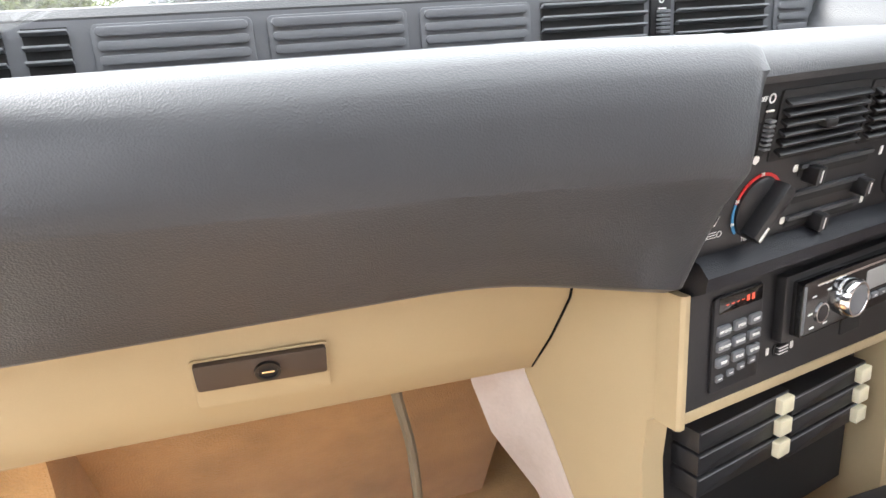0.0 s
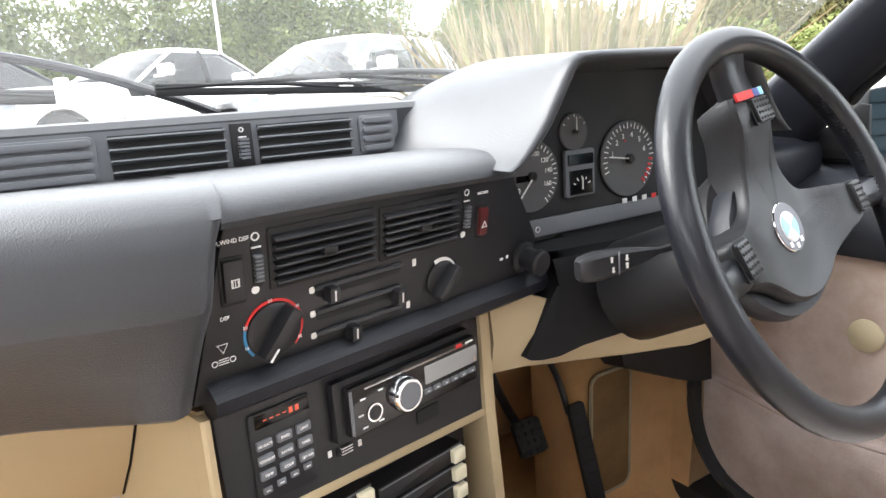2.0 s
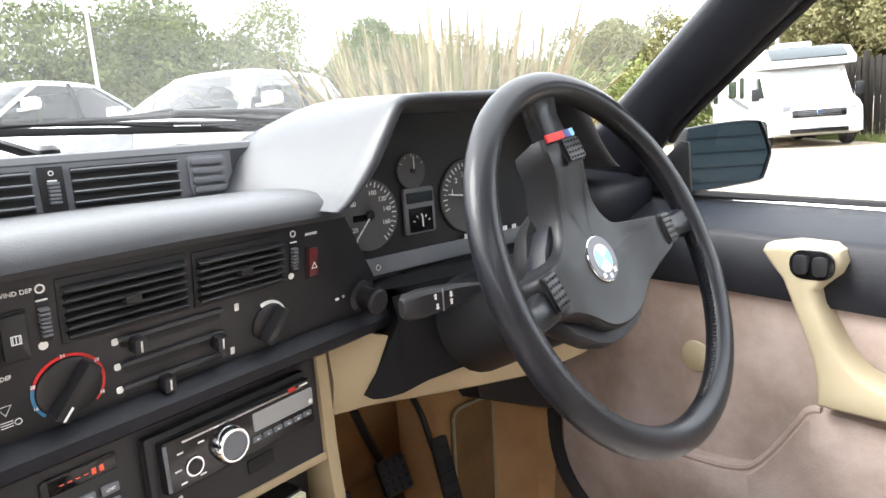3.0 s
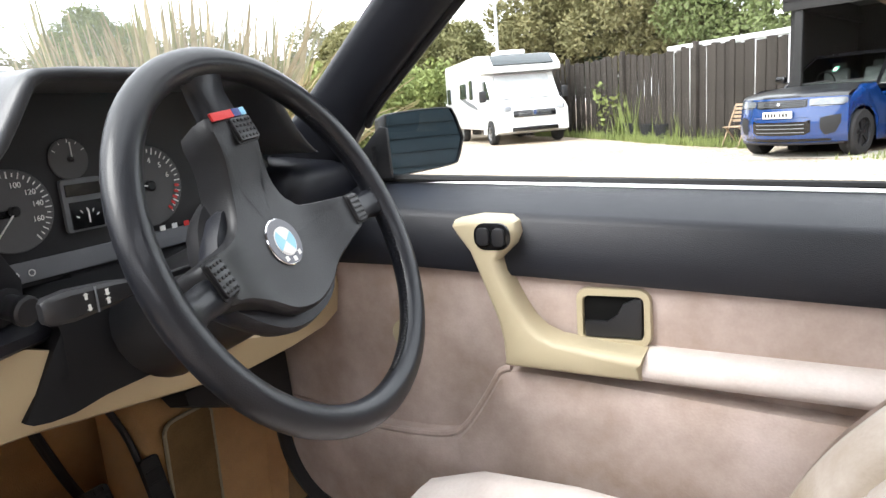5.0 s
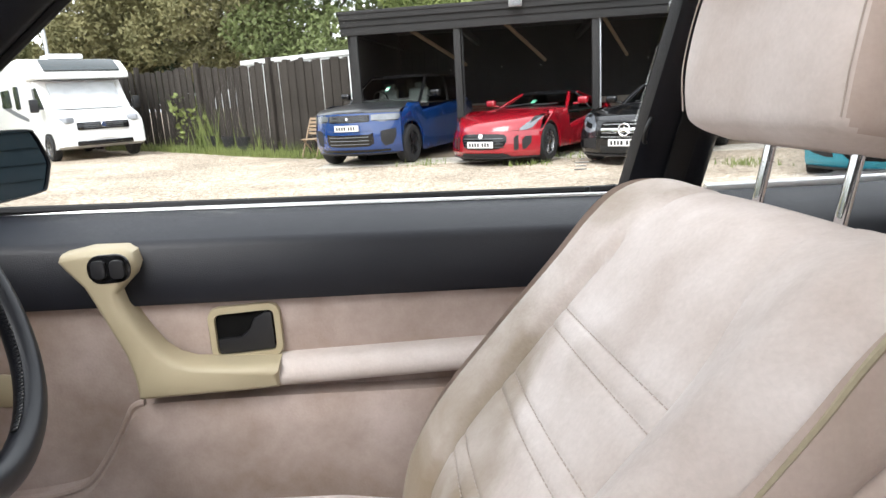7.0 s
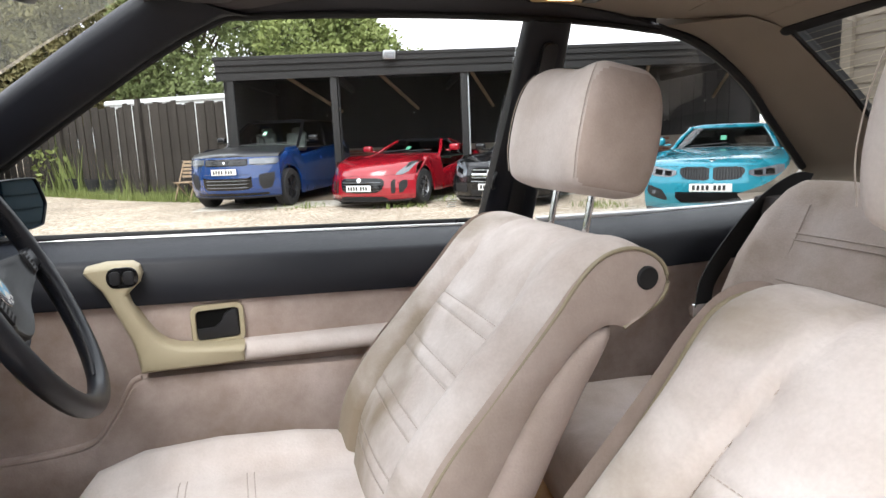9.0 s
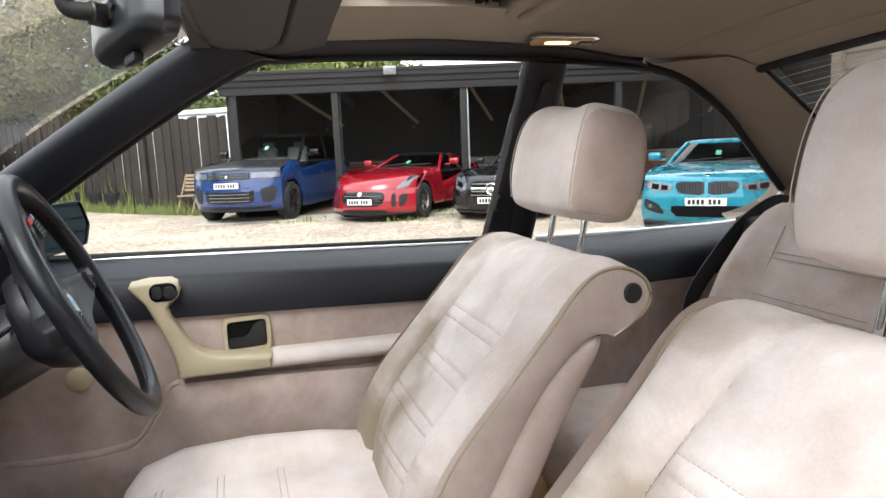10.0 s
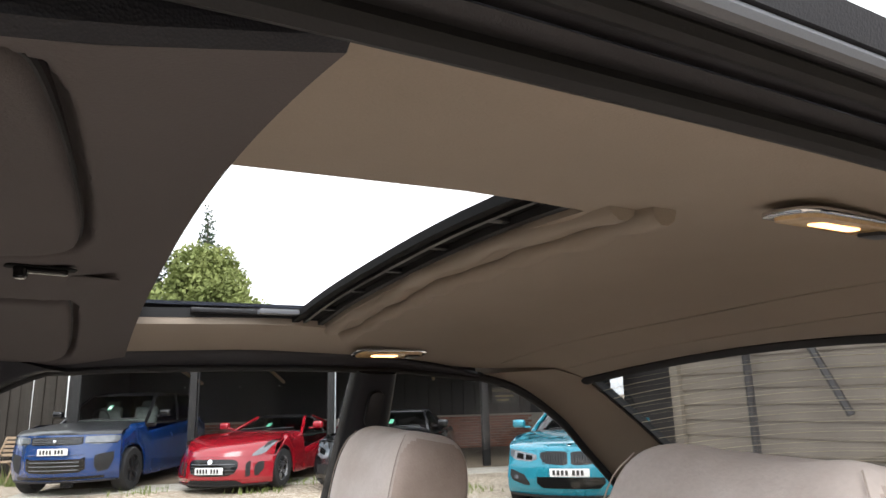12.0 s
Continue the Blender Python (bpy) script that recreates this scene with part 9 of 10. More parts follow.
SALOON = dict(low=0.94, L=4.64, W=1.83, H=1.38, belt=1.00, tail=1.02, wheel=0.335, base=2.81, axle=1.50, ws0=0.62, ws1=-0.22, rf1=-1.25, rf0=-1.95, tumble=0.64, paint="teal_paint", roof="teal_paint", rim="dark_rim", lead=0.805, trim="plastic",
              front=((1.01, 1.70, 0.84, 0.0, 0.035), (0.985, 1.1, 0.88, 0.04, 0.05), (0.95, 0.6, 0.89, 0.14, 0.05), (0.90, 0.25, 0.88, 0.28, 0.04), (0.85, 0.10, 0.87, 0.38, 0.02), (0.805, 0.05, 0.87, 0.42, 0.0), (0.70, 0.03, 0.88, 0.42, 0.0), (0.58, 0.01, 0.89, 0.40, 0.0), (0.42, 0.0, 0.90, 0.38, 0.0), (0.28, 0.03, 0.90, 0.38, 0.0), (0.20, 0.07, 0.89, 0.38, 0.0)),
              pieces=(("kidney_grille", ((0.025, 0.64, 0.785), (0.08, 0.615, 0.80), (0.34, 0.63, 0.80), (0.43, 0.68, 0.79), (0.45, 0.72, 0.77)), "gloss_black", 0.007, "black slatted grille"), ("headlight", ((0.50, 0.69, 0.745), (0.60, 0.655, 0.765), (0.86, 0.665, 0.80), (0.97, 0.72, 0.81)), "lamp_clear", 0.008, "clear headlight"), ("lamp_ring", ((0.57, 0.68, 0.74), (0.68, 0.675, 0.75)), "hole", 0.011, ""), ("lamp_ring", ((0.72, 0.68, 0.755), (0.84, 0.685, 0.765)), "hole", 0.011, ""), ("lower_intake", ((0.0, 0.30, 0.455), (0.42, 0.30, 0.455), (0.50, 0.37, 0.45)), "hole", 0.006, "black lower intake"), ("side_intake", ((0.62, 0.33, 0.36), (0.70, 0.33, 0.47), (0.90, 0.38, 0.53), (0.95, 0.44, 0.53)), "rubber", 0.006, "dark side intake"), ("fog_lamp", ((0.80, 0.41, 0.46), (0.86, 0.41, 0.46)), "lamp_clear", 0.014, "round fog lamp")),
              bars=(("slat", 0.06, 0.42, 0.63, 0.79, 9, "rubber", 0.010), ("slat", -0.42, -0.06, 0.63, 0.79, 9, "rubber", 0.010)), plate=0.52, badge=0.875, badge_r=0.036, tag=True)
PALE = ("headlight", ((0.52, 0.66, 0.74), (0.66, 0.63, 0.78), (0.94, 0.70, 0.82)), "lamp_clear", 0.008, "clear headlight")
HATCH = dict(SALOON, low=1.0, H=1.45, paint="white_paint", roof="white_paint", rim="alloy", glass="pale_pane", dash="plastic", tag=False, pieces=(PALE, SALOON["pieces"][4], SALOON["pieces"][5]), bars=())
ESTATE = dict(HATCH, L=4.70, H=1.50, rf1=-1.95, rf0=-2.25, tail=1.06)
DARK = dict(HATCH, H=1.46, paint="grey_paint", roof="grey_paint")
M["pale_pane"] = pane("pale_pane", (0.62, 0.66, 0.66), 1.2)
M["bonnet_black"] = material("satin_black_bonnet", (0.030, 0.031, 0.034), 0.32, spots=0.15, scale=4, coat=0.6, coat_rough=0.1)


def on_ground(x, y):
    return (x, y, ground_z(x, y))


build_car("blue_off_roader", "bright blue off-roader with a black bonnet, parked in the shed", (15.0, -1.28, SHED_Z + 0.02), (-0.875, 0.485), SUV)
build_car("red_coupe", "red low sports coupe parked in the shed", (13.30, -3.93, SHED_Z + 0.02), (-0.76, 0.65), COUPE)
build_car("black_roadster", "black roadster with a chrome grille, parked in the shed", (11.95, -6.05, SHED_Z + 0.02), (-0.77, 0.64), ROADSTER)
build_car("teal_saloon", "teal blue saloon with a twin black grille, parked in the shed", (8.19, -7.79, SHED_Z + 0.02), (-0.71, 0.70), SALOON)
build_car("white_estate_car", "white estate car parked nose to the hedge", on_ground(2.7, 6.9), (-0.86, -0.50), ESTATE)
build_car("white_hatchback", "white hatchback parked beside the estate car", on_ground(1.0, 9.3), (-0.86, -0.50), HATCH)
build_car("grey_saloon", "dark grey saloon parked on the gravel", on_ground(-1.5, 10.6), (-0.86, -0.50), DARK)
build_car("dark_off_roader", "dark parked car behind the grass clump", on_ground(9.5, 10.2), (-0.8, -0.6), dict(SUV, paint="grey_paint", roof="grey_paint", bonnet="grey_paint", caliper=None, tag=False))


def build_motorhome():
    t = thing("motorhome", (0, 0, 0), "white low-profile motorhome parked by the fence", "motorhome", "parked cars")
    W = 2.35
    # local x ahead, y left
    prof = [(-3.6, 0.45), (-3.6, 2.55), (-3.45, 2.72), (1.2, 2.72), (2.15, 2.60), (2.55, 2.30), (2.58, 2.12), (1.6, 2.12), (1.6, 0.45)]
    part("living_body", prism(prof, W, axes((0, W / 2, 0), (1, 0, 0), (0, 0, 1), (0, -1, 0)), 0.06, 3), M["white_paint"], t, "white living compartment")
    rows = []
    for x, zt, w in ((1.5, 2.12, 1.0), (2.0, 2.10, 1.0), (2.25, 1.75, 1.0), (2.62, 1.32, 1.0), (3.10, 1.15, 0.97), (3.32, 0.98, 0.90), (3.38, 0.70, 0.86), (3.38, 0.38, 0.86), (3.0, 0.30, 0.9), (1.5, 0.30, 0.95)):
        rows.append((x, zt, w))
    ring = [(x, z) for x, z, w in rows]
    rr = []
    for y, k in ((-1.08, 0.96), (-1.02, 1.0), (-0.5, 1.01), (0, 1.015), (0.5, 1.01), (1.02, 1.0), (1.08, 0.96)):
        rr.append([(1.5 + (x - 1.5) * k, y, z) for x, z in ring])
    part("cab", loft(rr), M["white_paint"], t, "white van cab")
    part("windscreen", loft([[(2.14 + 0.0, y, 2.02), (2.665, y, 1.335), (2.70, y, 1.335), (2.17, y, 2.03)] for y in (-0.86, -0.4, 0, 0.4, 0.86)]), M["sunshade"], t, "windscreen with a silver blind")
    part("skylight", box((2.36, 0, 2.475), (0.52, 1.9, 0.05), 0.02, Matrix.Rotation(radians(36), 3, "Y")), M["car_glass"], t, "dark skylight above the cab")
    g = part("grille", box((3.40, 0, 0.88), (0.06, 1.30, 0.20), 0.03, Matrix.Rotation(radians(-8), 3, "Y")), M["gloss_black"], t)
    for k in range(3):
        part("bar", box((3.432, 0, 0.83 + 0.05 * k), (0.02, 1.0, 0.012), 0.003), M["plastic_grey"], g)
    part("badge", disc((3.42, 0, 0.90), 0.07, 0.03, (1, 0, 0), 18, 0.006), M["chrome"], g)
    part("lower_grille", box((3.41, 0, 0.44), (0.06, 1.4, 0.12), 0.02), M["gloss_black"], t)
    for sy in (1, -1):
        part("headlight", box((3.22, sy * 0.84, 1.04), (0.34, 0.26, 0.16), 0.05, Matrix.Rotation(radians(-sy * 25), 3, "Z")), M["headlight"], t)
        part("mirror", join(box((2.45, sy * 1.30, 1.45), (0.14, 0.20, 0.34), 0.04), box((2.42, sy * 1.14, 1.38), (0.06, 0.22, 0.06), 0.01)), M["plastic"], t, "black mirror")
        part("cab_window", prism([(2.0, 1.40), (2.48, 1.36), (2.06, 1.92), (1.68, 1.92), (1.66, 1.40)], 0.02, axes((0, sy * 1.072, 0), (1, 0, 0), (0, 0, 1), (0, sy, 0))), M["car_glass"], t)
        for ax in (2.45, -1.35):
            ty, rim = wheel_meshes(0.34, 0.22)
            mm = Matrix.Translation((ax, sy * 1.02, 0.34)) @ Matrix.Rotation(radians(-90 * sy), 4, "X")
            for b in (ty, rim):
                bmesh.ops.transform(b, matrix=mm, verts=b.verts[:])
            w = part("wheel", ty, M["tyre"], t)
            part("rim", rim, M["alloy"], w)
        part("wheel_arch", prism(rounded(0.84, 0.66, 0.30), 0.01, axes((2.45, sy * 1.079, 0.40), (1, 0, 0), (0, 0, 1), (0, sy, 0))), M["rubber"], t)
        for x, z, w_, h in ((0.55, 1.72, 0.42, 0.62), (-0.6, 1.72, 0.9, 0.50), (-3.0, 1.62, 0.55, 0.55)):
            part("side_window", prism(rounded(w_, h, 0.06), 0.03, axes((x, sy * (W / 2), z), (1, 0, 0), (0, 0, 1), (0, sy, 0)), 0.008), M["car_glass"], t, "dark side window")
        part("side_stripe", prism([(1.3, 1.15), (0.2, 1.35), (-1.2, 1.60), (-1.3, 1.52), (0.1, 1.22), (1.3, 1.05)], 0.012, axes((0, sy * (W / 2), 0), (1, 0, 0), (0, 0, 1), (0, sy, 0))), M["plastic_grey"], t)
    part("number_plate", box((3.44, 0, 0.60), (0.02, 0.52, 0.111), 0.004), M["plate"], t)
    part("roof_vent", box((-0.4, 0.2, 2.80), (0.55, 0.55, 0.16), 0.05), M["white_roof"], t)
    part("roof_pod", box((1.0, 0.0, 2.78), (0.8, 0.9, 0.14), 0.05), M["white_roof"], t)
    # front axle stands about (18.6, 7.0)
    h = Vector((-0.78, -0.62, 0)).normalized()
    c = Vector((19.35, 6.95, 0)) - h * 2.45
    t.matrix_world = Matrix.Translation((c.x, c.y, ground_z(19, 7.5))) @ Matrix.Rotation(math.atan2(h.y, h.x), 4, "Z")


M["sunshade"] = material("silver_blind", (0.62, 0.64, 0.66), 0.25, spots=0.3, scale=3, spec=0.8)
build_motorhome()


# ---- plants ----
def leaf_mesh(name, clumps, count, size, mat, flat=0.5):
    """Many small leaf blades scattered through clumps (centre, radii)."""
    vol = np.array([c[1][0] * c[1][1] * c[1][2] for c in clumps], float)
    pick = np.random.choice(len(clumps), count, p=vol / vol.sum())
    cen = np.array([c[0] for c in clumps], float)[pick]
    rad = np.array([c[1] for c in clumps], float)[pick]
    v = np.random.normal(size=(count, 3))
    v /= np.linalg.norm(v, axis=1)[:, None]
    r = np.random.uniform(0.25, 1.0, count) ** 0.45
    p = cen + v * r[:, None] * rad * np.random.uniform(0.85, 1.12, (count, 1))
    a = np.random.normal(size=(count, 3))
    a /= np.linalg.norm(a, axis=1)[:, None]
    b = np.cross(a, np.random.normal(size=(count, 3)))
    b /= np.linalg.norm(b, axis=1)[:, None]
    s = size * np.random.uniform(0.6, 1.4, (count, 1))
    vs = np.stack([p - a * s, p + b * s * flat, p + a * s, p - b * s * flat], axis=1).reshape(-1, 3)
    fs = np.arange(count * 4).reshape(-1, 4)
    me = bpy.data.meshes.new(name)
    me.from_pydata(vs.tolist(), [], fs.tolist())
    me.materials.append(M[mat])
    return me


def build_tree(x, y, h, spread, mat, label, leaves=3500, size=0.20, trunk=0.16, conifer=False):
    z = ground_z(x, y) if abs(y) < 14 else 0.3
    t = thing("tree", (x, y, z), label, "tree", "trees behind the yard")
    top = h * 0.8
    part("trunk", tube([(x, y, z), (x + 0.1, y, z + h * 0.3), (x - 0.05, y + 0.1, z + h * 0.6), (x, y, z + top)], [trunk, trunk * 0.8, trunk * 0.5, trunk * 0.15], 8), M["bark"], t)
    clumps = []
    n = 26
    for k in range(n):
        f = (k + 0.5) / n
        ang = k * 2.4
        if conifer:
            zz = z + h * (0.12 + 0.88 * f)
            rr = spread * (1.02 - f) * random.uniform(0.5, 1.0)
            clumps.append(((x + rr * math.cos(ang) * 0.6, y + rr * math.sin(ang) * 0.6, zz), (spread * (1.05 - f) * 0.55 + 0.15, spread * (1.05 - f) * 0.55 + 0.15, h * 0.05)))
        else:
            zz = z + h * (0.30 + 0.66 * f)
            ring_r = spread * math.sqrt(max(0.05, 1 - (2 * f - 0.85) ** 2 * 0.9)) * random.uniform(0.35, 0.95)
            s = spread * random.uniform(0.24, 0.42)
            clumps.append(((x + ring_r * math.cos(ang), y + ring_r * math.sin(ang), zz), (s, s, s * 0.8)))
        if k % 3 == 0:
            c = clumps[-1][0]
            part("limb", tube([(x, y, z + h * (0.2 + 0.5 * f)), (c[0] * 0.5 + x * 0.5, c[1] * 0.5 + y * 0.5, c[2] - 0.1), c], [trunk * 0.4, trunk * 0.25, trunk * 0.08], 5), M["bark"], t)
    me = leaf_mesh("crown", clumps, leaves, size, mat)
    ob = new("crown", me)
    ob.parent = t
    me.transform(Matrix.Translation(-ORIGIN[t.name]))
    return t


def build_hedge(points, h, depth, mat, label, leaves, size, z0=0.0):
    p = spline([(a, b, 0) for a, b in points], 6)
    clumps = []
    for q in p:
        hh = h * random.uniform(0.80, 1.18)
        for lv in (0.2, 0.5, 0.8):
            clumps.append(((q.x + random.uniform(-0.5, 0.5), q.y + random.uniform(-0.5, 0.5), z0 + hh * lv), (depth * random.uniform(0.7, 1.1), depth * random.uniform(0.7, 1.1), hh * 0.26)))
        if random.random() < 0.5:
            clumps.append(((q.x, q.y, z0 + hh * 1.02), (depth * 0.35, depth * 0.35, hh * 0.12)))
    ob = new("hedge", leaf_mesh("hedge", clumps, leaves, size, mat))
    tagged(ob, label, "hedge", kind="stuff")


build_hedge([(-26, 24), (-14, 27), (-4, 28), (6, 28), (14, 27)], 5.9, 1.9, "leaf", "tall green hedge along the car park", 190000, 0.10)
build_hedge([(13, 27), (20, 25), (26, 21), (31, 17)], 4.7, 1.6, "leaf_olive", "olive green bushes behind the car park", 75000, 0.10)
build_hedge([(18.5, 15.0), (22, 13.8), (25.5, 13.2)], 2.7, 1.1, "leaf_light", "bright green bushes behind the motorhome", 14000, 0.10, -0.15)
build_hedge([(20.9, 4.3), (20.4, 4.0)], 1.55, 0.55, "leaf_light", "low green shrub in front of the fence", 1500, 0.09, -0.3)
for x, y, h, sp, mat, lab in ((33, 16, 5.0, 2.7, "leaf_olive", "olive green tree behind the car park"), (31, 9.3, 7.6, 2.9, "leaf_pine", "brown-green pine behind the fence"), (29, 4.5, 8.5, 3.6, "leaf_pine", "broad brown-green pine behind the fence"),
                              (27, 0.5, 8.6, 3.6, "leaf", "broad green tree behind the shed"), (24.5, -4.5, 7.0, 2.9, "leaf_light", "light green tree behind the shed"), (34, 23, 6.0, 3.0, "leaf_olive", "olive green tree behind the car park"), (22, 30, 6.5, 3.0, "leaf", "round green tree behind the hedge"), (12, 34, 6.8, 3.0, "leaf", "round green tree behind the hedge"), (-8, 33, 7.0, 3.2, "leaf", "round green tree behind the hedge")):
    build_tree(x, y, h, sp, mat, lab, 34000, 0.088)
for x, y, h, sp in ((30.5, 7.2, 9.5, 1.9), (25.5, -2.6, 9.6, 1.9), (26.5, -4.6, 9.2, 1.9), (32, 12.5, 5.4, 1.5)):
    build_tree(x, y, h, sp, "leaf_dark", "dark conifer behind the fence", 14000, 0.07, conifer=True)


build_tree(34.0, 6.0, 12.0, 3.4, "leaf_pine", "tall brown-green pine behind the fence", 30000, 0.085)
build_tree(36.5, 10.0, 8.6, 3.0, "leaf_pine", "brown-green pine behind the fence", 26000, 0.085)


def build_spiky():
    t = thing("grass_clump", (5.0, 5.6, 0.1), "tall clump of straw and green sword-shaped leaves", "plant")
    bm = bmesh.new()
    bm2 = bmesh.new()
    for k in range(900):
        a = random.uniform(0, 2 * math.pi)
        r0 = random.uniform(0, 1.25)
        lean = 0.06 + 0.9 * random.random() ** 1.2
        ln = random.uniform(1.2, 2.5)
        base = Vector((5.0 + r0 * math.cos(a), 5.6 + r0 * math.sin(a), 0.10))
        out = Vector((math.cos(a), math.sin(a), 0))
        pts = []
        droop = random.uniform(0.0, 0.9) if lean > 0.35 else 0.1
        for i in range(6):
            s = i / 5
            pts.append(base + out * (lean * ln * s) + Vector((0, 0, 1)) * (ln * s * (1 - 0.35 * lean) - droop * ln * 0.5 * s * s * s))
        side = Vector((-out.y, out.x, 0)).lerp(Vector((random.uniform(-1, 1), random.uniform(-1, 1), 0)), 0.4).normalized()
        w = random.uniform(0.034, 0.075)
        target = bm if random.random() < 0.72 else bm2
        rows = [[target.verts.new(p + side * w * (1 - s * s) * 1.0), target.verts.new(p + Vector((0, 0, -0.006)) + out * 0.01), target.verts.new(p - side * w * (1 - s * s))] for p, s in zip(pts, (0, 0.2, 0.4, 0.6, 0.8, 0.99))]
        for q, r in zip(rows, rows[1:]):
            for i in range(2):
                target.faces.new((q[i], q[i + 1], r[i + 1], r[i]))
    part("blades", bm, M["leaf_straw"], t, "dry straw-coloured blades")
    part("blades", bm2, M["leaf_olive"], t, "green blades")


build_spiky()


def build_weeds():
    vs, fs = [], []

    def blade(x, y, h, w):
        z = ground_z(x, y)
        a = random.uniform(0, 6.28)
        dx, dy = w * math.cos(a), w * math.sin(a)
        lx, ly = random.uniform(-0.25, 0.25) * h, random.uniform(-0.25, 0.25) * h
        i = len(vs)
        vs.extend([(x - dx, y - dy, z), (x + dx, y + dy, z), (x + lx, y + ly, z + h)])
        fs.append((i, i + 1, i + 2))

    for k in range(3800):
        t = random.random()
        x, y = 16.2 + 7.0 * t, 0.2 + 7.4 * t
        off = random.uniform(0.1, 0.9)
        blade(x - 0.66 * off, y + 0.72 * off - 0.3, random.uniform(0.08, 0.35) * (1.4 if off < 0.4 else 0.8), 0.014)
    for c in ((19.6, 3.6, 1.5), (20.0, 4.0, 1.3), (18.4, 2.1, 0.9), (18.9, 2.6, 1.1)):
        for k in range(90):
            blade(c[0] + random.gauss(-0.2, 0.13), c[1] + random.gauss(0.1, 0.13), c[2] * random.uniform(0.4, 1.0), 0.02)
    for c in ((12.9, -1.6), (12.35, -4.3), (11.6, -3.3), (9.4, -6.2)):
        for k in range(110):
            blade(c[0] + random.gauss(0, 0.25), c[1] + random.gauss(0, 0.25), random.uniform(0.04, 0.13), 0.012)
    me = bpy.data.meshes.new("weeds")
    me.from_pydata(vs, [], fs)
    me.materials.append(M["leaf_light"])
    ob = new("weeds", me)
    tagged(ob, "patches of green weeds along the fence", "weeds", kind="stuff")


build_weeds()


def build_yard_things():
    # folding chair
    t = thing("folding_chair", (16.4, 0.75, SHED_Z), "weathered slatted wooden folding chair by the fence", "chair")
    f = Vector((-0.80, 0.60, 0)).normalized()
    s = Vector((-f.y, f.x, 0))
    c = Vector((16.35, 0.75, ground_z(16.35, 0.75)))
    for k in (-1, 1):
        part("leg", tube([c + s * 0.22 * k + f * 0.28, c + s * 0.22 * k - f * 0.18 + Vector((0, 0, 0.95))], 0.018, 6), M["timber"], t)
        part("leg", tube([c + s * 0.19 * k - f * 0.24, c + s * 0.19 * k + f * 0.22 + Vector((0, 0, 0.46))], 0.018, 6), M["timber"], t)
    q = Matrix(((f.x, s.x, 0), (f.y, s.y, 0), (0, 0, 1)))
    for k in range(6):
        part("seat_slat", box(c + f * (-0.2 + 0.085 * k) + Vector((0, 0, 0.45)), (0.06, 0.46, 0.018), 0.004, q), M["timber"], t)
    for k in range(5):
        part("back_slat", box(c - f * (0.06 + 0.025 * k) + Vector((0, 0, 0.58 + 0.085 * k)), (0.018, 0.44, 0.055), 0.004, q), M["timber"], t)
    # planters
    for k, (x, y) in enumerate(((19.0, 3.2), (19.5, 3.75), (18.6, 2.75))):
        p = thing("plant_pot", (x, y, ground_z(x, y)), "black plastic plant pot by the fence", "plant pot", "plant pots")
        part("pot", lathe([(0.20, 0), (0.26, 0.42), (0.28, 0.42), (0.28, 0.48), (0.25, 0.48), (0.24, 0.40)], 18, Matrix.Translation((x, y, ground_z(x, y)))), M["rubber"], p)
    # lamp posts and poles
    for x, y, h, lab in ((6.2, 24.0, 8, "slim pale lamp post"), (22.5, 22.0, 9, "slim pale lamp post"), (27.0, 21.0, 9, "slim pale lamp post"), (24.8, 10.0, 7.5, "slim grey lamp post"), (14.0, 26.0, 8, "slim pale lamp post")):
        p = thing("lamp_post", (x, y, 0), lab, "lamp post", "lamp posts")
        part("pole", tube([(x, y, -0.3), (x, y, h)], [0.08, 0.05], 10), M["pole"], p)
        part("lamp_head", box((x + 0.25, y, h), (0.6, 0.18, 0.10), 0.03), M["pole"], p)


build_yard_things()


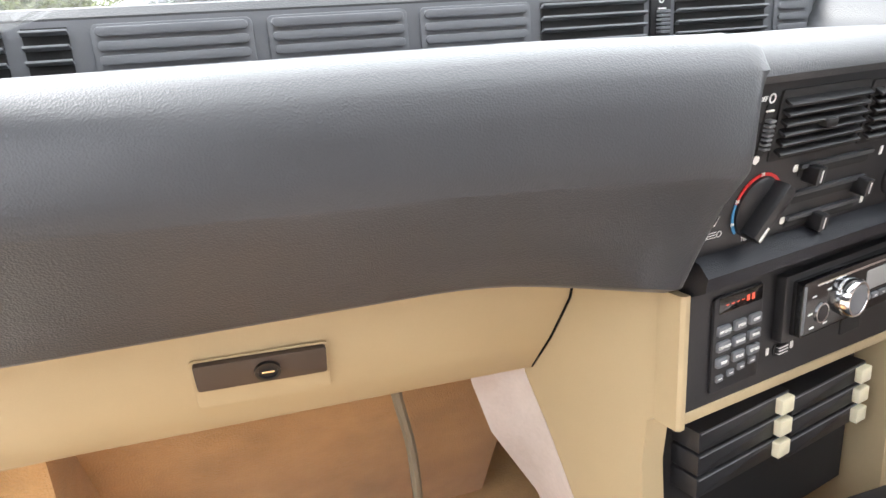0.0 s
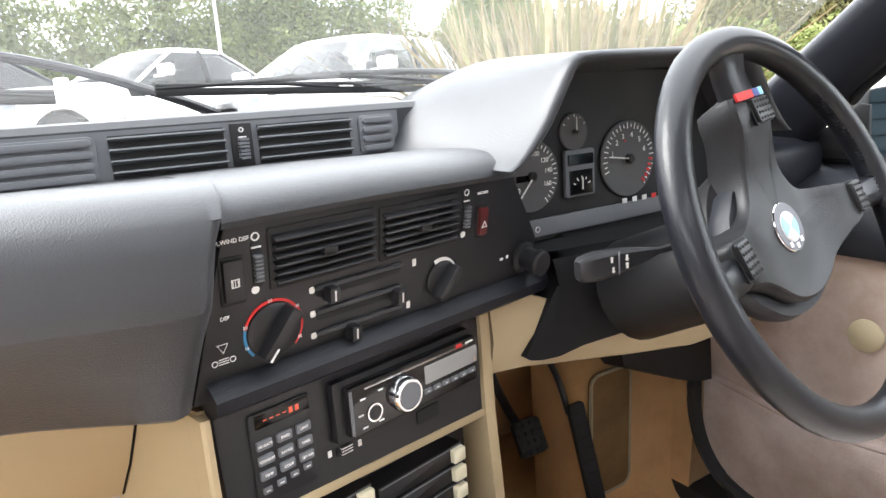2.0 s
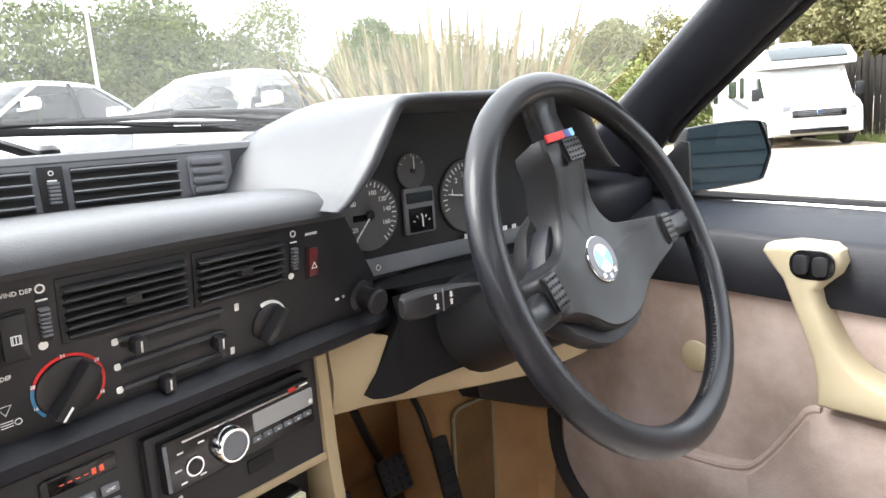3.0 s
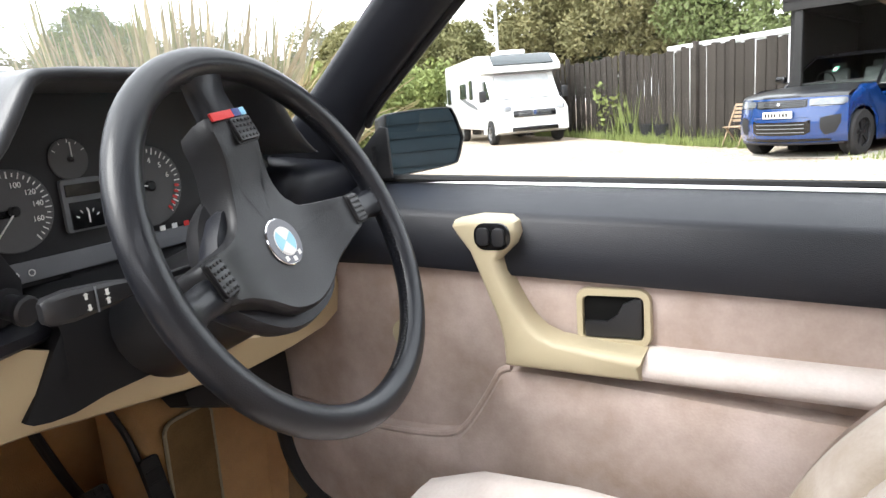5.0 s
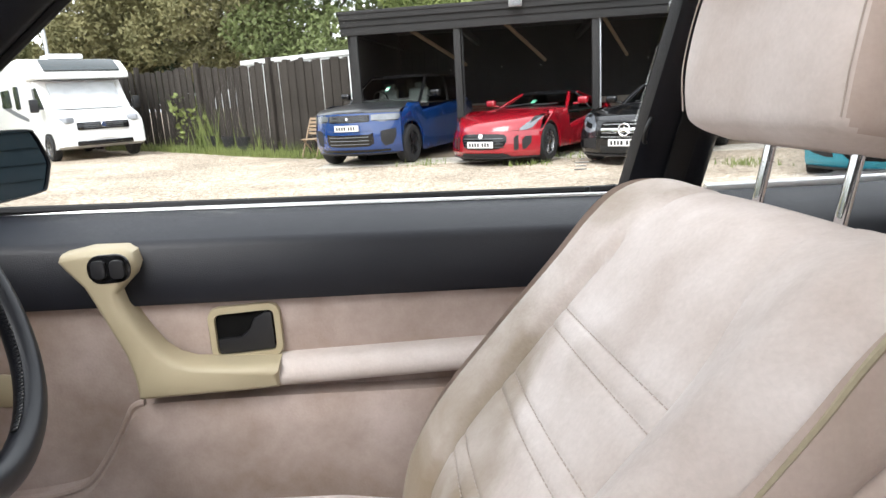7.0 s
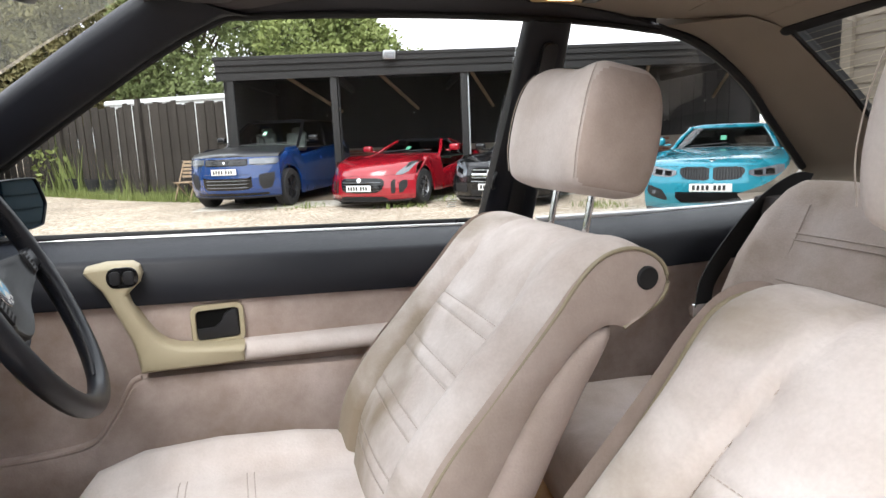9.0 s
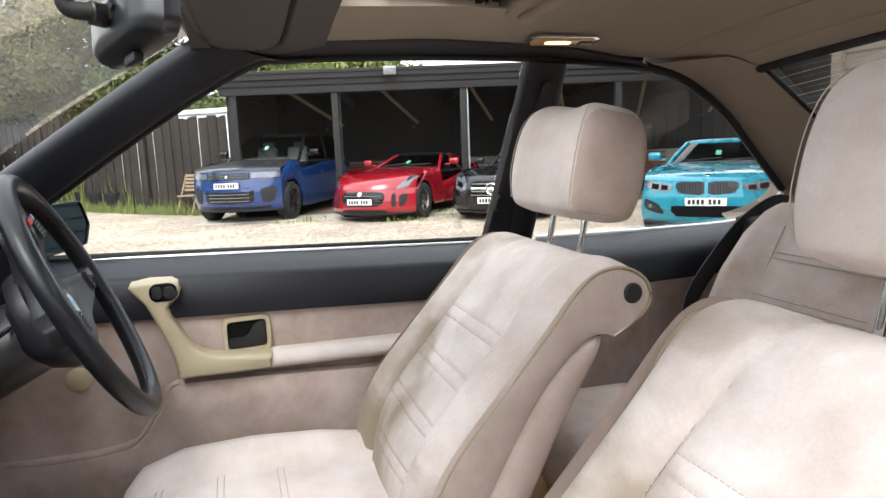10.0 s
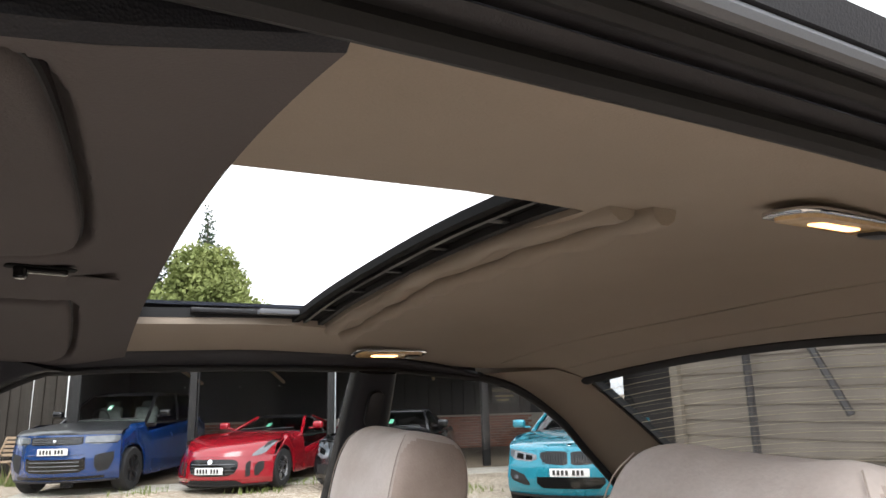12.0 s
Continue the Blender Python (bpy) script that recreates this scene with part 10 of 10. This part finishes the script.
def build_back_building():
    t = thing("clad_building", (-3, -7.5, 0), "grey-beige weatherboarded building behind the car", "building")
    x0, x1, y = -8.0, 5.48, -7.0
    part("wall", box(((x0 + x1) / 2, y - 0.3, 1.5), (x1 - x0, 0.3, 3.6)), M["board"], t)
    base = None
    for k in range(19):
        z = -0.25 + 0.18 * k
        bm = box(((x0 + x1) / 2, y - 0.13, z + 0.09), (x1 - x0, 0.03, 0.19), 0.004, Matrix.Rotation(radians(7), 3, "X")) if base is None else None
        if base is None:
            base = part("weatherboard", bm, M["board"], t)
        else:
            o = base.copy()
            scene.collection.objects.link(o)
            o.location = base.location + Vector((0, 0, 0.18 * k))
    part("corner_board", box((x1 - 0.05, y - 0.10, 1.5), (0.14, 0.10, 3.6), 0.01), M["board"], t)
    part("roof", box(((x0 + x1) / 2, y - 2.0, 3.75), (x1 - x0 + 0.6, 4.5, 0.15), 0.02, Matrix.Rotation(radians(-14), 3, "X")), M["black_wood"], t)
    part("side", box((x1 - 0.1, y - 3.2, 1.5), (0.2, 6.0, 3.6)), M["board"], t)
    part("gutter", tube([(x0, y + 0.02, 3.25), (x1, y + 0.02, 3.25)], 0.06, 8), M["plastic"], t)
    part("down_pipe", tube([(4.3, y, -0.1), (4.3, y, 3.25)], 0.045, 8), M["plastic"], t)
    part("strut", tube([(3.9, y, 2.4), (3.2, y, 0.9)], 0.04, 6), M["plastic"], t)




def build_lean_to():
    t = thing("dark_lean_to", (8.5, -11.5, -0.35), "dark timber lean-to wall between the shed and the clad building", "lean-to")
    part("wall", box((8.2, -12.2, 1.4), (7.0, 0.12, 3.6)), M["black_wood"], t)
    part("end_wall", box((5.75, -9.8, 1.4), (0.12, 4.8, 3.6)), M["black_wood"], t)
    part("roof", box((8.2, -10.2, 3.25), (5.4, 4.6, 0.10), 0.01), M["black_wood"], t)
    # two white boards coloured to pass for daylight in wall slots
    for k, (x, z) in enumerate(((7.2, 2.35), (7.7, 2.40))):
        part("slot_daylight", box((x, -12.13, z), (0.16, 0.02, 0.55), 0.005, Matrix.Rotation(radians(12), 3, "Y")), M["white_roof"], t)


build_back_building()
build_lean_to()


# unseen dark boarded wall, added to cut light on the car's near side
bm = box((-5.0, -1.2, 1.0), (0.15, 11.4, 2.5))
for k in range(56):
    join(bm, box((-4.91 + 0.006 * (k % 3), -6.8 + 0.2 * k, 1.0), (0.03, 0.19, 2.5), 0.003))
structure(part("wall_yard_side", bm, M["black_wood"]), "unseen dark boarded wall added to block light from the near side", "wall")
